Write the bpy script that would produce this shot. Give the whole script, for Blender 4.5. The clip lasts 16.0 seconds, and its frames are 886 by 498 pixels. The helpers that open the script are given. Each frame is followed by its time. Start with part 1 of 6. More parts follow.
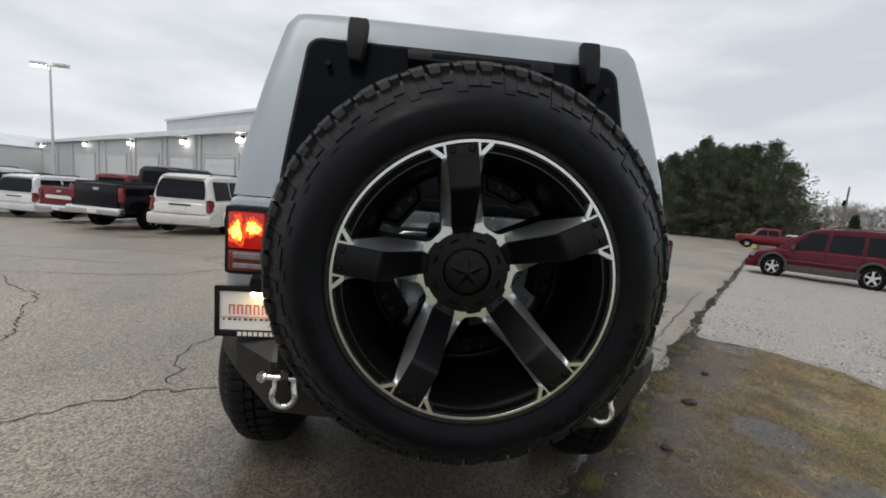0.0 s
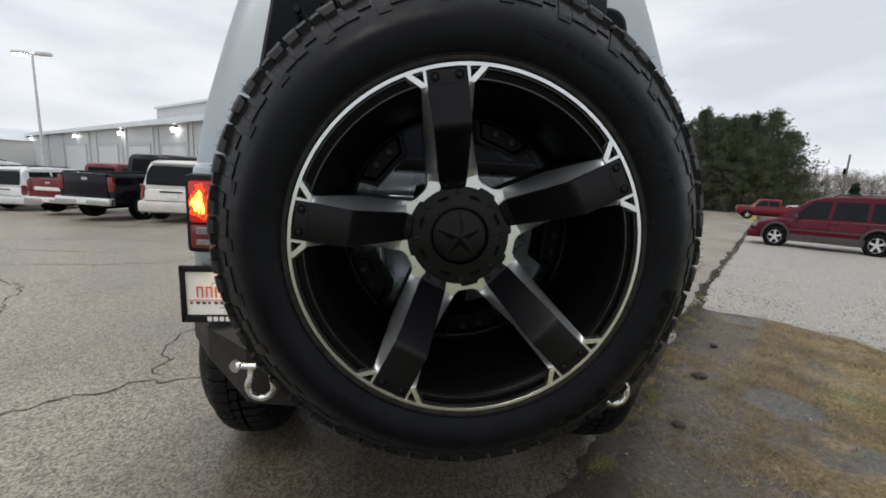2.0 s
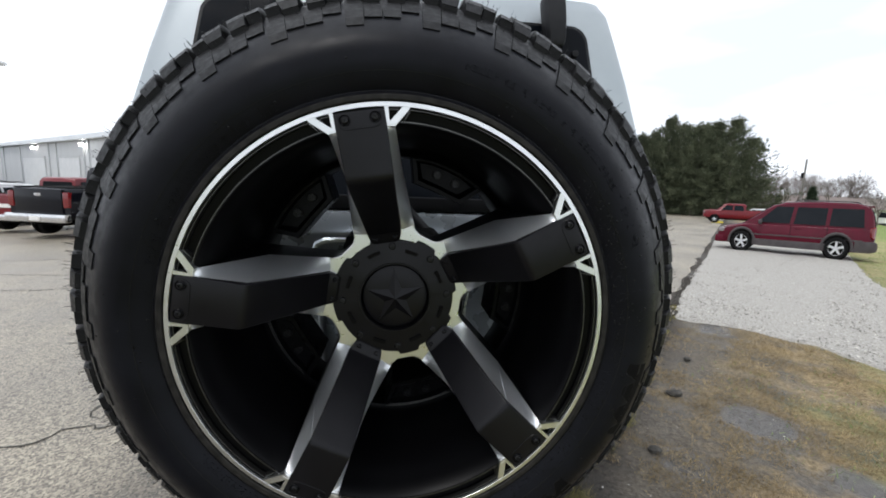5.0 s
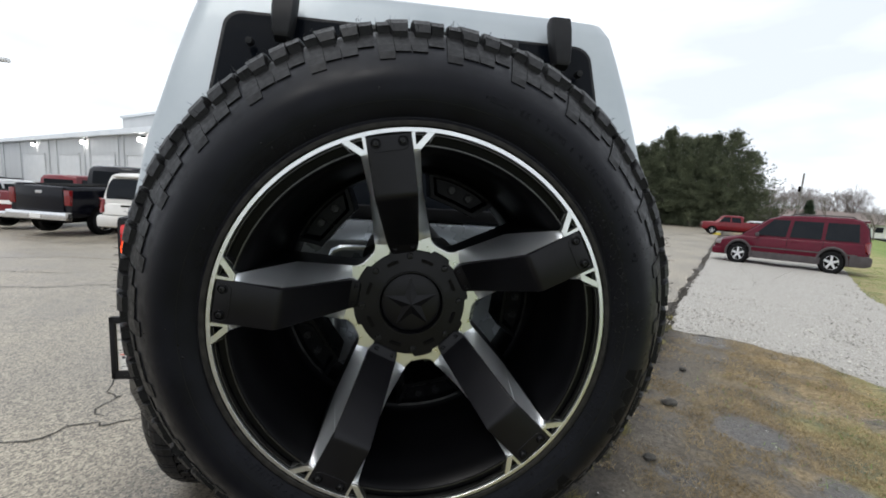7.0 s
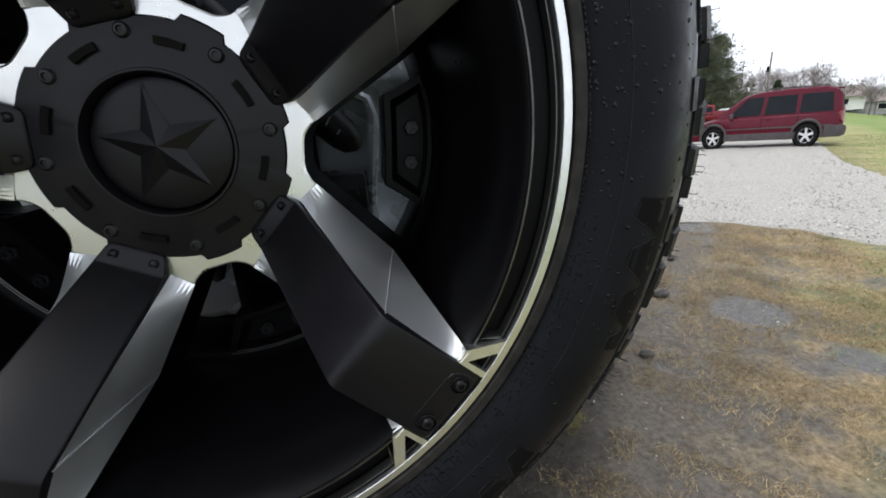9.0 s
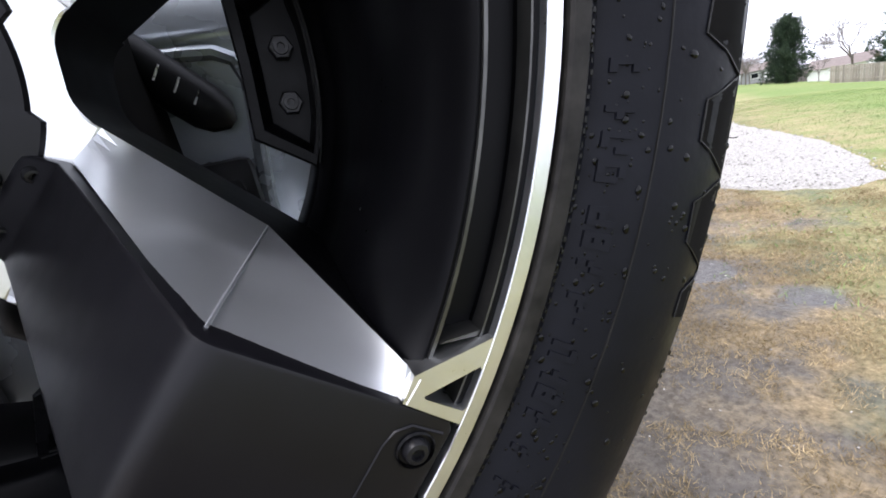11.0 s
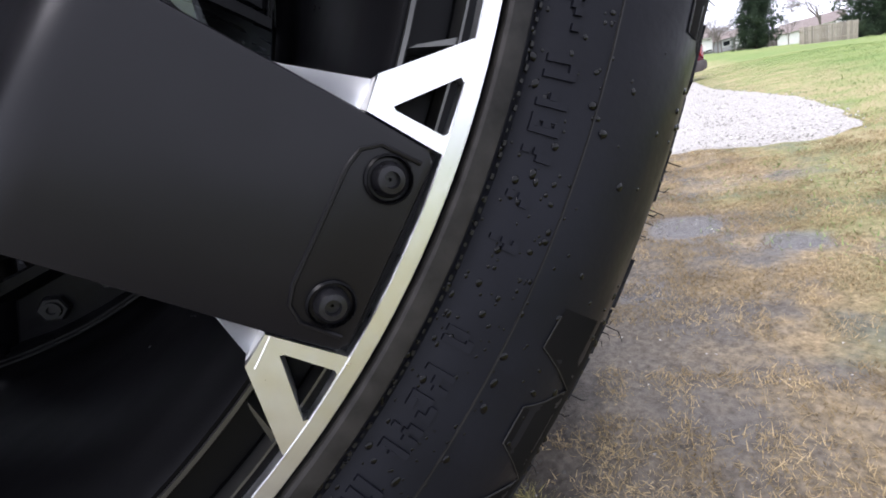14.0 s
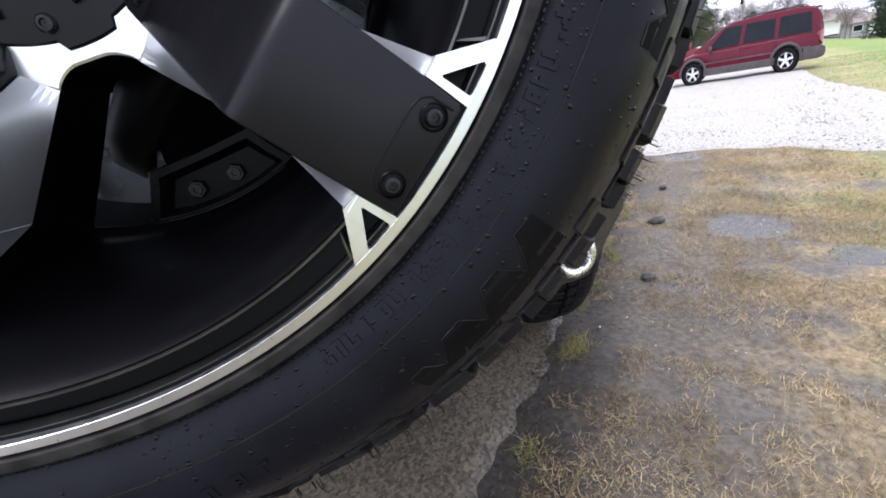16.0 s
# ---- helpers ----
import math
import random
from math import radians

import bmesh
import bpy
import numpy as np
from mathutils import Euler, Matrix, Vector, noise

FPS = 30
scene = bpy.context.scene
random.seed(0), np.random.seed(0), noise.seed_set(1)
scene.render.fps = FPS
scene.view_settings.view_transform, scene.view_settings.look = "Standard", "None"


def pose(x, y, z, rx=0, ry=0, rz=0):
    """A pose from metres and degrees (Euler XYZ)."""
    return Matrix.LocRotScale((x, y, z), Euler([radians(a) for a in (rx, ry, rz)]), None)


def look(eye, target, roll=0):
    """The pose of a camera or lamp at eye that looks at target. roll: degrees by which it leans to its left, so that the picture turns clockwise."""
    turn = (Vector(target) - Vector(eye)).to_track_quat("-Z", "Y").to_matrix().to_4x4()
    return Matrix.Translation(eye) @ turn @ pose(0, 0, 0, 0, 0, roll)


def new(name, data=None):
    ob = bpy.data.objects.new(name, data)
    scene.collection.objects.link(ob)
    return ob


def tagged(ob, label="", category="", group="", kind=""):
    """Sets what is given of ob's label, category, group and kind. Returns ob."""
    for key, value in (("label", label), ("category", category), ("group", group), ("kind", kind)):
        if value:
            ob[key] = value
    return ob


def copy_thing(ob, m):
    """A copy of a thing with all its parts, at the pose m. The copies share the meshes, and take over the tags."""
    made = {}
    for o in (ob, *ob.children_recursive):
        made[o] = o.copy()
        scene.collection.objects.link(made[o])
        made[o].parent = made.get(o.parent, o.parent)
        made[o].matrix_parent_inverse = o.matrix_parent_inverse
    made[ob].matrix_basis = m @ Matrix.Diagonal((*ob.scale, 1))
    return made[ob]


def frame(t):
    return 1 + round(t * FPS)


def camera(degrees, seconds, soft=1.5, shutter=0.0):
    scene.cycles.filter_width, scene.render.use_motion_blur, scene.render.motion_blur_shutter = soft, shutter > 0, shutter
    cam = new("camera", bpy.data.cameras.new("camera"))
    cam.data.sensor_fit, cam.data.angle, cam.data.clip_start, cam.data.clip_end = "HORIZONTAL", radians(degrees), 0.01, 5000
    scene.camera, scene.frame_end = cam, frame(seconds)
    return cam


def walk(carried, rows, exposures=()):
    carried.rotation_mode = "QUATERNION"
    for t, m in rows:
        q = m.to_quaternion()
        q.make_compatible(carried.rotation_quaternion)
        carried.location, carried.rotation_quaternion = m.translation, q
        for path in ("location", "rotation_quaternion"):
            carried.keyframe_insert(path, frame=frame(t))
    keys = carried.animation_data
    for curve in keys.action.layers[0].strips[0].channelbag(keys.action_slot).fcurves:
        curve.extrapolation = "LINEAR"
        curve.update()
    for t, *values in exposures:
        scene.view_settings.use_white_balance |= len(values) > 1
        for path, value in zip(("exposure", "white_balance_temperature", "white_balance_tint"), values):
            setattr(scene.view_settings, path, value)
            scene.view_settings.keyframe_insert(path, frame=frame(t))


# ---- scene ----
cam = camera(93.3, 16.0, soft=1.8)
# seconds, place, pitch, lean, yaw
PATH = [
    (0.0, -0.125, -0.830, 1.393, -7.51, -4.76, -3.12),
    (0.5, -0.122, -0.829, 1.384, -7.84, -5.41, -3.31),
    (1.0, -0.122, -0.788, 1.366, -8.37, -6.25, -2.87),
    (1.5, -0.106, -0.730, 1.346, -9.57, -3.66, -2.80),
    (2.0, -0.089, -0.677, 1.331, -9.98, -2.98, -3.49),
    (2.5, -0.060, -0.623, 1.309, -10.46, -2.79, -4.33),
    (3.0, -0.056, -0.564, 1.289, -11.93, -3.28, -3.92),
    (3.5, -0.041, -0.523, 1.294, -12.18, -2.88, -3.70),
    (4.0, -0.015, -0.511, 1.331, -11.07, -1.32, -3.80),
    (4.5, -0.004, -0.531, 1.390, -9.46, -1.56, -5.98),
    (7.0, -0.041, -0.597, 1.421, -8.03, -3.53, -6.70),
    (7.5, -0.050, -0.639, 1.405, -8.57, -3.54, -5.91),
    (8.0, -0.012, -0.624, 1.363, -10.52, -4.07, -5.64),
    (8.5, 0.080, -0.479, 1.308, -12.34, 1.76, -7.34),
    (9.0, 0.163, -0.252, 1.217, -17.16, 4.12, -11.01),
    (9.5, 0.181, -0.172, 1.182, -17.35, 5.72, -12.58),
    (10.0, 0.193, -0.141, 1.160, -17.44, 7.04, -16.18),
    (12.5, 0.200, -0.111, 1.110, -14.11, 16.41, -23.13),
    (13.0, 0.193, -0.120, 1.090, -15.07, 16.52, -23.33),
    (13.5, 0.186, -0.115, 1.062, -16.56, 16.48, -23.51),
    (14.0, 0.183, -0.110, 1.048, -18.37, 15.58, -23.78),
    (14.5, 0.182, -0.107, 1.031, -19.81, 14.37, -24.49),
    (15.0, 0.175, -0.102, 1.019, -21.05, 12.67, -24.16),
    (15.5, 0.173, -0.116, 1.021, -21.91, 10.72, -22.54),
    (16.0, 0.167, -0.201, 1.048, -21.39, 9.68, -14.24),
]
walk(cam, [(t, pose(x, y, z, 90 + p, r, w)) for t, x, y, z, p, r, w in PATH],
     exposures=[(0.0, 0.34, 6500, 11), (1.5, 0.40, 6500, 11), (2.5, 0.58, 6450, 11), (3.5, 0.88, 6350, 11), (4.5, 0.98, 6270, 11), (7.0, 0.88, 6330, 10), (8.0, 0.8, 6350, 10), (8.5, 0.75, 6350, 11),
                (9.0, 1.2, 6250, 12), (9.5, 1.62, 6200, 15), (10.0, 1.8, 6150, 17), (12.5, 1.82, 6020, 20), (14.0, 1.78, 6020, 21), (16.0, 1.82, 5920, 20)])

# ---- world and light ----
SUN_UP, SUN_AZ = 64.0, 236.0
world = bpy.data.worlds.new("overcast_sky")
scene.world = world
world.use_nodes = True
wn, wl = world.node_tree.nodes, world.node_tree.links
wn.clear()
w_out = wn.new("ShaderNodeOutputWorld")
w_bg = wn.new("ShaderNodeBackground")
w_sky = wn.new("ShaderNodeTexSky")
w_sky.sky_type, w_sky.sun_disc = "NISHITA", False
w_sky.sun_elevation, w_sky.sun_rotation = radians(SUN_UP), radians(SUN_AZ)
w_dim = wn.new("ShaderNodeMix")
w_dim.data_type, w_dim.blend_type = "RGBA", "MULTIPLY"
w_dim.inputs["Factor"].default_value = 1.0
w_dim.inputs["B"].default_value = (0.09, 0.09, 0.09, 1)
w_co = wn.new("ShaderNodeTexCoord")
w_map = wn.new("ShaderNodeMapping")
w_map.inputs["Scale"].default_value = (1.0, 1.0, 3.2)
w_no = wn.new("ShaderNodeTexNoise")
w_no.inputs["Scale"].default_value, w_no.inputs["Detail"].default_value = 2.2, 5.0
w_no.inputs["Roughness"].default_value = 0.5
w_ramp = wn.new("ShaderNodeValToRGB")
w_ramp.color_ramp.elements[0].position, w_ramp.color_ramp.elements[1].position = 0.33, 0.68
w_ramp.color_ramp.elements[0].color = (0.53, 0.56, 0.60, 1)
w_ramp.color_ramp.elements[1].color = (0.84, 0.86, 0.88, 1)
w_mix = wn.new("ShaderNodeMix")
w_mix.data_type = "RGBA"
w_mix.inputs["Factor"].default_value = 0.95
wl.new(w_co.outputs["Generated"], w_map.inputs["Vector"])
wl.new(w_map.outputs["Vector"], w_no.inputs["Vector"])
wl.new(w_no.outputs["Fac"], w_ramp.inputs["Fac"])
wl.new(w_sky.outputs["Color"], w_dim.inputs["A"])
wl.new(w_dim.outputs["Result"], w_mix.inputs["A"])
wl.new(w_ramp.outputs["Color"], w_mix.inputs["B"])
wl.new(w_mix.outputs["Result"], w_bg.inputs["Color"])
w_bg.inputs["Strength"].default_value = 0.95
wl.new(w_bg.outputs["Background"], w_out.inputs["Surface"])

sun_data = bpy.data.lights.new("sun", "SUN")
sun_data.energy, sun_data.angle, sun_data.color = 0.7, radians(25), (1.0, 0.96, 0.9)
sun = new("sun", sun_data)
_a, _e = radians(SUN_AZ), radians(SUN_UP)
sun.matrix_world = look((0, 0, 30), (-30 * math.sin(_a) * math.cos(_e), -30 * math.cos(_a) * math.cos(_e), 30 - 30 * math.sin(_e)))

# ---- materials ----


def mat(name, col, rough=0.5, metal=0.0, col2=None, scale=8.0, detail=6.0, lo=0.35, hi=0.65, bump=0.0, bscale=120.0,
        bdist=0.002, rvar=0.0, coat=0.0, spec=0.5, island=0.0, emit=None, strength=0.0, stretch=(1, 1, 1), aniso=0.0):
    """A principled material with two scales of noise in colour, gloss and relief."""
    m = bpy.data.materials.new(name)
    m.use_nodes = True
    n, l = m.node_tree.nodes, m.node_tree.links
    b = n["Principled BSDF"]
    b.inputs["Roughness"].default_value, b.inputs["Metallic"].default_value = rough, metal
    b.inputs["Coat Weight"].default_value = coat
    b.inputs["Coat Roughness"].default_value = 0.08
    b.inputs["Specular IOR Level"].default_value = spec
    b.inputs["Anisotropic"].default_value = aniso
    co = n.new("ShaderNodeTexCoord")
    mp = n.new("ShaderNodeMapping")
    mp.inputs["Scale"].default_value = stretch
    l.new(co.outputs["Object"], mp.inputs["Vector"])
    big = n.new("ShaderNodeTexNoise")
    big.inputs["Scale"].default_value, big.inputs["Detail"].default_value = scale, detail
    big.inputs["Roughness"].default_value = 0.6
    l.new(mp.outputs["Vector"], big.inputs["Vector"])
    ramp = n.new("ShaderNodeValToRGB")
    c2 = col2 or tuple(min(1, c * 1.3) for c in col)
    ramp.color_ramp.elements[0].position, ramp.color_ramp.elements[1].position = lo, hi
    ramp.color_ramp.elements[0].color, ramp.color_ramp.elements[1].color = (*col, 1), (*c2, 1)
    l.new(big.outputs["Fac"], ramp.inputs["Fac"])
    colour = ramp.outputs["Color"]
    if island:
        geo = n.new("ShaderNodeNewGeometry")
        oi = n.new("ShaderNodeObjectInfo")
        add = n.new("ShaderNodeMath")
        add.operation = "ADD"
        l.new(geo.outputs["Random Per Island"], add.inputs[0])
        l.new(oi.outputs["Random"], add.inputs[1])
        fr = n.new("ShaderNodeMath")
        fr.operation = "FRACT"
        l.new(add.outputs[0], fr.inputs[0])
        rng = n.new("ShaderNodeMapRange")
        rng.inputs["To Min"].default_value, rng.inputs["To Max"].default_value = 1 - island, 1 + island
        l.new(fr.outputs[0], rng.inputs["Value"])
        mul = n.new("ShaderNodeVectorMath")
        mul.operation = "SCALE"
        l.new(colour, mul.inputs[0])
        l.new(rng.outputs["Result"], mul.inputs["Scale"])
        colour = mul.outputs["Vector"]
    l.new(colour, b.inputs["Base Color"])
    if rvar:
        rr = n.new("ShaderNodeMapRange")
        rr.inputs["From Min"].default_value, rr.inputs["From Max"].default_value = 0.3, 0.7
        rr.inputs["To Min"].default_value, rr.inputs["To Max"].default_value = max(0.02, rough - rvar), min(1, rough + rvar)
        fine = n.new("ShaderNodeTexNoise")
        fine.inputs["Scale"].default_value, fine.inputs["Detail"].default_value = scale * 4.3, 4.0
        l.new(mp.outputs["Vector"], fine.inputs["Vector"])
        l.new(fine.outputs["Fac"], rr.inputs["Value"])
        l.new(rr.outputs["Result"], b.inputs["Roughness"])
    if bump:
        bn = n.new("ShaderNodeTexNoise")
        bn.inputs["Scale"].default_value, bn.inputs["Detail"].default_value = bscale, 4.0
        l.new(mp.outputs["Vector"], bn.inputs["Vector"])
        bp = n.new("ShaderNodeBump")
        bp.inputs["Strength"].default_value, bp.inputs["Distance"].default_value = bump, bdist
        l.new(bn.outputs["Fac"], bp.inputs["Height"])
        l.new(bp.outputs["Normal"], b.inputs["Normal"])
    if emit:
        b.inputs["Emission Color"].default_value = (*emit, 1)
        b.inputs["Emission Strength"].default_value = strength
    return m


def node_tools(m):
    n, l = m.node_tree.nodes, m.node_tree.links

    def noise_tex(vec, scale, detail=5.0, rough=0.6):
        t = n.new("ShaderNodeTexNoise")
        t.inputs["Scale"].default_value, t.inputs["Detail"].default_value = scale, detail
        t.inputs["Roughness"].default_value = rough
        l.new(vec, t.inputs["Vector"])
        return t.outputs["Fac"]

    def ramp(fac, p0, c0, p1, c1):
        r = n.new("ShaderNodeValToRGB")
        r.color_ramp.elements[0].position, r.color_ramp.elements[1].position = p0, p1
        r.color_ramp.elements[0].color = (*c0, 1) if isinstance(c0, tuple) else (c0, c0, c0, 1)
        r.color_ramp.elements[1].color = (*c1, 1) if isinstance(c1, tuple) else (c1, c1, c1, 1)
        l.new(fac, r.inputs["Fac"])
        return r.outputs["Color"]

    def mix(fac, a, b_, blend="MIX"):
        x = n.new("ShaderNodeMix")
        x.data_type, x.blend_type = "RGBA", blend
        for sock, v in (("Factor", fac), ("A", a), ("B", b_)):
            if isinstance(v, float):
                x.inputs[sock].default_value = v
            elif isinstance(v, tuple):
                x.inputs[sock].default_value = (*v, 1)
            else:
                l.new(v, x.inputs[sock])
        return x.outputs["Result"]

    def calc(op, a, b_=0.0, c=0.0):
        x = n.new("ShaderNodeMath")
        x.operation = op
        for i, v in enumerate((a, b_, c)):
            if isinstance(v, (int, float)):
                x.inputs[i].default_value = v
            else:
                l.new(v, x.inputs[i])
        return x.outputs[0]
    return n, l, noise_tex, ramp, mix, calc


def asphalt_material():
    m = bpy.data.materials.new("worn_asphalt")
    m.use_nodes = True
    n, l, noise_tex, ramp, mix, calc = node_tools(m)
    b = n["Principled BSDF"]
    co = n.new("ShaderNodeTexCoord").outputs["Object"]
    vo = n.new("ShaderNodeTexVoronoi")
    vo.inputs["Scale"].default_value = 105
    l.new(co, vo.inputs["Vector"])
    grain = noise_tex(co, 140, 3.0)
    patch = noise_tex(co, 0.55, 5.0)
    base = ramp(patch, 0.35, (0.194, 0.176, 0.147), 0.68, (0.304, 0.277, 0.229))
    speck = ramp(vo.outputs["Color"], 0.18, (0.38, 0.38, 0.38), 0.84, (1.85, 1.78, 1.64))
    c = mix(0.85, base, speck, "MULTIPLY")
    c = mix(0.5, c, ramp(grain, 0.35, 0.62, 0.65, 1.25), "MULTIPLY")
    stain = ramp(noise_tex(co, 1.7, 6.0, 0.7), 0.55, 1.0, 0.74, 0.62)
    c = mix(0.8, c, stain, "MULTIPLY")
    # damp asphalt plus painted-in shade under the vehicle, darkest near this point
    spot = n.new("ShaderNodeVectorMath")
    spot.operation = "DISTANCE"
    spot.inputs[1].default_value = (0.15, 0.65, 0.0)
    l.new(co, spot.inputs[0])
    damp_shade = ramp(calc("ADD", calc("MULTIPLY", spot.outputs["Value"], 0.40), calc("MULTIPLY", noise_tex(co, 3.2, 6.0), 0.5)), 0.64, 1.0, 1.0, 0.0)
    c = mix(calc("MULTIPLY", damp_shade, 0.85), c, mix(1.0, c, (0.33, 0.31, 0.29), "MULTIPLY"))
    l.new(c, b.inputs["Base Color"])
    l.new(mix(damp_shade, ramp(patch, 0.3, 0.36, 0.7, 0.58), (0.34, 0.34, 0.34)), b.inputs["Roughness"])
    bp = n.new("ShaderNodeBump")
    bp.inputs["Strength"].default_value, bp.inputs["Distance"].default_value = 0.4, 0.003
    l.new(vo.outputs["Distance"], bp.inputs["Height"])
    l.new(bp.outputs["Normal"], b.inputs["Normal"])
    return m


def ground_material():
    """Mud and dead turf near the pavement, giving way to green lawn."""
    m = bpy.data.materials.new("mud_and_lawn")
    m.use_nodes = True
    n, l, noise_tex, ramp, mix, calc = node_tools(m)
    b = n["Principled BSDF"]
    b.inputs["Specular IOR Level"].default_value = 0.14
    co = n.new("ShaderNodeTexCoord").outputs["Object"]
    sep = n.new("ShaderNodeSeparateXYZ")
    l.new(co, sep.inputs[0])
    u = calc("SUBTRACT", calc("MULTIPLY", sep.outputs["X"], 0.669), calc("MULTIPLY", sep.outputs["Y"], 0.743))
    wob = noise_tex(co, 0.8, 6.0)
    g = calc("ADD", u, calc("MULTIPLY", wob, 2.4))
    green = ramp(calc("MULTIPLY", calc("SUBTRACT", g, 1.85), 0.70), 0.0, 0.0, 1.0, 1.0)
    blotch = noise_tex(co, 2.6, 8.0, 0.65)
    fine = noise_tex(co, 38, 5.0, 0.7)
    wet = noise_tex(co, 1.3, 4.0)
    away = calc("SUBTRACT", calc("MULTIPLY", calc("SUBTRACT", sep.outputs["X"], 0.31), 0.7513), calc("MULTIPLY", calc("SUBTRACT", sep.outputs["Y"], 0.58), 0.66))
    bare = ramp(calc("ADD", calc("MULTIPLY", away, 0.5), calc("MULTIPLY", calc("SUBTRACT", blotch, 0.5), 0.9)), 0.30, 1.0, 0.62, 0.0)
    mud = ramp(fine, 0.3, (0.068, 0.061, 0.053), 0.7, (0.158, 0.144, 0.126))
    straw = ramp(fine, 0.28, (0.090, 0.070, 0.041), 0.74, (0.41, 0.315, 0.185))
    dead = mix(ramp(blotch, 0.36, 0.0, 0.52, 1.0), mud, straw)
    dead = mix(calc("MULTIPLY", bare, 0.85), dead, mud)
    silt = ramp(calc("ADD", away, calc("MULTIPLY", calc("SUBTRACT", blotch, 0.5), 0.7)), 0.10, 1.0, 0.30, 0.0)
    dead = mix(silt, dead, mix(1.0, mud, (0.50, 0.48, 0.46), "MULTIPLY"))
    lawn = ramp(fine, 0.3, (0.105, 0.160, 0.045), 0.7, (0.245, 0.315, 0.105))
    lawn = mix(ramp(noise_tex(co, 0.30, 6.0), 0.45, 0.0, 0.72, 0.5), lawn, (0.34, 0.32, 0.14))
    band = calc("MINIMUM", ramp(calc("MULTIPLY", g, 0.2), 0.46, 0.0, 0.56, 1.0), ramp(calc("MULTIPLY", g, 0.2), 0.74, 1.0, 0.96, 0.0))
    lawn = mix(calc("MULTIPLY", band, ramp(blotch, 0.36, 0.15, 0.55, 0.75)), lawn, ramp(fine, 0.3, (0.25, 0.19, 0.10), 0.7, (0.50, 0.41, 0.25)))
    pools = None
    for px, py, size in ((2.32, 1.66, 0.24), (2.36, 1.08, 0.15), (3.45, 3.42, 0.20), (1.55, 1.30, 0.14)):
        spot = n.new("ShaderNodeVectorMath")
        spot.operation = "DISTANCE"
        spot.inputs[1].default_value = (px, py, 0.0)
        l.new(co, spot.inputs[0])
        one = ramp(calc("ADD", calc("MULTIPLY", spot.outputs["Value"], 1.0 / (2 * size)), calc("MULTIPLY", calc("SUBTRACT", blotch, 0.5), 0.9)), 0.32, 1.0, 0.68, 0.0)
        pools = one if pools is None else calc("MAXIMUM", pools, one)
    dead = mix(pools, dead, mix(1.0, mud, (0.82, 0.83, 0.85), "MULTIPLY"))
    c = mix(green, dead, lawn)
    l.new(c, b.inputs["Base Color"])
    dry = mix(pools, ramp(wet, 0.40, 0.55, 0.54, 0.95), (0.24, 0.24, 0.24))
    l.new(mix(green, dry, (0.95, 0.95, 0.95)), b.inputs["Roughness"])
    l.new(mix(pools, (0.14, 0.14, 0.14), (0.5, 0.5, 0.5)), b.inputs["Specular IOR Level"])
    bp = n.new("ShaderNodeBump")
    bp.inputs["Strength"].default_value, bp.inputs["Distance"].default_value = 0.9, 0.03
    l.new(mix(0.5, fine, blotch), bp.inputs["Height"])
    l.new(bp.outputs["Normal"], b.inputs["Normal"])
    return m


ASPHALT, GROUND = asphalt_material(), ground_material()
CRACK = mat("crack_fill", (0.026, 0.024, 0.021), 0.9, col2=(0.065, 0.06, 0.05), scale=30)
GRAVEL = mat("pale_gravel", (0.22, 0.209, 0.188), 0.9, col2=(0.48, 0.457, 0.415), scale=45, bump=0.9, bscale=60, bdist=0.015, lo=0.3, hi=0.7)
STONE = mat("limestone_chips", (0.27, 0.254, 0.23), 0.85, col2=(0.50, 0.48, 0.435), scale=30, island=0.5)
STRAW = mat("dead_grass", (0.20, 0.150, 0.080), 0.9, col2=(0.43, 0.335, 0.19), scale=3, island=0.45, spec=0.1)
TUFT = mat("edge_grass_blades", (0.15, 0.145, 0.055), 0.85, col2=(0.30, 0.26, 0.11), scale=6, island=0.4, spec=0.1)
BLADE = mat("green_grass", (0.11, 0.18, 0.045), 0.8, col2=(0.25, 0.32, 0.10), scale=1.5, island=0.35)
RUBBER = mat("tyre_rubber", (0.0026, 0.0028, 0.0043), 0.40, col2=(0.0050, 0.0054, 0.0080), scale=14, bump=0.22, bscale=320, bdist=0.0005, rvar=0.10, spec=0.112)
TREAD = mat("tread_rubber", (0.0034, 0.0034, 0.0038), 0.50, col2=(0.0078, 0.0078, 0.0085), scale=26, bump=0.35, bscale=240, bdist=0.0008, rvar=0.12, spec=0.15)
LINE_RUBBER = mat("rubber_ridge", (0.005, 0.005, 0.005), 0.42, col2=(0.012, 0.0118, 0.0112), scale=60, spec=0.2)
RIDGE = mat("dusty_rim_guard", (0.006, 0.0057, 0.0052), 0.55, col2=(0.022, 0.0205, 0.0185), scale=70, bump=0.3, bscale=260, bdist=0.0006, spec=0.15)
MACHINED = mat("machined_aluminium", (0.77, 0.79, 0.81), 0.40, 0.93, col2=(0.83, 0.85, 0.87), scale=12, bump=0.06, bscale=900, bdist=0.0001, rvar=0.03, aniso=0.3)
CUTMETAL = mat("bright_cut_metal", (0.82, 0.82, 0.80), 0.30, 0.7, col2=(0.88, 0.88, 0.86), scale=30)
HUBMETAL = mat("brushed_hub_face", (0.60, 0.605, 0.60), 0.30, 1.0, col2=(0.67, 0.675, 0.67), scale=14, bump=0.06, bscale=900, bdist=0.0001, rvar=0.04)
LIPMETAL = mat("polished_lip", (0.63, 0.642, 0.64), 0.33, 1.0, col2=(0.71, 0.722, 0.72), scale=40, bump=0.1, bscale=900, bdist=0.0002, rvar=0.06)
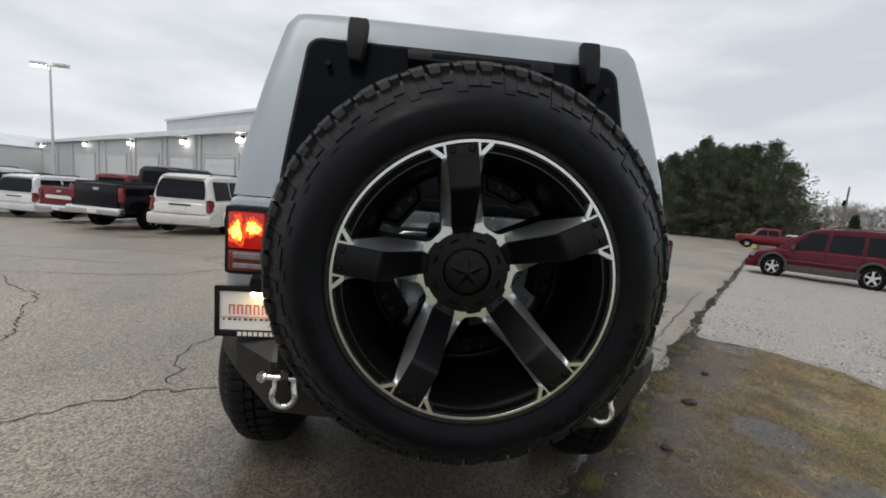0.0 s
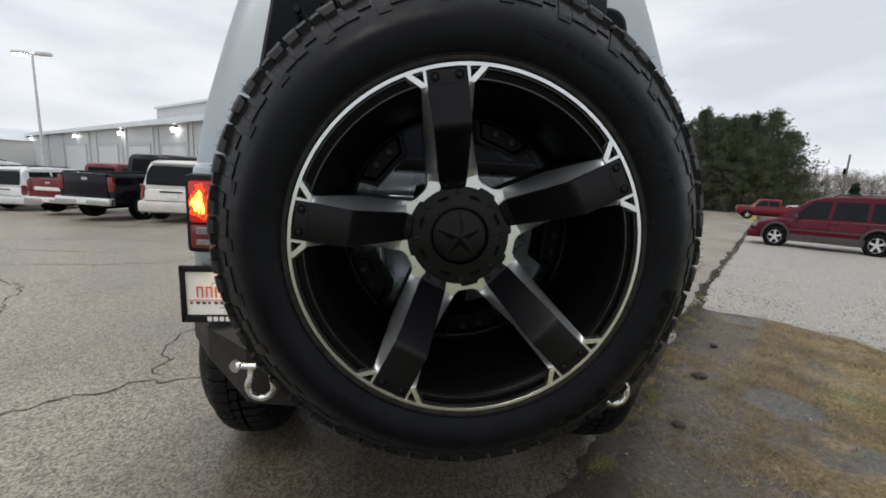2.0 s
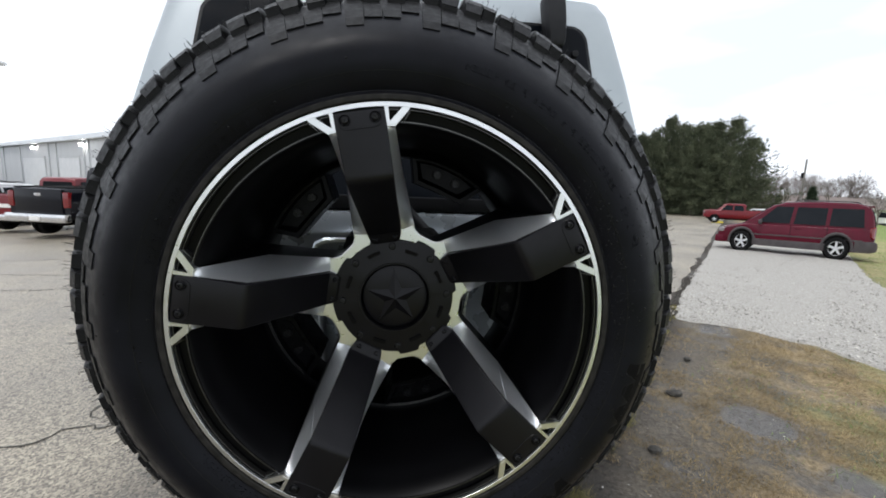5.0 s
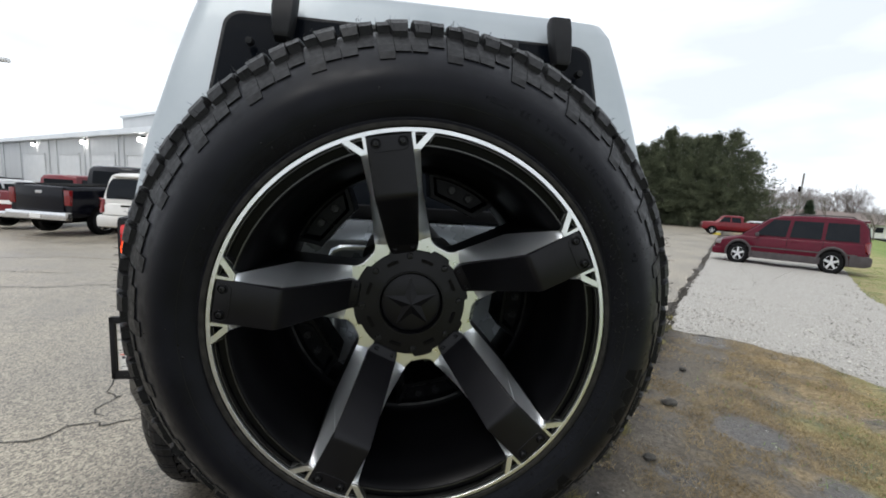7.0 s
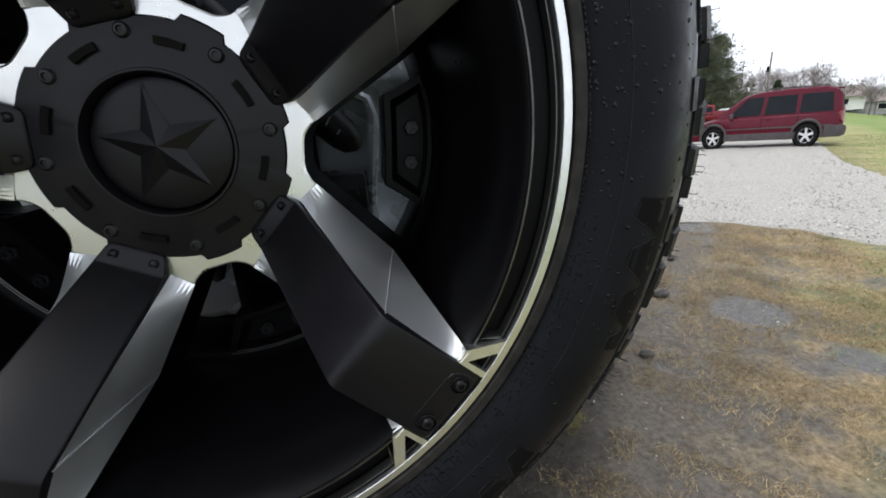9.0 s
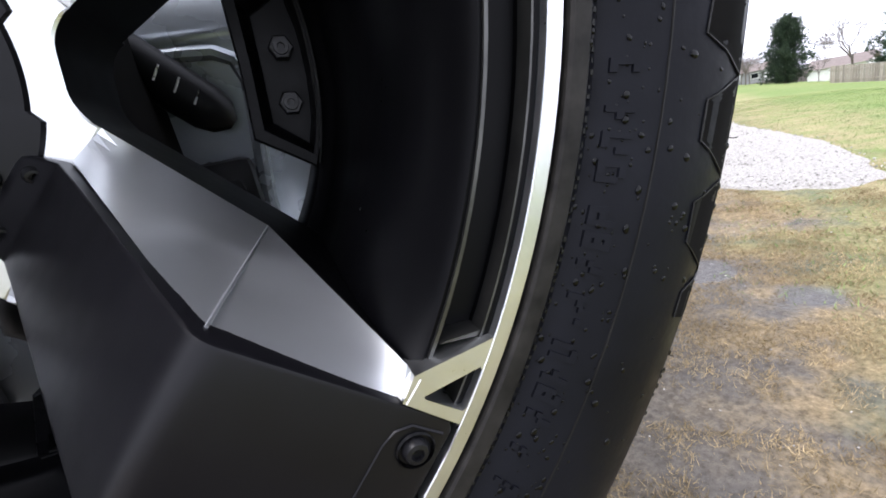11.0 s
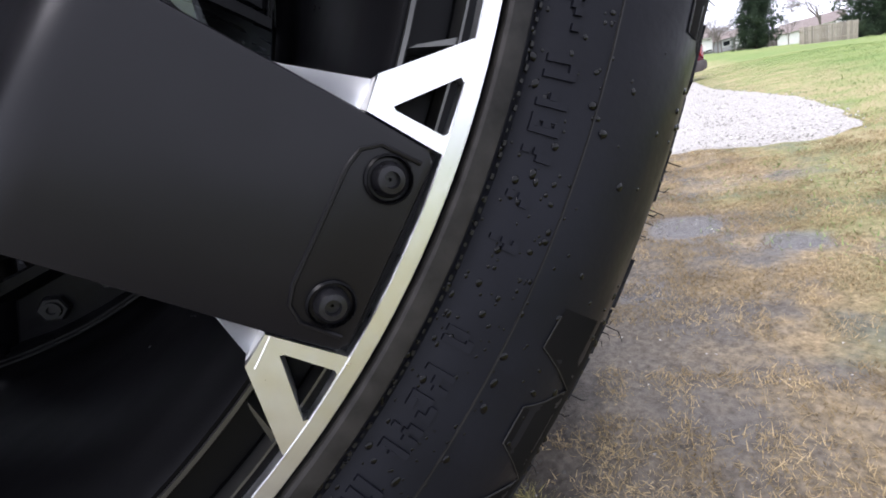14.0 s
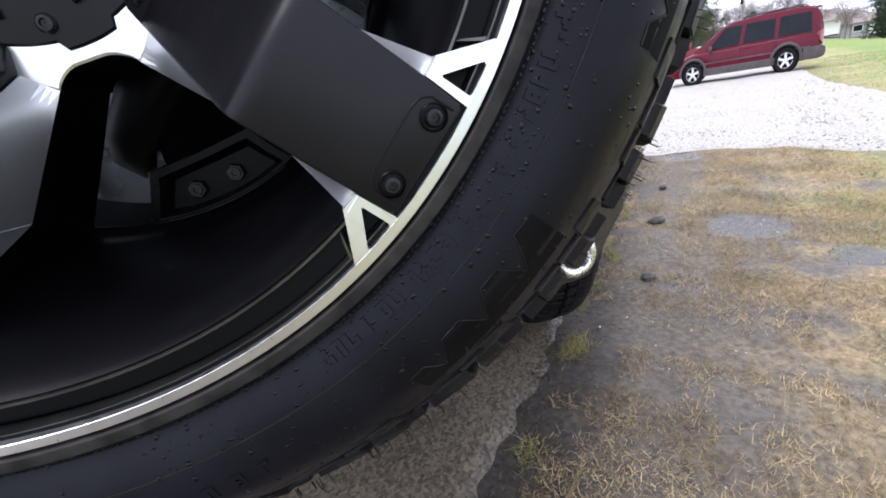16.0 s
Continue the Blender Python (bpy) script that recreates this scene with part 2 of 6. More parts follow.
SATIN = mat("satin_black_plate", (0.0032, 0.0031, 0.0040), 0.36, col2=(0.0048, 0.0046, 0.0060), scale=10, bump=0.08, bscale=900, bdist=0.0002, rvar=0.05, spec=0.20)
GLOSS = mat("gloss_black_paint", (0.0016, 0.0016, 0.0019), 0.26, col2=(0.0026, 0.0026, 0.003), scale=12, rvar=0.05, spec=0.10)
BARREL = mat("black_barrel_paint", (0.0014, 0.0014, 0.0017), 0.34, col2=(0.0020, 0.0020, 0.0025), scale=14, rvar=0.02, spec=0.085)
SEGMENT = mat("gloss_black_casting", (0.0020, 0.0020, 0.0025), 0.30, col2=(0.0034, 0.0034, 0.0040), scale=14, rvar=0.06, spec=0.075)
EDGE = mat("bare_edge", (0.06, 0.06, 0.058), 0.34, 0.9, col2=(0.10, 0.10, 0.095), scale=40)
BOLT = mat("dark_bolt_steel", (0.004, 0.004, 0.005), 0.34, 0.0, col2=(0.009, 0.009, 0.010), scale=90, rvar=0.1, spec=0.25)
SILVER = mat("silver_paint", (0.30, 0.335, 0.365), 0.28, 0.55, col2=(0.335, 0.37, 0.40), scale=3, bump=0.02, bscale=900, bdist=0.0002, coat=0.4, rvar=0.04)
HARDTOP = mat("silver_hardtop", (0.30, 0.335, 0.355), 0.45, 0.3, col2=(0.34, 0.37, 0.39), scale=4, bump=0.04, bscale=600, bdist=0.0003, coat=0.2)
TINT = mat("tinted_glass", (0.0026, 0.0035, 0.0052), 0.15, col2=(0.0032, 0.0042, 0.006), scale=2, rvar=0.03, spec=0.05)
PLASTIC = mat("black_plastic", (0.0045, 0.0047, 0.0055), 0.48, col2=(0.0085, 0.0087, 0.0095), scale=20, bump=0.15, bscale=500, bdist=0.0003, spec=0.18)
BUMPER = mat("textured_black_steel", (0.009, 0.008, 0.008), 0.42, col2=(0.020, 0.017, 0.015), scale=9, bump=0.35, bscale=420, bdist=0.0005, rvar=0.1, spec=0.35)
UNDER = mat("underbody", (0.003, 0.003, 0.003), 0.9, col2=(0.007, 0.0065, 0.006), scale=9, spec=0.06)
ZINC = mat("galvanised_steel", (0.55, 0.55, 0.56), 0.28, 1.0, col2=(0.72, 0.72, 0.72), scale=35, rvar=0.1)
RED_LENS = mat("red_lens", (0.14, 0.003, 0.003), 0.12, col2=(0.20, 0.004, 0.004), scale=30, coat=0.4, emit=(1.0, 0.008, 0.006), strength=0.22)
BULB = mat("lit_bulb", (0.9, 0.5, 0.08), 0.3, emit=(1.0, 0.50, 0.08), strength=3.6, bump=0.6, bscale=160)
RED_DARK = mat("red_lens_unlit", (0.13, 0.004, 0.005), 0.15, col2=(0.18, 0.006, 0.007), scale=30, coat=0.4)
CLEAR_LENS = mat("clear_lens", (0.16, 0.14, 0.14), 0.15, col2=(0.26, 0.24, 0.24), scale=50, coat=0.5)
WARM_LAMP = mat("plate_lamp_glow", (1, 0.8, 0.45), 0.4, emit=(1.0, 0.72, 0.32), strength=14.0)
PLATE_WHITE = mat("plate_white", (0.74, 0.73, 0.70), 0.45, col2=(0.80, 0.79, 0.76), scale=8)
INK_RED = mat("red_ink", (0.55, 0.10, 0.06), 0.5)
INK_DARK = mat("dark_ink", (0.05, 0.05, 0.06), 0.5)
DROP = mat("water_drop", (0.0006, 0.0006, 0.0008), 0.05, spec=0.20)
WHEEL_ALLOY = mat("alloy_wheel", (0.62, 0.63, 0.64), 0.4, 0.6, col2=(0.70, 0.70, 0.71), scale=9)
CHROME = mat("chrome", (0.62, 0.63, 0.64), 0.15, 1.0, col2=(0.7, 0.7, 0.71), scale=12)
CARGLASS = mat("car_glass", (0.006, 0.008, 0.011), 0.10, col2=(0.009, 0.011, 0.014), scale=2, spec=0.14)
MAROON = mat("maroon_paint", (0.070, 0.0030, 0.0115), 0.22, 0.0, col2=(0.086, 0.0042, 0.0145), scale=3, coat=0.10, rvar=0.05, spec=0.18)
GREY_CLAD = mat("grey_cladding", (0.055, 0.048, 0.05), 0.6, col2=(0.075, 0.066, 0.067), scale=5, spec=0.25)
WHITE_PAINT = mat("white_paint", (0.66, 0.67, 0.68), 0.3, col2=(0.74, 0.75, 0.75), scale=3, coat=0.5, rvar=0.05)
CHAMPAGNE = mat("champagne_paint", (0.62, 0.60, 0.56), 0.32, 0.2, col2=(0.68, 0.66, 0.62), scale=3, coat=0.5, rvar=0.05)
RED_PAINT = mat("red_paint", (0.125, 0.005, 0.010), 0.3, col2=(0.155, 0.008, 0.013), scale=3, coat=0.2, spec=0.3)
NAVY = mat("black_blue_paint", (0.0035, 0.004, 0.007), 0.20, 0.0, col2=(0.005, 0.0055, 0.009), scale=3, coat=0.1, spec=0.2)
METAL_WALL = mat("grey_metal_siding", (0.46, 0.475, 0.485), 0.55, col2=(0.51, 0.525, 0.535), scale=0.6, bump=0.15, bscale=9, stretch=(1, 1, 0.1))
ROOFMETAL = mat("pale_metal_roof", (0.60, 0.63, 0.66), 0.4, 0.2, col2=(0.68, 0.71, 0.73), scale=0.5)
DOORMETAL = mat("pale_overhead_door", (0.55, 0.57, 0.58), 0.5, col2=(0.62, 0.63, 0.64), scale=0.8)
LAMP_GLOW = mat("lit_lamp", (1, 0.97, 0.9), 0.3, emit=(1.0, 0.96, 0.88), strength=12.0)
POLE_METAL = mat("pale_pole", (0.55, 0.55, 0.54), 0.45, 0.4, col2=(0.62, 0.62, 0.6), scale=6)
WOOD_POLE = mat("weathered_pole", (0.16, 0.15, 0.14), 0.9, col2=(0.26, 0.25, 0.235), scale=4, stretch=(1, 1, 0.1))
FENCE_WOOD = mat("weathered_fence", (0.27, 0.23, 0.19), 0.9, col2=(0.38, 0.34, 0.29), scale=5, island=0.25, stretch=(1, 1, 0.2))
BARK = mat("bark", (0.09, 0.075, 0.062), 0.95, col2=(0.19, 0.165, 0.145), scale=7, bump=0.6, bscale=25, bdist=0.02)
TWIG = mat("bare_twigs", (0.17, 0.150, 0.142), 0.95, col2=(0.25, 0.225, 0.215), scale=3, island=0.2, spec=0.1)
NEEDLE = mat("pine_needles", (0.060, 0.072, 0.044), 0.85, col2=(0.135, 0.150, 0.092), scale=0.5, island=0.22, spec=0.15)
SPRUCE = mat("dark_evergreen", (0.028, 0.046, 0.030), 0.85, col2=(0.058, 0.085, 0.050), scale=0.9, island=0.3, spec=0.2)
HOUSE_WHITE = mat("white_siding", (0.68, 0.68, 0.66), 0.7, col2=(0.76, 0.76, 0.74), scale=2)
HOUSE_GREY = mat("grey_siding", (0.24, 0.24, 0.25), 0.8, col2=(0.32, 0.32, 0.33), scale=2)
SHINGLE = mat("brown_shingles", (0.16, 0.13, 0.115), 0.9, col2=(0.25, 0.21, 0.19), scale=4, bump=0.5, bscale=12)
YELLOW = mat("yellow_paint", (0.62, 0.50, 0.05), 0.6, col2=(0.72, 0.6, 0.1), scale=6)
BULB_RED = mat("lit_lens_facet", (0.6, 0.05, 0.01), 0.3, emit=(1.0, 0.11, 0.015), strength=0.9, bump=0.6, bscale=160)

# ---- mesh helpers ----


def part(name, bm, material, parent=None, label="", smooth=False, angle=38):
    """Links a bmesh as one mesh object under a thing or a part."""
    me = bpy.data.meshes.new(name)
    bm.to_mesh(me)
    bm.free()
    if material:
        for one in material if isinstance(material, (list, tuple)) else (material,):
            me.materials.append(one)
    if smooth:
        me.shade_smooth()
        me.set_sharp_from_angle(angle=radians(angle))
    ob = new(name, me)
    if parent:
        ob.parent = parent
    if label:
        tagged(ob, label)
    return ob


def thing(name, label, category, m=None, group="", kind=""):
    ob = new(name)
    ob.empty_display_size = 0.1
    if m is not None:
        ob.matrix_basis = m
    return tagged(ob, label, category, group, kind)


def share(name, ob, parent, m):
    """Another object on the same mesh, under parent."""
    o = new(name, ob.data)
    o.parent = parent
    o.matrix_basis = m
    return o


def add_box(bm, x0, x1, y0, y1, z0, z1, bevel=0.0, m=None):
    r = bmesh.ops.create_cube(bm, size=1.0)
    vs = r["verts"]
    for v in vs:
        v.co = Vector(((x0 + x1) / 2 + v.co.x * (x1 - x0), (y0 + y1) / 2 + v.co.y * (y1 - y0), (z0 + z1) / 2 + v.co.z * (z1 - z0)))
    if bevel:
        es = list({e for v in vs for e in v.link_edges})
        out = bmesh.ops.bevel(bm, geom=es, offset=bevel, segments=2, affect="EDGES", profile=0.6)
        vs = list({v for f in out["faces"] for v in f.verts} | {v for v in vs if v.is_valid})
    if m is not None:
        bmesh.ops.transform(bm, matrix=m, verts=[v for v in vs if v.is_valid])
    return vs


def box(x0, x1, y0, y1, z0, z1, bevel=0.0, m=None):
    bm = bmesh.new()
    add_box(bm, x0, x1, y0, y1, z0, z1, bevel, m)
    return bm


def loft(rings, closed=True, cap=True):
    """A skin over rings of equally many points."""
    bm = bmesh.new()
    vs = [[bm.verts.new(p) for p in ring] for ring in rings]
    n = len(rings[0])
    for a, b in zip(vs, vs[1:]):
        for i in range(n if closed else n - 1):
            j = (i + 1) % n
            bm.faces.new((a[i], a[j], b[j], b[i]))
    if cap:
        bm.faces.new(list(reversed(vs[0])))
        bm.faces.new(vs[-1])
    bmesh.ops.recalc_face_normals(bm, faces=bm.faces)
    return bm


def prism(poly, to3, d0, d1, bevel=0.0):
    """A flat outline pushed from depth d0 to d1; to3(u, v, d) gives the place."""
    bm = loft([[to3(u, v, d0) for u, v in poly], [to3(u, v, d1) for u, v in poly]])
    if bevel:
        bmesh.ops.bevel(bm, geom=bm.edges[:], offset=bevel, segments=2, affect="EDGES", profile=0.6)
    return bm


def join(*bms):
    """One bmesh out of several."""
    out = bmesh.new()
    for b in bms:
        me = bpy.data.meshes.new("tmp")
        b.to_mesh(me)
        b.free()
        out.from_mesh(me)
        bpy.data.meshes.remove(me)
    return out


def revolve(profile, seg=96, closed=False):
    """Spins (radius, y) points round the y axis."""
    rings = []
    for i in range(seg):
        a = 2 * math.pi * i / seg
        rings.append([(r * math.cos(a), y, r * math.sin(a)) for r, y in profile])
    bm = bmesh.new()
    vs = [[bm.verts.new(p) for p in ring] for ring in rings]
    n = len(profile)
    for i in range(seg):
        a, b = vs[i], vs[(i + 1) % seg]
        for k in range(n if closed else n - 1):
            j = (k + 1) % n
            bm.faces.new((a[k], b[k], b[j], a[j]))
    bmesh.ops.recalc_face_normals(bm, faces=bm.faces)
    return bm


def tube(points, radius, sides=8, cap=True):
    """A round bar along points; radius may be a list."""
    pts = [Vector(p) for p in points]
    rings = []
    for i, p in enumerate(pts):
        d = (pts[min(i + 1, len(pts) - 1)] - pts[max(i - 1, 0)]).normalized()
        side = d.orthogonal().normalized() if i == 0 else (side - d * side.dot(d)).normalized()
        up = d.cross(side)
        r = radius[i] if isinstance(radius, (list, tuple)) else radius
        rings.append([p + side * (r * math.cos(2 * math.pi * k / sides)) + up * (r * math.sin(2 * math.pi * k / sides)) for k in range(sides)])
    return loft(rings, True, cap)


def spin_y(a):
    """Turns the local x axis to the angle a (degrees) in the x-z plane, seen along +y."""
    return pose(0, 0, 0, 0, -a, 0)


def bolt_mesh(r, h, socket=True):
    """A round-headed socket bolt that looks along -y, its base at y = 0."""
    prof = [(0.0005, -h * 0.45 if socket else -h), (r * 0.42, -h * 0.45 if socket else -h)]
    if socket:
        prof.append((r * 0.46, -h))
    prof += [(r * 0.75, -h * 0.92), (r, -h * 0.35), (r, 0.002)]
    return revolve(prof, 18)


# ---- lie of the land ----


def sp(v, k=1.0):
    return k * np.logaddexp(0.0, np.asarray(v, float) / k)


def land(x, y):
    """Height of the ground: level at the vehicle, falling away gently behind it and to the lawn."""
    x, y = np.asarray(x, float), np.asarray(y, float)
    u = 0.669 * x - 0.743 * y
    far = np.clip((np.hypot(x, y) - 3) / 6, 0, 1)
    dip = 0.035 * np.clip(-x - 2.0, 0, 13) * np.clip((y - 3) / 7, 0, 1) * np.clip((34 - y) / 14, 0, 1)
    return -dip - 0.025 * (sp(np.minimum(y, 60) - 4) - sp(-4.0)) - 0.19 * sp(u - 4.2, 0.8) * far


def H(x, y):
    return float(land(x, y))


E0 = np.array((0.31, 0.58))
ALONG, LEFTN = np.array((0.660, 0.7513)), np.array((-0.7513, 0.660))


def sheet(name, us, vs, place, material):
    """A grid; place(u, v) takes arrays and gives x, y, z."""
    U, V = np.meshgrid(us, vs, indexing="ij")
    X, Y, Z = place(U, V)
    co = np.stack([X, Y, Z], -1).reshape(-1, 3)
    a, b = len(us), len(vs)
    i = np.arange(a * b).reshape(a, b)
    q = np.stack([i[:-1, :-1], i[1:, :-1], i[1:, 1:], i[:-1, 1:]], -1).reshape(-1, 4)
    me = bpy.data.meshes.new(name)
    me.from_pydata(co.tolist(), [], q.tolist())
    me.materials.append(material)
    me.shade_smooth()
    return new(name, me)


def bumps(x, y, s, k=0):
    return np.sin(x * s + 1.3 * k) * np.cos(y * s * 1.17 + 0.7 * k) + 0.5 * np.sin(x * s * 2.3 + y * s * 1.9 + k) + 0.3 * np.cos(x * s * 4.1 - y * s * 3.7 + 2 * k)


def lines(near, far, n, k):
    """Grid lines, close together near zero."""
    t = np.linspace(-1, 1, n)
    s = np.sinh(t * k) / math.sinh(k)
    return np.where(s > 0, s * far, s * near)


def ground_place(u, v):
    x, y = u + 1.5, v + 1.0
    d = np.hypot(x, y)
    z = land(x, y) + 0.008 * bumps(x, y, 2.1) * (d < 12) - 0.012
    return x, y, z


ground = sheet("ground", lines(1800, 1800, 241, 7.5), lines(1800, 1800, 241, 7.5), ground_place, GROUND)
tagged(ground, "muddy dead grass giving way to green lawn", "ground", kind="structure")


def asphalt_place(u, v):
    """u runs along the worn edge, v away from it."""
    rag = 0.045 * bumps(u, u * 0.37, 2.6) + 0.025 * bumps(u, u, 9.0)
    w = v + rag * np.exp(-v / 0.6)
    x = E0[0] + ALONG[0] * u + LEFTN[0] * w
    y = E0[1] + ALONG[1] * u + LEFTN[1] * w
    z = land(x, y) + np.interp(v, [0.0, 0.03, 0.09, 0.2], [-0.022, -0.010, 0.004, 0.010]) + 0.004 * bumps(x, y, 0.9)
    return x, y, z


vv = np.concatenate([[0.0, 0.02, 0.05, 0.09, 0.14], np.sinh(np.linspace(0.50, 6.2, 110)) / math.sinh(6.2) * 95])
uu = np.concatenate([-np.sinh(np.linspace(5.0, 0.0, 70)) / math.sinh(5.0) * 40, np.sinh(np.linspace(0.02, 6.0, 150)) / math.sinh(6.0) * 140])
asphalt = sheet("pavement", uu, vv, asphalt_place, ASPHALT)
tagged(asphalt, "worn grey cracked asphalt of a car lot", "pavement", kind="structure")

GRAVEL_EDGE = [(3.25, 3.75), (3.75, 3.45), (4.1, 2.85), (4.15, 2.35), (4.35, 2.0), (4.75, 1.88), (5.5, 2.4), (6.5, 3.3), (8.9, 6.1),
               (13.5, 10.3), (22, 18.5), (21, 23.5), (14.0, 16.0), (7.4, 8.5), (4.05, 4.75)]


def inside(poly, x, y):
    x, y = np.asarray(x), np.asarray(y)
    hit = np.zeros(x.shape, bool)
    for (x0, y0), (x1, y1) in zip(poly, poly[1:] + poly[:1]):
        cross = (y0 > y) != (y1 > y)
        hit ^= cross & (x < (x1 - x0) * (y - y0) / (y1 - y0 + 1e-12) + x0)
    return hit


def gravel_pad():
    """Rings from the rim of the pad to its middle."""
    rim = []
    n = len(GRAVEL_EDGE)
    for i, (a, b) in enumerate(zip(GRAVEL_EDGE, GRAVEL_EDGE[1:] + GRAVEL_EDGE[:1])):
        k = max(4, int(math.dist(a, b) / 0.14))
        for j in range(k):
            f = j / k
            rim.append((a[0] + (b[0] - a[0]) * f + random.uniform(-0.03, 0.03), a[1] + (b[1] - a[1]) * f + random.uniform(-0.03, 0.03)))
    cx, cy = 7.2, 6.6
    verts, faces = [], []
    levels = [1.0, 0.985, 0.95, 0.9, 0.82, 0.72, 0.6, 0.48, 0.36, 0.24, 0.12]
    for k, s in enumerate(levels):
        for x, y in rim:
            px, py = cx + (x - cx) * s, cy + (y - cy) * s
            verts.append((px, py, H(px, py) + (-0.014 if k == 0 else 0.006 + 0.004 * k ** 0.5) + 0.006 * float(bumps(px, py, 3.0, 1))))
    m = len(rim)
    for k in range(len(levels) - 1):
        for i in range(m):
            j = (i + 1) % m
            faces.append((k * m + i, k * m + j, (k + 1) * m + j, (k + 1) * m + i))
    verts.append((cx, cy, H(cx, cy) + 0.02))
    for i in range(m):
        faces.append(((len(levels) - 1) * m + i, (len(levels) - 1) * m + (i + 1) % m, len(verts) - 1))
    me = bpy.data.meshes.new("gravel_drive")
    me.from_pydata(verts, [], faces)
    me.materials.append(GRAVEL)
    return tagged(new("gravel_drive", me), "pale crushed limestone gravel drive beside the asphalt", "gravel", kind="structure")


gravel_pad()


def crack(points, width=0.012):
    """A dark wandering crack in the asphalt."""
    pts = []
    for a, b in zip(points, points[1:]):
        k = max(3, int(math.dist(a, b) / 0.045))
        for j in range(k):
            f = j / k
            pts.append((a[0] + (b[0] - a[0]) * f + random.gauss(0, 0.013) + 0.03 * math.sin(9 * (a[0] + f) + 5 * a[1]), a[1] + (b[1] - a[1]) * f + random.gauss(0, 0.013) + 0.03 * math.cos(7 * (a[1] + f))))
    pts.append(points[-1])
    bm = bmesh.new()
    rows = []
    for i, p in enumerate(pts):
        q, o = pts[min(i + 1, len(pts) - 1)], pts[max(i - 1, 0)]
        d = Vector((q[0] - o[0], q[1] - o[1])).normalized()
        w = 0.7 * width * random.uniform(0.2, 1.15) * (0.25 if i in (0, len(pts) - 1) else 1)
        z = H(*p) + 0.0135 + 0.004 * float(bumps(np.float64(p[0]), np.float64(p[1]), 0.9))
        rows.append([bm.verts.new((p[0] - d.y * w, p[1] + d.x * w, z)), bm.verts.new((p[0] + d.y * w, p[1] - d.x * w, z))])
    for a, b in zip(rows, rows[1:]):
        bm.faces.new((a[0], a[1], b[1], b[0]))
    return part("crack", bm, CRACK, asphalt)


for pts, w in (([(-3.4, 0.6), (-2.25, 1.34), (-1.75, 1.74), (-1.35, 1.85)], 0.011), ([(-1.66, 1.83), (-1.75, 2.1), (-1.89, 2.4), (-1.8, 2.8)], 0.008),
               ([(-2.9, 1.2), (-2.9, 1.9), (-3.6, 3.0), (-4.08, 3.7), (-5.4, 4.6)], 0.012), ([(-3.52, 5.08), (-3.0, 5.9), (-3.8, 6.7), (-3.3, 8.2)], 0.016)):
    crack(pts, w)
for pts, w in (([(-6.5, 4.6), (-4.23, 4.85), (-3.5, 5.08)], 0.014), ([(-7.5, 7.0), (-5.6, 7.4), (-3.8, 6.9), (-2.2, 7.6)], 0.016),
               ([(1.2, 2.2), (1.7, 2.9), (1.9, 3.6), (3.0, 4.6)], 0.014), ([(1.75, 2.75), (2.3, 3.2), (2.6, 3.1)], 0.012), ([(2.0, 3.2), (2.5, 3.9), (3.6, 4.9)], 0.016),
               ([(1.75, 2.45), (2.1, 2.9), (3.1, 4.08), (5.4, 6.8)], 0.012), ([(-9.0, 5.5), (-7.0, 5.9), (-4.5, 5.8)], 0.014)):
    crack(pts, w)


# ---- the tyre ----
TYRE_PROFILE = [(0.2935, 0.010), (0.2950, 0.003), (0.2985, -0.0005), (0.3030, -0.001), (0.3055, 0.002), (0.3075, 0.0025), (0.312, -0.001), (0.322, -0.0060), (0.336, -0.0100),
                (0.350, -0.0105), (0.362, -0.0070), (0.374, 0.0015), (0.386, 0.0120), (0.400, 0.0260), (0.414, 0.0440), (0.430, 0.0640), (0.446, 0.0920), (0.4535, 0.130),
                (0.4555, 0.170), (0.4535, 0.210), (0.446, 0.250), (0.414, 0.300), (0.386, 0.331), (0.350, 0.352), (0.32, 0.345), (0.300, 0.330)]
SHOULDER = [(0.4705, 0.150), (0.4692, 0.118), (0.4625, 0.091), (0.4505, 0.0710), (0.4350, 0.0575)]
SHOULDER_IN = [(0.4460, 0.150), (0.4440, 0.118), (0.4370, 0.093), (0.4270, 0.0740), (0.4160, 0.0610)]
BAND_C = [(0.4335, 0.0780), (0.4215, 0.0555), (0.4080, 0.0362), (0.3960, 0.0218), (0.3840, 0.0102)]
BAND = [(r + 0.72 * h, y - 0.69 * h) for (r, y), h in zip(BAND_C, (0.0060, 0.0036, 0.0024, 0.0020, 0.0014))]
BAND_IN = [(r - 0.003, y + 0.004) for r, y in BAND_C]
PITCHES = 52
STEP = 360 / PITCHES
DEPTH = 0.352


def wedge(outer, inner, offs, half, e=0.94):
    """A tread lug along a profile: its width and slant change with each station."""
    rings = []
    k = STEP / 8.571
    offs, half = [c * k for c in offs], [h * k for h in half]
    for (ro, yo), (ri, yi), c, h in zip(outer, inner, offs, half):
        rings.append([(r * math.cos(radians(a)), y, r * math.sin(radians(a))) for r, y, a in ((ri, yi, c - h), (ro - 0.0015, yo + 0.001, c - h), (ro, yo, c - h * e), (ro, yo, c + h * e), (ro - 0.0015, yo + 0.001, c + h), (ri, yi, c + h))])
    return loft(rings)


def mirrored(bm):
    """The other shoulder's lug."""
    for v in bm.verts:
        v.co.y = DEPTH - v.co.y
    bmesh.ops.reverse_faces(bm, faces=bm.faces[:])
    return bm


def lower(profile, d):
    return [(r - d, y) for r, y in profile]


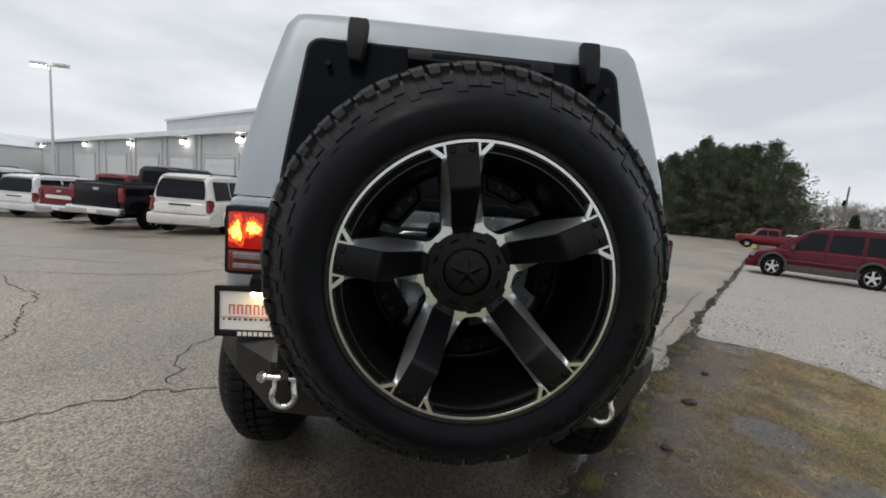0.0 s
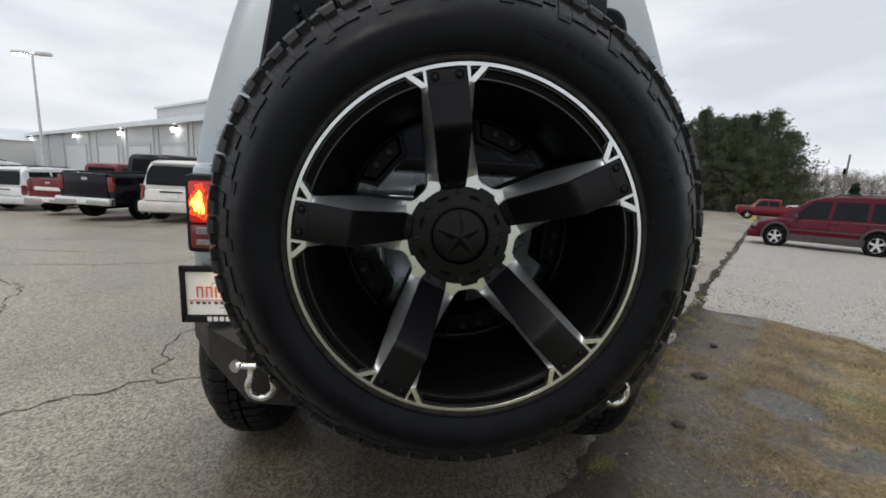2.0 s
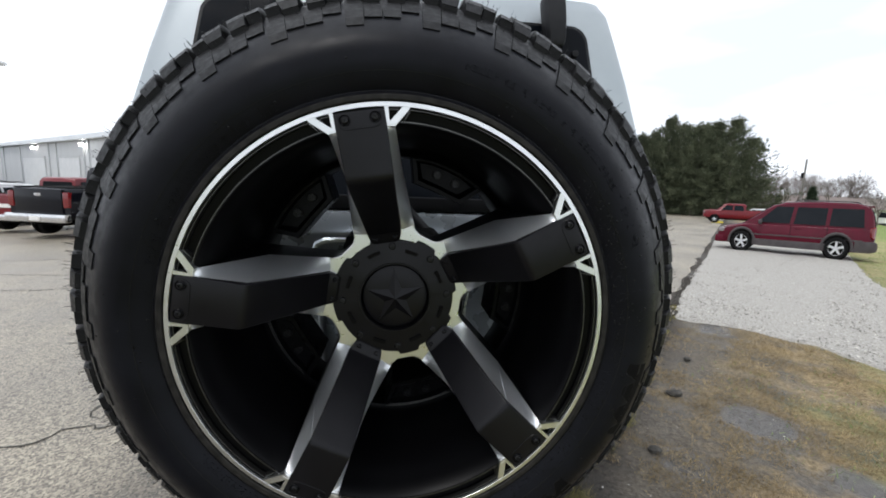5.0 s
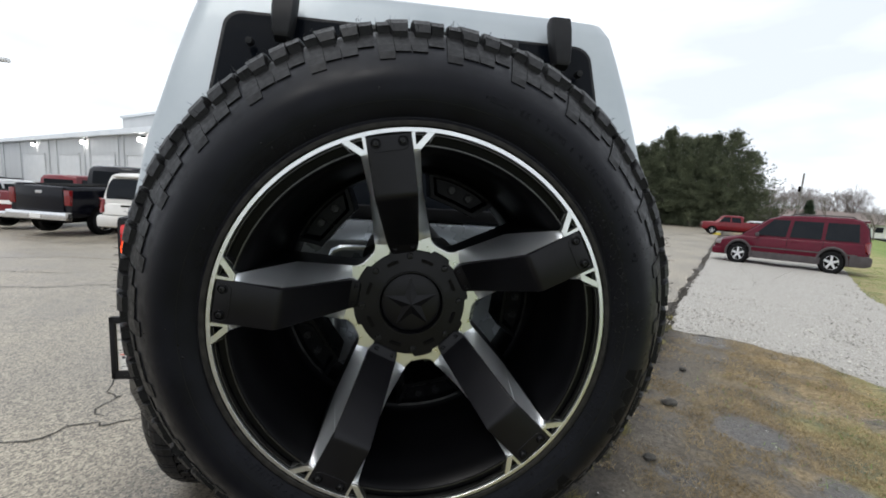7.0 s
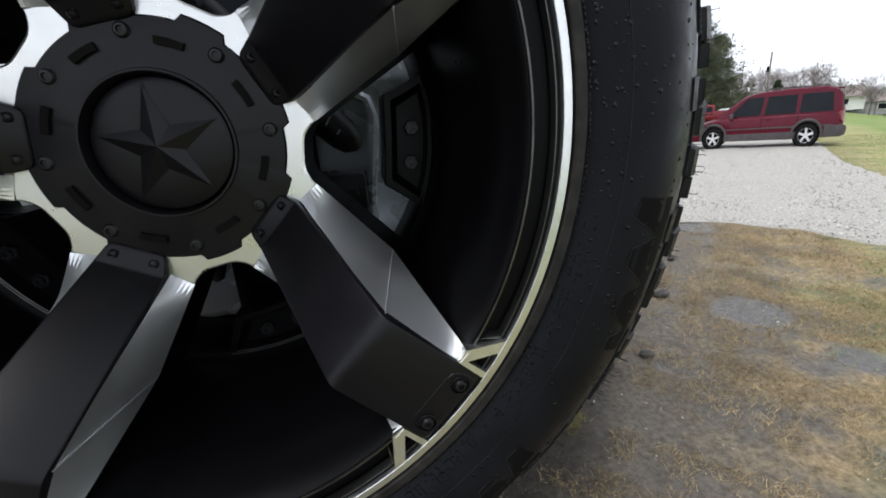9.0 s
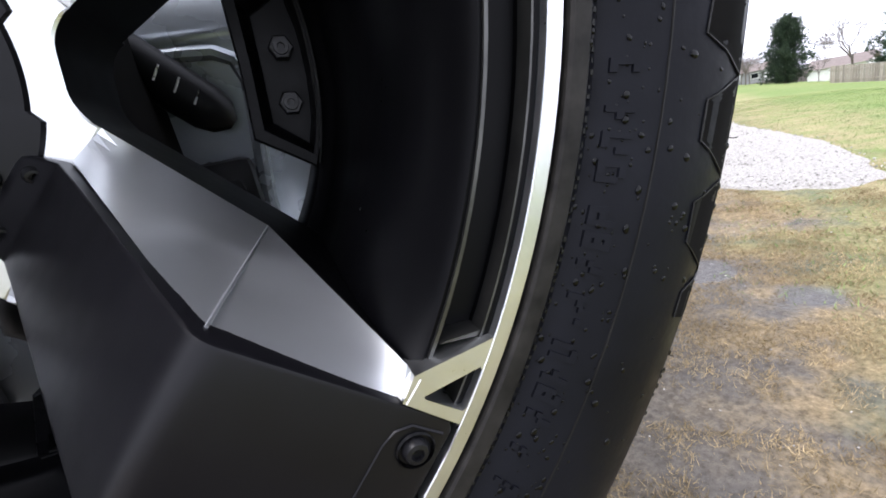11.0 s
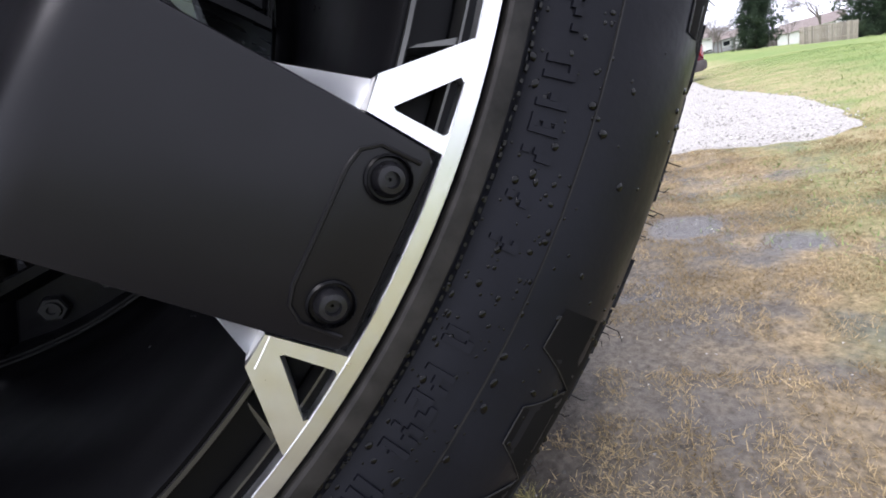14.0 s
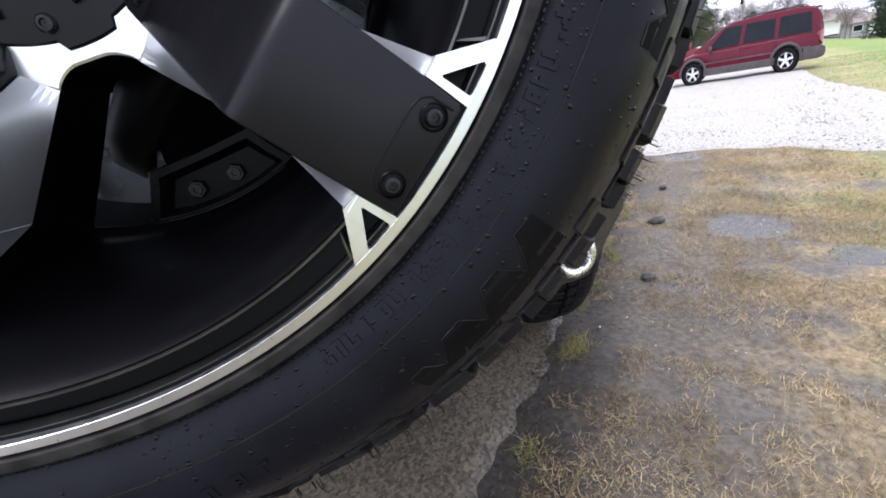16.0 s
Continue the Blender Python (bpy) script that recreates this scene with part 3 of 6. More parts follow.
def tread_lugs():
    """Kinds of lug, each at the angle zero: two shoulder lugs, two flush band blocks, centre, far shoulder."""
    big = join(wedge(SHOULDER, SHOULDER_IN, [-0.75, -1.0, -1.4, -1.6, -1.8], [2.75, 2.7, 2.45, 2.2, 1.8]),
               wedge(lower(SHOULDER[:4], 0.003), SHOULDER_IN[:4], [3.05, 2.75, 2.3, 2.1], [0.95, 1.1, 1.35, 1.5]))
    small = join(wedge(lower(SHOULDER[:4], 0.0015), SHOULDER_IN[:4], [-1.9, -1.95, -2.15, -2.3], [2.05, 2.0, 1.75, 1.5]),
                 wedge(lower(SHOULDER, 0.0005), SHOULDER_IN, [2.05, 1.9, 1.55, 1.4, 1.35], [1.9, 1.95, 2.05, 2.0, 1.85]))
    band_a = join(wedge(BAND[:4], BAND_IN[:4], [-2.10, -2.15, -2.20, -2.25], [2.03, 2.03, 2.03, 1.95], 0.99), wedge(BAND, BAND_IN, [2.05, 2.00, 1.95, 1.90, 1.85], [2.05, 2.05, 2.05, 2.05, 1.95], 0.99))
    band_b = join(wedge(BAND[:3], BAND_IN[:3], [-2.10, -2.20, -2.30], [2.03, 2.03, 1.95], 0.99), wedge(BAND[:4], BAND_IN[:4], [2.05, 1.95, 1.85, 1.70], [2.05, 2.05, 2.05, 1.9], 0.99))

    def block(y0, y1, tw, skew):
        st = [y0, (y0 * 2 + y1) / 3, (y0 + y1 * 2) / 3, y1]
        return wedge([(0.4715, y) for y in st], [(0.443, y) for y in st], [skew * k for k in (-1, 0.9, -0.3, 1.2)], [tw * k for k in (0.8, 1.0, 1.05, 0.75)])
    mid = block(0.155, 0.190, 3.3, 0.9)
    far = mirrored(wedge(SHOULDER, SHOULDER_IN, [0.9, 0.6, 0.2, 0.0, 0.0], [2.6, 2.9, 3.1, 3.0, 2.8]))
    return [big, small, band_a, band_b, mid, far]


LUG_MESH = []
for b in tread_lugs():
    me = bpy.data.meshes.new("tread_block")
    b.to_mesh(me)
    b.free()
    me.materials.append(TREAD)
    LUG_MESH.append(me)


def put_lug(k, parent, a):
    o = new("tread_block", LUG_MESH[k])
    o.parent = parent
    o.matrix_basis = spin_y(a)


def make_tyre(parent, sectors):
    """Carcass with its lugs: pieces of their own over the sectors given, the rest joined."""
    tyre = part("tyre", revolve(TYRE_PROFILE, 144), RUBBER, parent, "knobbly black mud-terrain tyre", smooth=True)
    rest = bmesh.new()
    for i in range(PITCHES):
        a = i * STEP
        single = any((a - lo) % 360 <= (hi - lo) for lo, hi in sectors)
        for k, da in ((i % 2, 0), (2 + i % 2, 0.35 if i % 2 else 0.0), (4, 2.0), (5, 3.0)):
            if single:
                put_lug(k, tyre, a + da)
            else:
                n0 = len(rest.verts)
                rest.from_mesh(LUG_MESH[k])
                rest.verts.ensure_lookup_table()
                bmesh.ops.transform(rest, matrix=spin_y(a + da), verts=rest.verts[n0:])
    if rest.verts:
        tagged(part("tread_block_band", rest, TREAD, tyre), kind="stuff")
    else:
        rest.free()
    return tyre


# ---- the spare wheel ----
WHEEL = Matrix.Translation((0, 0, 1.211)) @ pose(0, 0, 0, 0.9, 0, -0.25)
PHI = 10.28
spare = thing("spare_wheel", "black and machined five-spoke spare wheel with a mud-terrain tyre", "wheel", WHEEL)
spare_tyre = make_tyre(spare, [(0, 360)])


def side_y(r):
    """Height of the sidewall's skin at a radius."""
    return float(np.interp(r, [q[0] for q in TYRE_PROFILE[5:18]], [q[1] for q in TYRE_PROFILE[5:18]]))


def on_side(r, a, d=0.0):
    return Vector((r * math.cos(radians(a)), side_y(r) - d, r * math.sin(radians(a))))


def arc_bars(r0, r1, y, a0, a1, rng, proud=0.0012):
    """Unreadable raised lettering: thin strokes in cells along an arc."""
    bm = bmesh.new()

    def stroke(ra, rb, b0, b1):
        p = []
        for d in (-0.002, proud):
            for rr, aa in ((ra, b0), (rb, b0), (rb, b1), (ra, b1)):
                p.append(bm.verts.new(on_side(rr, aa, d)))
        bm.faces.new((p[4], p[5], p[6], p[7]))
        for i in range(4):
            bm.faces.new((p[i], p[(i + 1) % 4], p[4 + (i + 1) % 4], p[4 + i]))
    a = a0
    thin, t_ = 0.40, 0.0021
    while a < a1:
        w = rng.uniform(1.0, 1.4)
        for b0 in (a, a + w - thin):
            if rng.random() < 0.75:
                lo = r0 if rng.random() < 0.7 else (r0 + r1) / 2
                stroke(lo, r1 if rng.random() < 0.7 else (r0 + r1) / 2 + t_, b0, b0 + thin)
        for rr in (r0, (r0 + r1) / 2 - t_ / 2, r1 - t_):
            if rng.random() < 0.6:
                stroke(rr, rr + t_, a + thin * 0.9, a + w - thin * 0.9)
        a += w + rng.choice((0.35, 0.4, 0.4, 1.5))
    bmesh.ops.recalc_face_normals(bm, faces=bm.faces)
    return bm


rng = random.Random(5)
for a0, a1 in ((-66, -47), (-41, -13), (118, 165), (215, 240)):
    part("raised_lettering", arc_bars(0.3110, 0.3195, -0.0018, a0, a1, rng, 0.0011), RUBBER, spare_tyre, "raised black sidewall lettering")
for a0, a1 in ((20, 78), (255, 285)):
    part("raised_lettering", arc_bars(0.344, 0.353, -0.0100, a0, a1, rng, 0.0010), RUBBER, spare_tyre, "raised black sidewall lettering")
part("rim_guard", revolve([(0.2950, 0.004), (0.2953, -0.0006), (0.2962, -0.0016), (0.3005, -0.0020), (0.3022, -0.0018), (0.3034, -0.0002), (0.3040, 0.004)], 160), RIDGE, spare_tyre, "dusty grey-brown rim guard band", smooth=True)


def serrated_line():
    """Ragged moulded line of small teeth outside the rim guard."""
    g = random.Random(21)
    bm = bmesh.new()
    for i in range(520):
        a = 360 * i / 520 + g.uniform(-0.1, 0.1)
        r, w = 0.3062 + g.uniform(-0.0005, 0.0005), g.uniform(0.18, 0.30)
        h = g.uniform(0.0003, 0.0011)
        base = [bm.verts.new(on_side(q, b, -0.0005)) for q, b in ((r - 0.0010, a - w), (r + 0.0010, a - w), (r + 0.0010, a + w), (r - 0.0010, a + w))]
        top_ = [bm.verts.new(on_side(q, b, h)) for q, b in ((r - 0.0005, a - w * 0.6), (r + 0.0005, a - w * 0.6), (r + 0.0005, a + w * 0.6), (r - 0.0005, a + w * 0.6))]
        bm.faces.new(top_)
        for k in range(4):
            bm.faces.new((base[k], base[(k + 1) % 4], top_[(k + 1) % 4], top_[k]))
    bmesh.ops.recalc_face_normals(bm, faces=bm.faces)
    return bm


tagged(part("serrated_line", serrated_line(), LINE_RUBBER, spare_tyre, "ragged moulded line on the sidewall"), kind="stuff")
part("sidewall_ring", revolve([(0.3278, -0.0060), (0.3281, -0.0083), (0.3285, -0.0084), (0.3288, -0.0060)], 160), LINE_RUBBER, spare_tyre)


ZIGZAG = [(0.0, 0.355), (1.6, 0.3545), (3.0, 0.3665), (4.6, 0.3485), (7.0, 0.3475), (8.6, 0.364), (10.4, 0.3445), (12.6, 0.3445), (14.2, 0.362), (16.0, 0.3405), (18.4, 0.342)]


def zigzag_panel(a0, grow=0.0):
    """Sunken-looking jagged panel on the sidewall, its toothed edge towards the rim."""
    bm = bmesh.new()
    n = 60
    rows = []
    for i in range(n + 1):
        da = 18.4 * i / n
        r0 = float(np.interp(da, [q[0] for q in ZIGZAG], [q[1] for q in ZIGZAG]))
        rows.append([bm.verts.new(on_side(r0 + (0.3765 - r0) * k / 4, a0 + da, 0.0004 if 0 < k < 4 else 0.0003)) for k in range(5)])
    for p, q in zip(rows, rows[1:]):
        for k in range(4):
            bm.faces.new((p[k], q[k], q[k + 1], p[k + 1]))
    bmesh.ops.recalc_face_normals(bm, faces=bm.faces)
    if sum(f.normal.y for f in bm.faces) > 0:
        bmesh.ops.reverse_faces(bm, faces=bm.faces[:])
    return bm


def zigzag_edge(a0):
    """Thin raised line along the teeth."""
    pts = []
    for (d0, r0), (d1, r1) in zip(ZIGZAG, ZIGZAG[1:]):
        for k in range(5):
            pts.append(on_side(r0 + (r1 - r0) * k / 5, a0 + d0 + (d1 - d0) * k / 5, 0.0004))
    return tube(pts, 0.00032, 5)


for a0 in (-61.0, -27.0):
    pan = part("moulded_panel", zigzag_panel(a0), UNDER, spare_tyre, "jagged dull black moulded panel", smooth=True)
    part("moulded_edge", zigzag_edge(a0), LINE_RUBBER, pan, "thin raised zigzag line")


def hairs():
    """Thin rubber vent hairs along the shoulder."""
    bms = []
    g = random.Random(9)
    for i in range(430):
        a = radians(g.uniform(0, 360))
        r, y = g.choice(((0.467, 0.118), (0.462, 0.090), (0.451, 0.069), (0.451, 0.069), (0.437, 0.055), (0.421, 0.037)))
        e = Vector((math.cos(a), 0, math.sin(a)))
        tip = e * (r + g.uniform(0.002, 0.006)) + Vector((g.uniform(-.003, .003), y - g.uniform(0.0, 0.006), g.uniform(-.003, .003)))
        bms.append(tube([e * (r - 0.004) + Vector((0, y, 0)), e * (r + 0.004) + Vector((0, y - 0.001, 0)), tip], [0.0004, 0.00032, 0.0002], 4))
    return join(*bms)


tagged(part("rubber_hairs", hairs(), TREAD, spare_tyre, "thin rubber moulding hairs"), kind="stuff")

rim = part("rim", revolve([(0.2885, 0.004), (0.2855, 0.0045), (0.2845, 0.015), (0.2728, 0.017), (0.2716, 0.0075), (0.2680, 0.0070), (0.2650, 0.0110),
                           (0.2590, 0.030), (0.2540, 0.060), (0.2500, 0.150), (0.2490, 0.203), (0.2455, 0.213), (0.2385, 0.2175), (0.2370, 0.2220), (0.2370, 0.306), (0.2400, 0.312), (0.2930, 0.318), (0.2950, 0.325)], 160),
           BARREL, spare, "gloss black wheel barrel", smooth=True)
part("lip", revolve([(0.2875, 0.0060), (0.2876, 0.0003), (0.2879, -0.0002), (0.2932, 0.0002), (0.2936, 0.0007), (0.2940, 0.012)], 192), LIPMETAL, rim, "machined bright outer lip", smooth=True, angle=25)
part("groove_edge", revolve([(0.2692, 0.0080), (0.2695, 0.0060), (0.2708, 0.0060), (0.2711, 0.0080)], 160), EDGE, rim, "bare metal edge of the groove", smooth=True)
part("groove_edge", revolve([(0.2842, 0.0120), (0.2844, 0.0040), (0.2852, 0.0040), (0.2854, 0.0120)], 160), EDGE, rim, "bare metal edge of the groove", smooth=True)


def P3(r, s, y):
    """Spoke coordinates: out along the spoke, across it, into the wheel."""
    return Vector((r, y, s))


def spoke_body():
    """Machined aluminium spoke: stations along it of plate edge (out, across, depth) and of the flank's back edge."""
    st = [(0.2620, 0.0320, 0.0040, 0.2608, 0.0418, 0.0085), (0.1990, 0.0300, 0.0060, 0.2062, 0.0452, 0.1300), (0.1121, 0.0288, 0.1480, 0.1158, 0.0503, 0.1480)]

    def fine(a, b, power, n):
        return [tuple(p + (q - p) * (k / n) ** power for p, q in zip(a, b)) for k in range(n)]
    st = fine(st[0], st[1], 2.4, 18) + fine(st[1], st[2], 1.0, 8) + st[2:]
    core, skin = bmesh.new(), bmesh.new()
    for sg in (1, -1):
        front, back = [P3(r, s * sg, y) for r, s, y, _, _, _ in st], [P3(r, s * sg, y) for _, _, _, r, s, y in st]
        wall = [[q + P3(0, -0.0001 * sg, 0.0002) for q in back], [P3(q.x, q.z + 0.001 * sg, 0.215) for q in back]]
        for bm, lines_ in ((skin, [[p.lerp(q, k / 6) for p, q in zip(front, back)] for k in range(7)]), (core, wall)):
            vs = [[bm.verts.new(p) for p in row] for row in lines_]
            for a, b in zip(vs, vs[1:]):
                for k in range(len(st) - 1):
                    bm.faces.new((a[k], a[k + 1], b[k + 1]))
                    bm.faces.new((a[k], b[k + 1], b[k]))
    for bm in (core, skin):
        bmesh.ops.recalc_face_normals(bm, faces=bm.faces)
    return core, skin


def bright_chamfer(sign):
    """Cut edge where the flank turns into the bracket."""
    return loft([[P3(r, s * sign, y) for r, s, y in ((0.2634, q, -0.0002), (0.2606, q, 0.0040), (0.2640, q, 0.0060))] for q in (0.0322, 0.0416)])


def cover_plate():
    """Satin cover: flat outer half, rounded crease, inner half that dives to the hub, and a bolted nose."""
    st = [(0.2850, 0.0262, 0.0016), (0.2844, 0.0292, 0.0009), (0.2818, 0.0316, 0.0004), (0.2600, 0.0318, 0.0), (0.2075, 0.0308, -0.0011), (0.2035, 0.0307, -0.0012), (0.2000, 0.0306, -0.0005), (0.1970, 0.0305, 0.0018), (0.1945, 0.0304, 0.0050), (0.1910, 0.0303, 0.0102),
          (0.1620, 0.0292, 0.0560), (0.1270, 0.0280, 0.1120), (0.1125, 0.0275, 0.1345), (0.1115, 0.0274, 0.1360), (0.1100, 0.0272, 0.1372), (0.0990, 0.0240, 0.1425), (0.0955, 0.0215, 0.1440), (0.0940, 0.0170, 0.1460)]
    rings = []
    for r, s, y in st:
        rings.append([P3(r, -s, y + 0.014), P3(r, -s, y + 0.0016), P3(r, -s + 0.0005, y + 0.0005), P3(r, -s + 0.0018, y), P3(r, s - 0.0018, y), P3(r, s - 0.0005, y + 0.0005), P3(r, s, y + 0.0016), P3(r, s, y + 0.014)])
    return loft(rings)


def bracket(sign):
    """Bright triangle that ties the spoke's end to the lip, with its hole through."""
    outer = [(0.2608, 0.0418), (0.2620, 0.0320), (0.2862, 0.0318), (0.2880, 0.0335), (0.2866, 0.0480), (0.2835, 0.0650), (0.2800, 0.0640)]
    hole = [(0.2678, 0.0366), (0.2688, 0.0359), (0.2838, 0.0366), (0.2848, 0.0378), (0.2830, 0.0522), (0.2814, 0.0532)]
    bm = bmesh.new()
    rows = []
    for y in (0.0002, 0.014):
        rows.append(([bm.verts.new(P3(r, s * sign, y)) for r, s in outer], [bm.verts.new(P3(r, s * sign, y)) for r, s in hole]))
    for o, h in rows:
        es = [bm.edges.new((a, b)) for ring in (o, h) for a, b in zip(ring, ring[1:] + ring[:1])]
        bmesh.ops.triangle_fill(bm, use_beauty=True, edges=es)
    for k in (0, 1):
        a, b = rows[0][k], rows[1][k]
        for i in range(len(a)):
            j = (i + 1) % len(a)
            bm.faces.new((a[i], a[j], b[j], b[i]))
    bmesh.ops.recalc_face_normals(bm, faces=bm.faces)
    return bm


def groove_end(sign):
    """Raised rim that closes the groove beside a spoke."""
    return prism([(0.2660, 0.0535 * sign), (0.2675, 0.0555 * sign), (0.2805, 0.0668 * sign), (0.2820, 0.0650 * sign)], lambda u, v, d: P3(u, v, d), 0.0050, 0.016)


def seat(r, cx, cy, y):
    """Dark dished recess round a bolt."""
    bm = revolve([(r * 1.40, -0.0009), (r * 1.28, -0.0016), (r * 1.12, 0.0004), (r * 0.3, 0.0008)], 20)
    bmesh.ops.translate(bm, vec=(cx, y, cy), verts=bm.verts)
    return bm


first = None
for k in range(5):
    ang = 90 + PHI + 72 * k
    if first is None:
        core, skin = spoke_body()
        sk = part("spoke", core, BARREL, spare, "spoke with machined silver flanks and bolted satin black plates", smooth=True, angle=24)
        bits = [part("machined_flank", skin, MACHINED, sk, "bright machined aluminium flank", smooth=True, angle=26)]
        bits.append(part("cover_plate", cover_plate(), SATIN, sk, "satin black bolted cover plate", smooth=True))
        pad = [(0.2812, 0.0268, -0.0002), (0.2690, 0.0262, -0.0004), (0.2645, 0.0225, -0.0005), (0.2632, 0.0170, -0.0005), (0.2632, -0.0170, -0.0005), (0.2645, -0.0225, -0.0005), (0.2690, -0.0262, -0.0004), (0.2812, -0.0268, -0.0002)]
        bits.append(part("pad_edge", tube([P3(r, q, y + 0.0004) for r, q, y in pad], 0.0007, 6), SATIN, sk, smooth=True))
        for sg in (1, -1):
            bits.append(part("crease_edge", tube([P3(0.1993, 0.0309 * sg, 0.0080), P3(0.2060, 0.0450 * sg, 0.1285)], 0.0006, 6), MACHINED, sk, "sharp bright crease between facets"))
            bits.append(part("bright_chamfer", bright_chamfer(sg), CUTMETAL, sk, "bright cut edge of the bracket"))
            bits.append(part("lip_bracket", bracket(sg), LIPMETAL, sk, "machined triangle bracket with a hole"))
            bits.append(part("groove_end", groove_end(sg), EDGE, sk))
            bits.append(part("bolt_seat", seat(0.0050, 0.2748, 0.0188 * sg, 0.0004), GLOSS, sk, "dished black bolt recess", smooth=True))
            b = bolt_mesh(0.0050, 0.0038)
            bmesh.ops.translate(b, vec=(0.2748, 0.0006, 0.0188 * sg), verts=b.verts)
            bits.append(part("bolt", b, BOLT, sk, "dark socket-head bolt", smooth=True))
            b = bolt_mesh(0.0042, 0.0034)
            bmesh.ops.rotate(b, cent=(0, 0, 0), matrix=Matrix.Rotation(radians(30), 3, "Z"), verts=b.verts)
            bmesh.ops.translate(b, vec=(0.1035, 0.1415, 0.0160 * sg), verts=b.verts)
            bits.append(part("bolt", b, BOLT, sk, "dark socket-head bolt", smooth=True))
        sk.matrix_basis = spin_y(ang)
        first = sk
    else:
        copy_thing(first, spin_y(ang))


SEG_OUT = [(0.1926, -12.8), (0.2168, -14.8), (0.2362, -16.2), (0.2383, -11), (0.2383, -5.5), (0.2383, 0), (0.2383, 5.5), (0.2383, 11), (0.2362, 18.2), (0.2168, 16.8), (0.1926, 15.4), (0.1883, 1)]
SEG_IN = [(0.2047, -9.0), (0.2188, -10.8), (0.2309, -12.2), (0.2321, -8), (0.2321, -4), (0.2321, 0), (0.2321, 4), (0.2321, 8), (0.2309, 14.0), (0.2188, 12.8), (0.2047, 11.4), (0.2018, 1)]


def carrier_segment():
    """Black bolted segment behind the gap between two spokes: deep sides, a chamfered frame and a sunken floor."""
    def pol(r, a, y):
        return Vector((r * math.cos(radians(a)), y, r * math.sin(radians(a))))

    def between(k):
        return [(r + (q - r) * k, a + (b - a) * k) for (r, a), (q, b) in zip(SEG_OUT, SEG_IN)]
    rings = [[pol(r, a, y) for r, a in between(k)] for k, y in ((0.0, 0.300), (0.0, 0.2150), (0.10, 0.2125), (0.55, 0.2125), (0.85, 0.2190), (1.0, 0.2270), (1.06, 0.2275))]
    return loft(rings)


def hex_nut(r, h):
    """A six-sided nut with a stud end, looking along -y."""
    bm = loft([[(q * math.cos(radians(60 * k)), y, q * math.sin(radians(60 * k))) for k in range(6)] for q, y in ((r, 0.002), (r, -h * 0.8), (r * 0.86, -h))])
    return join(bm, revolve([(r * 0.62, -h * 0.95), (r * 0.58, -h * 1.35), (r * 0.30, -h * 1.35), (r * 0.26, -h * 0.9), (0.0004, -h * 0.9)], 14))


for k in range(5):
    ang = 56 + PHI + 72 * k
    cb = part("carrier_segment", carrier_segment(), SEGMENT, spare, "gloss black bolted inner segment", smooth=True, angle=20)
    for da in (-4.9, 4.9):
        c, d = math.cos(radians(da)), math.sin(radians(da))
        b = hex_nut(0.0088, 0.0062)
        bmesh.ops.translate(b, vec=(0.2185 * c, 0.2270, 0.2185 * d), verts=b.verts)
        part("bolt", b, BOLT, cb, "dark hexagon nut", smooth=True, angle=25)
    for r, y, half in ((0.2379, 0.2120, 15.4), (0.2350, 0.2116, 14.0)):
        pts = [Vector((r * math.cos(radians(half * q / 10)), y, r * math.sin(radians(half * q / 10)))) for q in range(-10, 11)]
        part("frame_edge", tube(pts, 0.0007, 5), EDGE, cb, "worn bright edge of the frame", smooth=True)
    cb.matrix_basis = spin_y(ang)

# hub, cap and star


def hub_outline():
    """Edge of the hub web: a straight edge across each window, with rounded corners that run into the spokes."""
    c36, s36 = math.cos(radians(36)), math.sin(radians(36))

    def flank(r, s):
        return r * c36 + s * s36, r * s36 - s * c36
    u0 = 0.1130
    a, b = (u0, 0.0085), flank(0.1120, 0.0503)
    corner = (u0, 0.0165)
    half = [a] + [((1 - k) ** 2 * a[0] + 2 * k * (1 - k) * corner[0] + k * k * b[0], (1 - k) ** 2 * a[1] + 2 * k * (1 - k) * corner[1] + k * k * b[1]) for k in (0.2, 0.4, 0.6, 0.8)] + [b, flank(0.1160, 0.0502)]
    out = []
    for n in range(5):
        mid = radians(54 + PHI + 72 * n)
        for u, v in [(u, -v) for u, v in reversed(half)] + half:
            out.append((u * math.cos(mid) - v * math.sin(mid), u * math.sin(mid) + v * math.cos(mid)))
    return out


edge = hub_outline()
hub = part("hub", loft([[(x, 0.1490, z) for x, z in edge], [(x * 0.985, 0.1483, z * 0.985) for x, z in edge], [(x * 0.62, 0.1483, z * 0.62) for x, z in edge]], True, False), HUBMETAL, spare, "machined hub face between the spokes", smooth=True, angle=20)
part("window_wall", loft([[(x, 0.1489, z) for x, z in edge], [(x * 1.004, 0.222, z * 1.004) for x, z in edge]], True, False), BARREL, hub, "black inner wall of the wheel windows", smooth=True, angle=40)


def cap_ring():
    """Scalloped black ring of the hub cap."""
    n = 160
    rings = []
    for r_in, y in ((None, 0.104), (None, 0.088), (-0.003, 0.0845)):
        ring = []
        for i in range(n):
            a = 360 * i / n
            f = ((a - 22.5) % 45) / 45
            r = 0.1010 if 0.28 < f < 0.72 else 0.0955
            ring.append(((r + (r_in or 0)) * math.cos(radians(a)), y, (r + (r_in or 0)) * math.sin(radians(a))))
        rings.append(ring)
    for r, y in ((0.0575, 0.0800), (0.0568, 0.0782), (0.0550, 0.0782), (0.0540, 0.0810), (0.0532, 0.0960)):
        rings.append([(r * math.cos(2 * math.pi * i / n), y, r * math.sin(2 * math.pi * i / n)) for i in range(n)])
    return loft(rings, True, False)


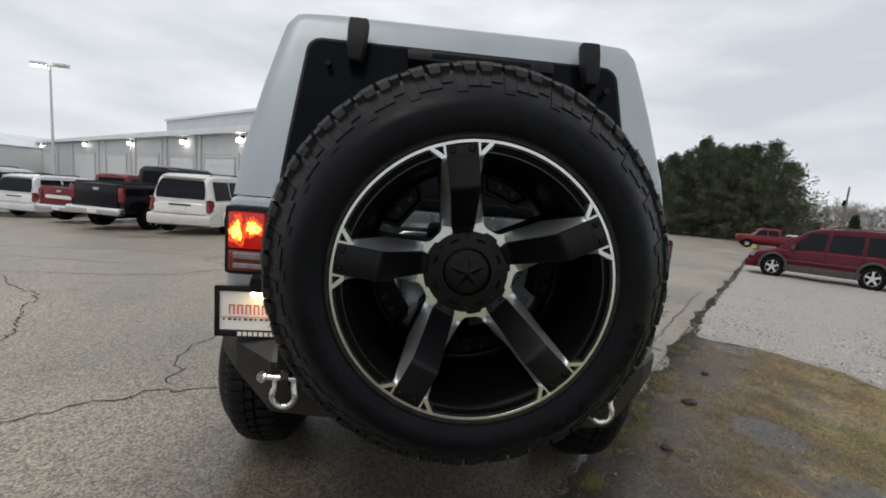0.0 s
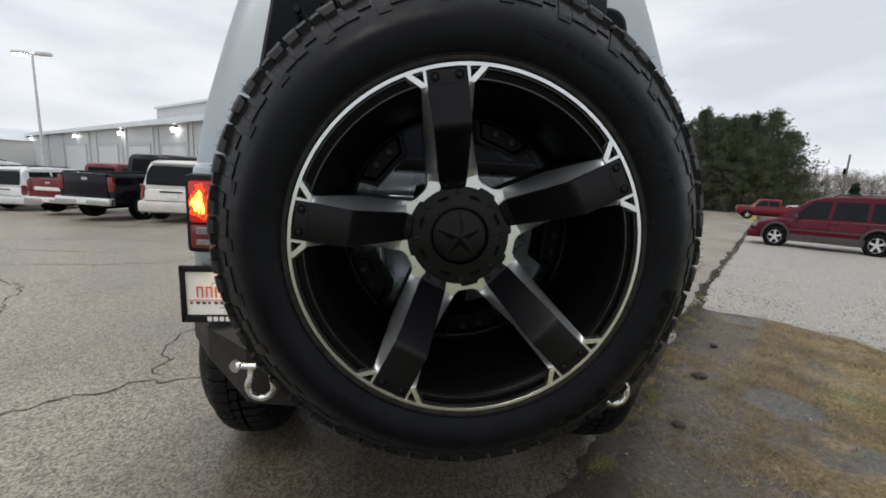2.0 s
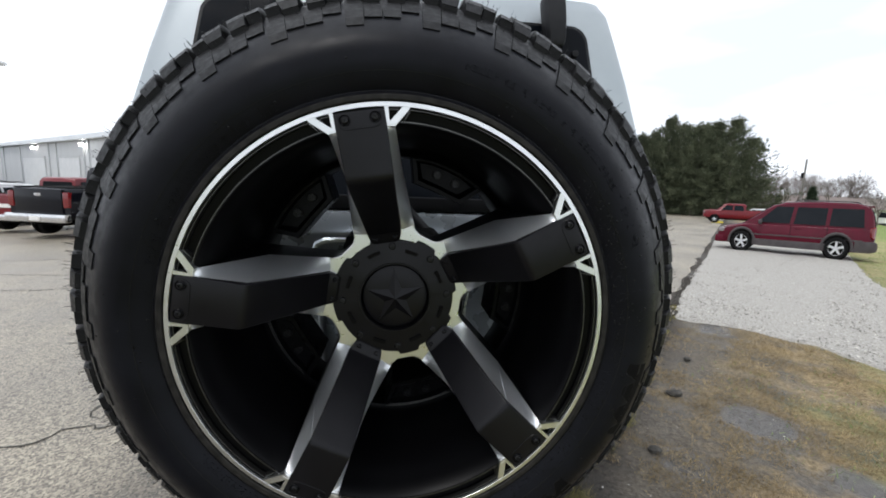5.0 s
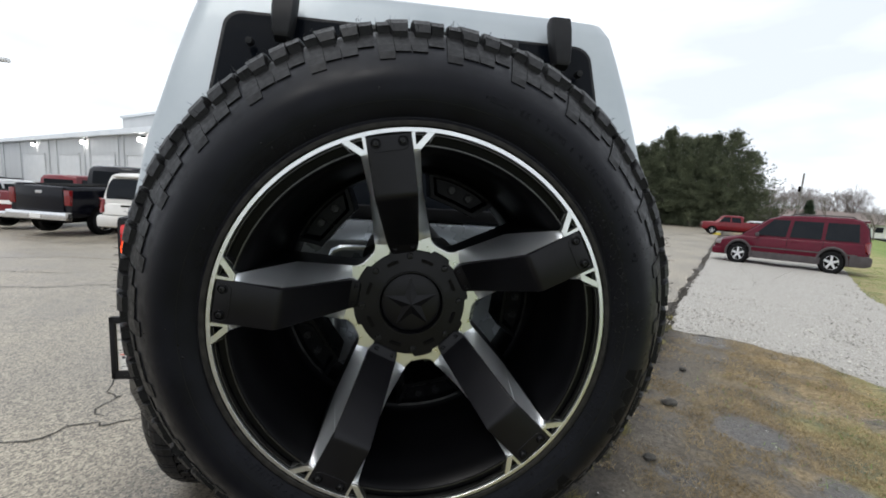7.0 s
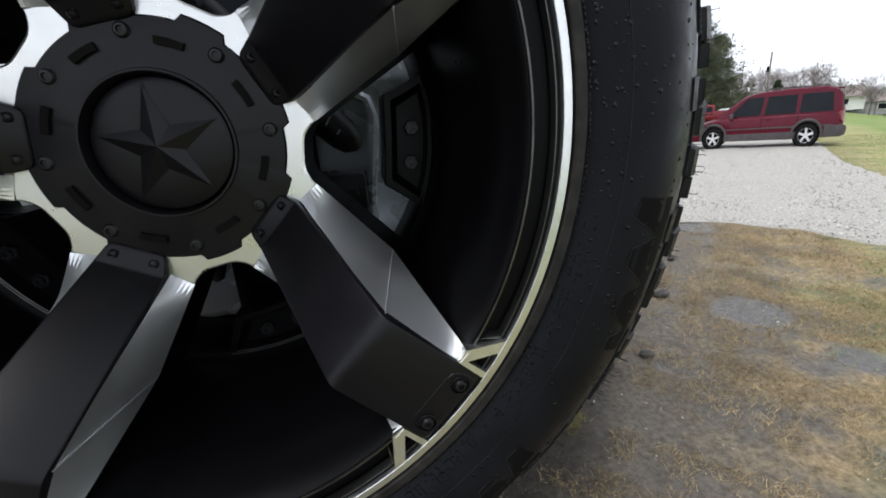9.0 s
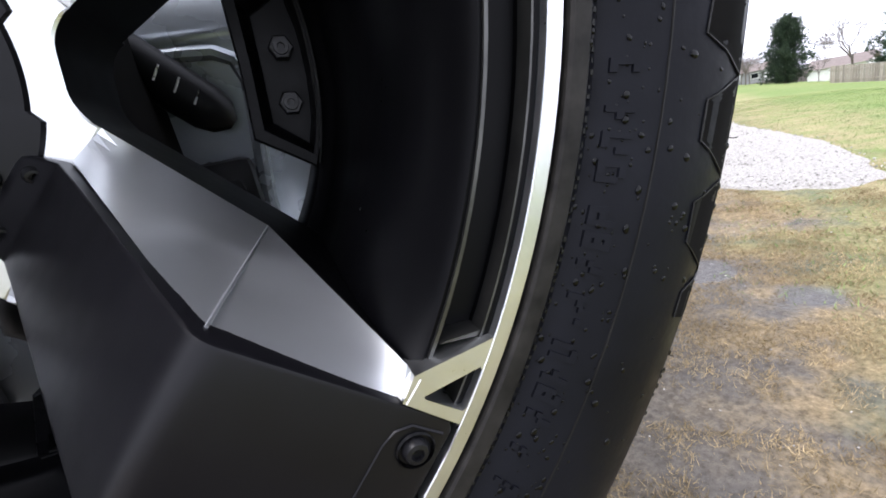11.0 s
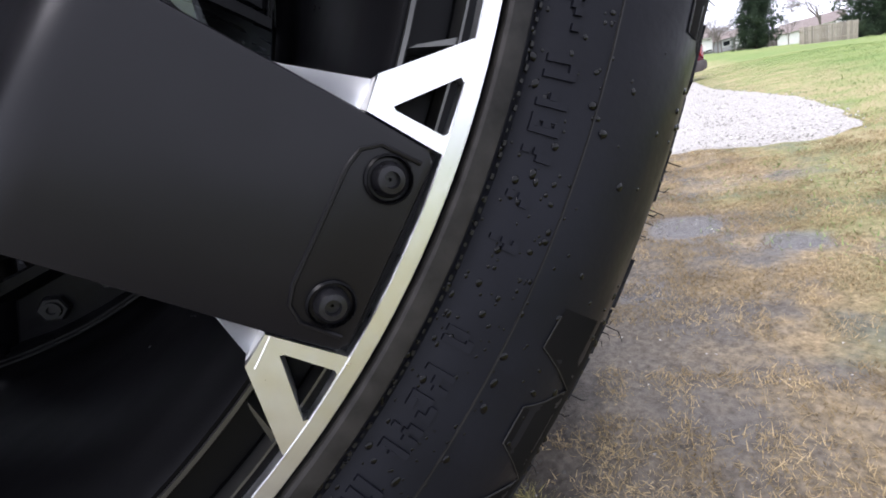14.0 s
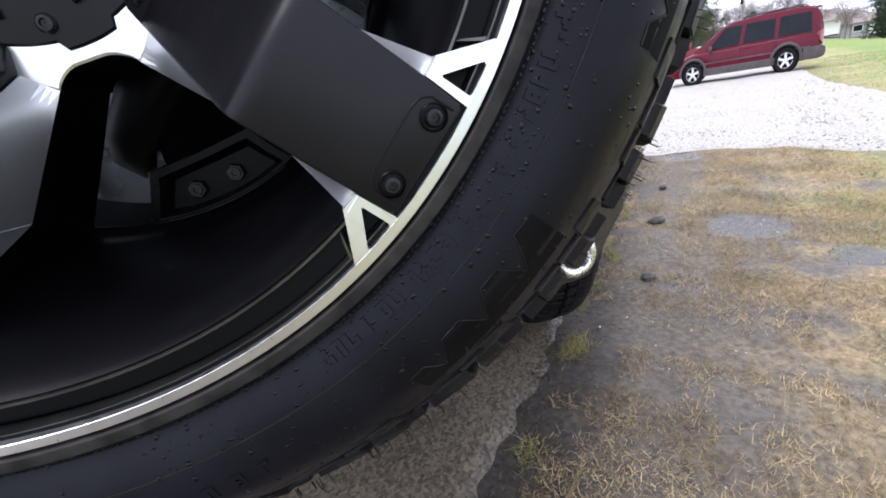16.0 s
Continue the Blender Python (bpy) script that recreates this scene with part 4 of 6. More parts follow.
cap = part("hub_cap", cap_ring(), SATIN, spare, "satin black centre cap with an embossed star", smooth=True)
cap.matrix_basis = Matrix.Translation((0, 0.062, 0)) @ spin_y(PHI + 5) @ Matrix.Diagonal((1.05, 1.0, 1.05, 1.0))
part("dome", revolve([(0.0530, 0.097), (0.0525, 0.0895), (0.0510, 0.0870), (0.0420, 0.0840), (0.0250, 0.0820), (0.0005, 0.0815)], 72), SATIN, cap, smooth=True)
for i in range(8):
    b = bolt_mesh(0.0058, 0.0030)
    a = 45 * i + 34
    bmesh.ops.translate(b, vec=(0.0835 * math.cos(radians(a)), 0.0832, 0.0835 * math.sin(radians(a))), verts=b.verts)
    part("bolt", b, BOLT, cap, "recessed black bolt", smooth=True)
    a0 = 45 * i + 11.5
    sl = [(0.0745, -7.5), (0.0745, 0), (0.0745, 7.5), (0.0800, 7.5), (0.0800, 0), (0.0800, -7.5)]
    part("slot", prism(sl, lambda r, d, y: Vector((r * math.cos(radians(a0 + d)), y, r * math.sin(radians(a0 + d)))), 0.0792, 0.0860), UNDER, cap, "dark slot in the cap ring")


def star():
    """Five-pointed star with ridged arms."""
    bm = bmesh.new()
    top = bm.verts.new((0, 0.0725, 0))
    ring = []
    for i in range(10):
        a = radians(90 + 36 * i)
        r = 0.0470 if i % 2 == 0 else 0.0178
        ring.append((bm.verts.new((r * math.cos(a), 0.0838 if i % 2 == 0 else 0.0810, r * math.sin(a))), bm.verts.new((r * math.cos(a), 0.090, r * math.sin(a)))))
    for i in range(10):
        a, b = ring[i], ring[(i + 1) % 10]
        bm.faces.new((top, a[0], b[0]))
        bm.faces.new((a[0], a[1], b[1], b[0]))
    bmesh.ops.recalc_face_normals(bm, faces=bm.faces)
    return bm


st = part("star", star(), SATIN, cap, "embossed five-pointed star")
st.matrix_basis = spin_y(-PHI - 5 + 4)


def drops(n, place, seed):
    """Rain beads on a surface; place(rng) gives a point and a normal."""
    g = random.Random(seed)
    ball = bmesh.new()
    bmesh.ops.create_icosphere(ball, subdivisions=2, radius=1.0)
    ball.verts.index_update()
    vs = [v.co.copy() for v in ball.verts]
    fs = [[v.index for v in f.verts] for f in ball.faces]
    ball.free()
    out = bmesh.new()
    for _ in range(n):
        p, nrm = place(g)
        r = g.choice((0.0004, 0.0005, 0.0005, 0.0006, 0.0007, 0.0009, 0.0011, 0.0014))
        q = nrm.to_track_quat("Z", "Y").to_matrix().to_4x4()
        m = Matrix.Translation(p) @ q @ Matrix.Rotation(g.uniform(0, 6.28), 4, "Z") @ Matrix.Diagonal((r, r * g.uniform(1, 1.45), r * 0.38, 1))
        bend = g.uniform(-0.2, 0.2)
        new_v = [out.verts.new(m @ Vector((v.x + bend * v.y * v.y, v.y, v.z))) for v in vs]
        for f in fs:
            out.faces.new([new_v[i] for i in f])
    return out


def on_tyre(g):
    a = radians(g.uniform(-85, 40) if g.random() < 0.75 else g.uniform(0, 360))
    r = g.uniform(0.2985, 0.330) if g.random() < 0.55 else g.uniform(0.308, 0.380)
    y = float(np.interp(r, [q[0] for q in TYRE_PROFILE[2:13]], [q[1] for q in TYRE_PROFILE[2:13]]))
    return Vector((r * math.cos(a), y, r * math.sin(a))), Vector((0, -1, 0))


def on_barrel(g):
    a = radians(g.uniform(-100, 20))
    y = g.uniform(0.05, 0.2)
    return Vector((0.2515 * math.cos(a), y, 0.2515 * math.sin(a))), Vector((-math.cos(a), 0, -math.sin(a)))


tagged(part("rain_bead_layer", drops(1150, on_tyre, 3), DROP, spare_tyre, "beads of rain water", smooth=True), kind="stuff")
tagged(part("rain_bead_layer", drops(70, on_barrel, 6), DROP, rim, "beads of rain water", smooth=True), kind="stuff")

# ---- the off-road vehicle that carries the spare wheel ----
offroader = thing("off_road_vehicle", "silver off-road vehicle with a matching hardtop and black steel rear bumper", "car")


def tub():
    """Lower body with rounded rear corners."""
    def section(z, w, y0, y1, r):
        ring = []
        for sx, sy, a0 in ((1, 0, -90), (1, 1, 0), (-1, 1, 90), (-1, 0, 180)):
            for k in range(6):
                a = radians(a0 + 18 * k)
                cx, cy = sx * (w - r), (y1 - r if sy else y0 + r)
                ring.append((cx + r * math.cos(a), cy + r * math.sin(a), z))
        return ring
    return loft([section(0.885, 0.70, 0.480, 3.0, 0.05), section(0.915, 0.715, 0.470, 3.0, 0.06), section(1.05, 0.720, 0.465, 3.0, 0.07), section(1.28, 0.720, 0.468, 3.0, 0.07),
                 section(1.325, 0.715, 0.475, 3.0, 0.07), section(1.335, 0.700, 0.490, 3.0, 0.06)])


part("body", tub(), SILVER, offroader, "silver painted tub", smooth=True)


def tailgate_panel():
    """Swing gate with a rolled ledge and a pressed panel."""
    prof = [(0.925, 0.462), (0.938, 0.448), (1.02, 0.444), (1.06, 0.452), (1.12, 0.462), (1.16, 0.450), (1.265, 0.446), (1.278, 0.436), (1.290, 0.434), (1.330, 0.452), (1.338, 0.475)]
    rings = []
    for x in (-0.535, -0.52, -0.3, 0.0, 0.3, 0.52, 0.535):
        dy = 0.014 if abs(x) > 0.53 else 0.0
        rings.append([(x, y + dy, z) for z, y in prof] + [(x, 0.64, 1.338), (x, 0.64, 0.925)])
    return loft(rings)


gate = part("tailgate", tailgate_panel(), SILVER, offroader, "silver swing tailgate with a rolled ledge", smooth=True)
part("window_seal", box(-0.535, 0.535, 0.462, 0.505, 1.3385, 1.372, 0.008), PLASTIC, gate, "black rubber seal below the rear glass", smooth=True)
RIB = [(0.165, 0.94), (0.170, 1.10), (0.184, 1.20), (0.188, 1.232), (0.180, 1.256), (0.160, 1.266), (0.130, 1.268)]
part("pressed_rib", tube([(x, 0.443, z) for x, z in RIB] + [(-x, 0.443, z) for x, z in reversed(RIB)], 0.009, 8), SILVER, gate, smooth=True)
# black arm of the wheel carrier, bolted across the gate, with three slots in its face
arm = part("carrier_arm", tube([(-0.02, 0.415, 1.372), (0.085, 0.415, 1.262), (0.140, 0.415, 1.206), (0.152, 0.415, 1.194), (0.160, 0.417, 1.186)], [0.026, 0.026, 0.025, 0.020, 0.007], 14), PLASTIC, gate, "black arm of the wheel carrier", smooth=True)
part("carrier_arm", tube([(0.0, 0.415, 1.135), (-0.045, 0.415, 1.095), (-0.080, 0.415, 1.050), (-0.086, 0.415, 1.030), (-0.078, 0.417, 1.004)], [0.034, 0.034, 0.032, 0.024, 0.008], 14), PLASTIC, gate, "black arm of the wheel carrier", smooth=True)
part("gate_sill", box(-0.535, 0.535, 0.452, 0.64, 0.80, 0.924, 0.01), PLASTIC, gate, "black sill below the gate")
for q in (0.0, 0.014, 0.028):
    part("arm_slot", tube([(0.104 + q, 0.3892, 1.236 - q), (0.113 + q, 0.3892, 1.249 - q)], 0.0012, 5), ZINC, arm, "bare edge of a slot")
foot = part("carrier_foot", box(0.075, 0.165, 0.405, 0.45, 1.085, 1.150, 0.012), PLASTIC, gate, "black foot of the wheel carrier", smooth=True)
for x in (0.100, 0.142):
    part("bolt", tube([(x, 0.408, 1.118), (x, 0.398, 1.118)], 0.010, 6), BOLT, foot)


def hardtop():
    """Hardtop shell: rings from its base to the crown."""
    st = [(1.338, 0.722, 0.492), (1.50, 0.712, 0.540), (1.72, 0.680, 0.620), (1.86, 0.655, 0.672), (1.940, 0.638, 0.702), (1.978, 0.615, 0.722), (2.002, 0.575, 0.752), (2.018, 0.48, 0.82), (2.026, 0.30, 0.95), (2.030, 0.08, 1.2)]
    rings = []
    for z, w, y0 in st:
        r = 0.075 if z < 2.0 else 0.12
        y1 = 3.03 - (z - 1.338) * 0.72
        ring = []
        for sx, sy, a0 in ((1, 0, -90), (1, 1, 0), (-1, 1, 90), (-1, 0, 180)):
            for k in range(7):
                a = radians(a0 + 15 * k)
                rr = min(r, w * 0.9, 0.3)
                cx, cy = sx * (w - rr), (y1 - rr if sy else y0 + rr)
                ring.append((cx + rr * math.cos(a), cy + rr * math.sin(a) * (0.55 if not sy else 1), z))
        rings.append(ring)
    return loft(rings)


top = part("hardtop", hardtop(), HARDTOP, offroader, "silver moulded hardtop", smooth=True)


def glass_place(u, v, d):
    """Across and up the leaning rear glass."""
    z = 1.355 + v
    y = float(np.interp(z, [1.338, 1.50, 1.72, 1.86, 1.945], [0.492, 0.540, 0.620, 0.672, 0.702])) + 0.034 + d
    return Vector((u, y, z))


def rounded(w0, w1, h, r, n=6):
    """Outline of a rounded trapezoid, base at v = 0."""
    out = []
    for cx, cy, a0 in ((w0 - r, r, -90), (w1 - r, h - r, 0), (-(w1 - r), h - r, 90), (-(w0 - r), r, 180)):
        for k in range(n + 1):
            a = radians(a0 + 90 * k / n)
            out.append((cx + r * math.cos(a), cy + r * math.sin(a)))
    return out


def pane(w0, w1, h, r, d0, d1):
    """A slab that follows the lean of the hardtop, cut into bands."""
    out = rounded(w0, w1, h, r)
    ys = sorted({round(v, 4) for _, v in out} | {h * k / 12 for k in range(1, 12)})
    bm = bmesh.new()
    rows = []
    for v in ys:
        xs = []
        pts = out + out[:1]
        for (u0, v0), (u1, v1) in zip(pts, pts[1:]):
            if min(v0, v1) - 1e-6 <= v <= max(v0, v1) + 1e-6:
                f = 0 if abs(v1 - v0) < 1e-9 else (v - v0) / (v1 - v0)
                xs.append(u0 + (u1 - u0) * f)
        a, b = min(xs), max(xs)
        rows.append([bm.verts.new(glass_place(a + (b - a) * k / 8, v, d0)) for k in range(9)] + [bm.verts.new(glass_place(b - (b - a) * k / 8, v, d1)) for k in range(9)])
    for p, q in zip(rows, rows[1:]):
        for i in range(18):
            j = (i + 1) % 18
            bm.faces.new((p[i], p[j], q[j], q[i]))
    bm.faces.new(rows[0][::-1])
    bm.faces.new(rows[-1])
    bmesh.ops.recalc_face_normals(bm, faces=bm.faces)
    return bm


part("glass_seal", pane(0.572, 0.548, 0.535, 0.05, -0.004, 0.03), PLASTIC, top, "black rubber seal", smooth=True)
glass = part("rear_glass", pane(0.562, 0.538, 0.525, 0.045, -0.008, 0.02), TINT, top, "dark tinted rear glass", smooth=True)


def hinge():
    """Black moulded glass hinge with a swelling foot."""
    rings = []
    for v, w, t in ((0.0, 0.020, 0.016), (0.012, 0.026, 0.026), (0.07, 0.031, 0.030), (0.115, 0.033, 0.030), (0.150, 0.033, 0.026), (0.160, 0.030, 0.012)):
        rings.append([(-w, 0.012, v), (-w, -t * 0.6, v), (-w * 0.8, -t, v), (w * 0.8, -t, v), (w, -t * 0.6, v), (w, 0.012, v)])
    return loft(rings)


for x in (-0.372, 0.428):
    h = part("hinge", hinge(), PLASTIC, top, "black plastic glass hinge", smooth=True)
    h.matrix_basis = Matrix.Translation((x, 0.640, 1.800)) @ pose(0, 0, 0, -19, 0, 0)
brake = part("brake_lamp", box(-0.20, 0.29, -0.035, 0.03, -0.02, 0.022, 0.012), PLASTIC, top, "black high brake lamp housing", smooth=True)
brake.matrix_basis = Matrix.Translation((0, 0.640, 1.826)) @ pose(0, 0, 0, -19, 0, 0)
part("lamp_lens", box(-0.12, 0.21, -0.037, -0.03, -0.008, 0.008, 0.003), GLOSS, brake, "dark unlit lens")
part("washer_stub", revolve([(0.001, -0.012), (0.009, -0.011), (0.011, 0.0), (0.011, 0.01)], 16), PLASTIC, top).matrix_basis = Matrix.Translation((-0.46, 0.648, 1.79))
part("washer_stub", revolve([(0.001, -0.012), (0.009, -0.011), (0.011, 0.0), (0.011, 0.01)], 16), PLASTIC, top).matrix_basis = Matrix.Translation((0.49, 0.648, 1.79))


def tail_lamp(x, s, lit):
    lamp = part("tail_lamp", box(-0.070, 0.070, -0.030, 0.03, -0.105, 0.105, 0.016), PLASTIC, offroader, "tail lamp, lit red and amber" if lit else "red tail lamp", smooth=True)
    lamp.matrix_basis = Matrix.Translation((x, 0.470, 1.205))
    part("lens", box(-0.052, 0.054, -0.046, -0.02, -0.022, 0.088, 0.010), RED_LENS if lit else RED_DARK, lamp, "ribbed red lens", smooth=True)
    part("lens", box(-0.052, 0.054, -0.044, -0.02, -0.090, -0.026, 0.008), RED_DARK, lamp, "dark red lens", smooth=True)
    rev = box(-0.034, 0.052, -0.050, -0.03, -0.052, -0.032, 0.004)
    part("reversing_lens", join(rev, box(-0.034, 0.052, -0.050, -0.03, -0.080, -0.064, 0.004)), CLEAR_LENS, lamp, "clear reversing lens")
    if lit:
        g = random.Random(2)
        for cx, cz, w, h in ((-0.026, 0.030, 0.020, 0.034), (0.024, 0.042, 0.028, 0.022)):
            for count, q0, q1, m, text in ((260, 0.0, 0.80, BULB, "amber lit bulb seen through the lens"), (260, 0.45, 1.25, BULB_RED, "orange lit facets of the lens")):
                bm = bmesh.new()
                for _ in range(count):
                    a, q = g.uniform(0, 6.28), q0 + (q1 - q0) * g.random()
                    q *= 1 + 0.25 * math.sin(3 * a + cx * 90)
                    px, pz = cx + w * q * math.cos(a), cz + h * q * math.sin(a)
                    e, f = g.uniform(0.0004, 0.0011), g.uniform(0.0014, 0.0046)
                    if abs(px) < 0.048 and -0.016 < pz < 0.082:
                        add_box(bm, px - e, px + e, -0.0480, -0.044, pz - f, pz + f)
                part("lit_bulb", bm, m, lamp, text)


tail_lamp(-0.628, -1, True)
tail_lamp(0.620, 1, False)


def bumper():
    """Plate steel bumper with angled wings."""
    def sec(x, y0, ztop, zbot, lip):
        return [(x, y0 + 0.22, ztop), (x, y0 + lip, ztop), (x, y0, ztop - lip * 1.0), (x, y0 + 0.005, zbot + 0.03), (x, y0 + 0.05, zbot), (x, y0 + 0.22, zbot)]
    rings = [sec(-0.73, 0.52, 0.905, 0.80, 0.01), sec(-0.66, 0.455, 0.915, 0.76, 0.03), sec(-0.53, 0.385, 0.915, 0.67, 0.06), sec(-0.30, 0.375, 0.915, 0.66, 0.06), sec(0.30, 0.375, 0.915, 0.66, 0.06),
             sec(0.53, 0.385, 0.915, 0.67, 0.06), sec(0.66, 0.455, 0.915, 0.76, 0.03), sec(0.73, 0.52, 0.905, 0.80, 0.01)]
    return loft(rings)


bump = part("bumper", bumper(), BUMPER, offroader, "textured black steel bumper with angled ends")
for x in (-0.475, 0.475):
    tab = part("shackle_tab", prism([(0.0, -0.035), (0.045, -0.022), (0.052, 0.0), (0.045, 0.022), (0.0, 0.035)], lambda u, v, d: Vector((x + d, 0.386 - u, 0.825 + v)), -0.012, 0.012, 0.002), BUMPER, bump)
    arc = [(x - 0.026, 0.345, 0.826), (x - 0.027, 0.343, 0.800)] + [(x + 0.033 * math.cos(radians(160 + 220 * k / 14)), 0.338, 0.775 + 0.033 * math.sin(radians(160 + 220 * k / 14))) for k in range(15)] + [(x + 0.027, 0.343, 0.800), (x + 0.026, 0.345, 0.826)]
    sh = part("tow_shackle", tube(arc, 0.0092, 10), ZINC, bump, "galvanised bow shackle", smooth=True)
    part("shackle_pin", tube([(x - 0.060, 0.345, 0.826), (x - 0.052, 0.345, 0.826), (x - 0.05, 0.345, 0.826), (x + 0.04, 0.345, 0.826)], [0.014, 0.014, 0.009, 0.009], 10), ZINC, sh, "zinc screw pin", smooth=True)
    part("pin_eye", prism([(math.cos(radians(30 * k)) * 0.014, math.sin(radians(30 * k)) * 0.017) for k in range(12)], lambda u, v, d: Vector((x - 0.066 + u, 0.345 + d, 0.826 + v)), -0.004, 0.004), ZINC, sh)

# licence plate, with its writing as plain bars
plate = part("licence_plate", box(-0.152, 0.152, -0.004, 0.004, -0.078, 0.078, 0.002), PLATE_WHITE, offroader, "white dealer plate in a black frame")
plate.matrix_basis = Matrix.Translation((-0.572, 0.452, 0.987)) @ pose(0, 0, 0, -2, -1.5, 0) @ Matrix.Scale(0.94, 4)
fr = bmesh.new()
for a in ((-0.160, 0.160, -0.012, 0.003, 0.066, 0.084), (-0.160, 0.160, -0.012, 0.003, -0.084, -0.062), (-0.160, -0.146, -0.012, 0.003, -0.084, 0.084), (0.146, 0.160, -0.012, 0.003, -0.084, 0.084)):
    add_box(fr, *a, 0.003)
part("plate_frame", fr, PLASTIC, plate, "glossy black plate frame", smooth=True)
bars = bmesh.new()
for k in range(9):
    x0 = -0.116 + 0.0262 * k
    add_box(bars, x0, x0 + 0.0042, -0.0058, -0.004, -0.010, 0.022)
    add_box(bars, x0 + 0.014, x0 + 0.0182, -0.0058, -0.004, -0.010, 0.022)
    add_box(bars, x0 + 0.0042, x0 + 0.014, -0.0058, -0.004, 0.018, 0.022)
add_box(bars, -0.140, 0.140, -0.0058, -0.004, -0.0195, -0.0175)
part("red_lettering", bars, INK_RED, plate, "red bars of lettering")
bars = bmesh.new()
for k in range(16):
    x0 = -0.135 + 0.0168 * k
    add_box(bars, x0, x0 + (0.010 if k % 3 else 0.006), -0.0058, -0.004, -0.030, -0.023)
part("small_lettering", bars, INK_DARK, plate, "dark bars of small lettering")
bars = bmesh.new()
for k in range(10):
    add_box(bars, -0.085 + 0.017 * k, -0.073 + 0.017 * k, -0.0145, -0.0118, -0.079, -0.066)
part("frame_lettering", bars, PLATE_WHITE, plate, "white bars of lettering on the frame")
shade = part("plate_lamp", tube([(-0.578, 0.45, 1.082), (-0.578, 0.42, 1.086), (-0.578, 0.395, 1.082)], [0.030, 0.032, 0.024], 14), PLASTIC, offroader, "black plate lamp housing", smooth=True)
part("lamp_lens", box(-0.600, -0.556, 0.405, 0.440, 1.050, 1.056), WARM_LAMP, shade, "warm lit lens")

# spare wheel carrier behind the wheel
AXLE = 1.46
carrier = part("wheel_carrier", join(box(-0.095, 0.095, 0.206, 0.53, 1.211 - 0.095, 1.211 + 0.095, 0.02), box(-0.40, 0.42, 0.475, 0.520, 1.12, 1.155, 0.008),
                                     box(-0.055, 0.055, 0.40, 0.53, 0.86, 1.14, 0.012), box(-0.34, 0.36, 0.470, 0.520, 0.90, 1.10, 0.02)), UNDER, offroader, "black spare wheel carrier")
part("underbody", join(box(-0.62, 0.62, 0.75, 3.4, 0.60, 0.80, 0.03), box(-0.40, 0.40, 0.70, 0.95, 0.56, 0.76, 0.04)), UNDER, offroader, "dark underbody")
part("axle", tube([(-0.78, AXLE, 0.466), (-0.12, AXLE, 0.466), (0.0, AXLE, 0.466), (0.12, AXLE, 0.466), (0.78, AXLE, 0.466)], [0.05, 0.05, 0.15, 0.05, 0.05], 12), UNDER, offroader, "dark rear axle", smooth=True)
for x, y, sgn in ((-0.675, AXLE, 1), (0.680, AXLE, -1), (-0.675, 4.0, 1), (0.680, 4.0, -1)):
    w = part("road_wheel", revolve([(0.30, 0.02), (0.285, 0.03), (0.26, 0.08), (0.11, 0.13), (0.001, 0.12)], 48), GLOSS, offroader, "black road wheel on a mud-terrain tyre", smooth=True)
    w.matrix_basis = Matrix.Translation((x - sgn * 0.325, y, 0.466)) @ pose(0, 0, 0, 0, 0, -90 * sgn)
    make_tyre(w, [(95, 300)] if y < 2 and sgn > 0 else ([(-120, 85)] if y < 2 else []))


def flare(sgn):
    """Black wheel-arch flare."""
    rings = []
    for k in range(13):
        a = radians(15 + 150 * k / 12)
        c = (AXLE + 0.56 * math.cos(a), 0.50 + 0.54 * math.sin(a))
        d = (AXLE + 0.60 * math.cos(a), 0.50 + 0.585 * math.sin(a))
        rings.append([(sgn * 0.70, c[0], c[1]), (sgn * 0.70, d[0], d[1]), (sgn * 0.90, d[0], d[1] - 0.01), (sgn * 0.91, c[0], c[1] - 0.02)])
    return loft(rings)


for sgn in (-1, 1):
    part("wheel_flare", flare(sgn), PLASTIC, offroader, "black plastic wheel flare")


def front_body():
    """Bonnet, windscreen frame and wings ahead of the cabin."""
    rings = []
    for y, w, z0, z1 in ((2.95, 0.70, 0.74, 1.33), (3.2, 0.66, 0.76, 1.26), (4.1, 0.60, 0.80, 1.20), (4.55, 0.57, 0.82, 1.16), (4.6, 0.55, 0.86, 1.10)):
        rings.append([(-w, y, z0), (-w, y, z1 - 0.06), (-w + 0.08, y, z1), (w - 0.08, y, z1), (w, y, z1 - 0.06), (w, y, z0)])
    return loft(rings)


part("bonnet", front_body(), SILVER, offroader, "silver bonnet and wings", smooth=True)
part("windscreen", prism([(-0.62, 0), (0.62, 0), (0.56, 0.56), (-0.56, 0.56)], lambda u, v, d: Vector((u, 3.05 - v * 0.75 + d, 1.34 + v)), 0.0, 0.03), TINT, offroader, "tinted windscreen")
for sgn in (-1, 1):
    part("side_window", prism([(0.72, 1.40), (1.75, 1.40), (1.75, 1.84), (0.86, 1.84)], lambda u, v, d: Vector((sgn * (float(np.interp(v, [1.338, 1.5, 1.72, 1.86], [0.722, 0.712, 0.680, 0.655])) + d), u, v)), -0.01, 0.006), TINT, offroader, "tinted side window")
    part("front_flare", prism([(3.5, 0.80), (3.6, 1.02), (4.4, 1.02), (4.55, 0.80)], lambda u, v, d: Vector((sgn * d, u, v)), 0.56, 0.92), PLASTIC, offroader, "black front wing flare")


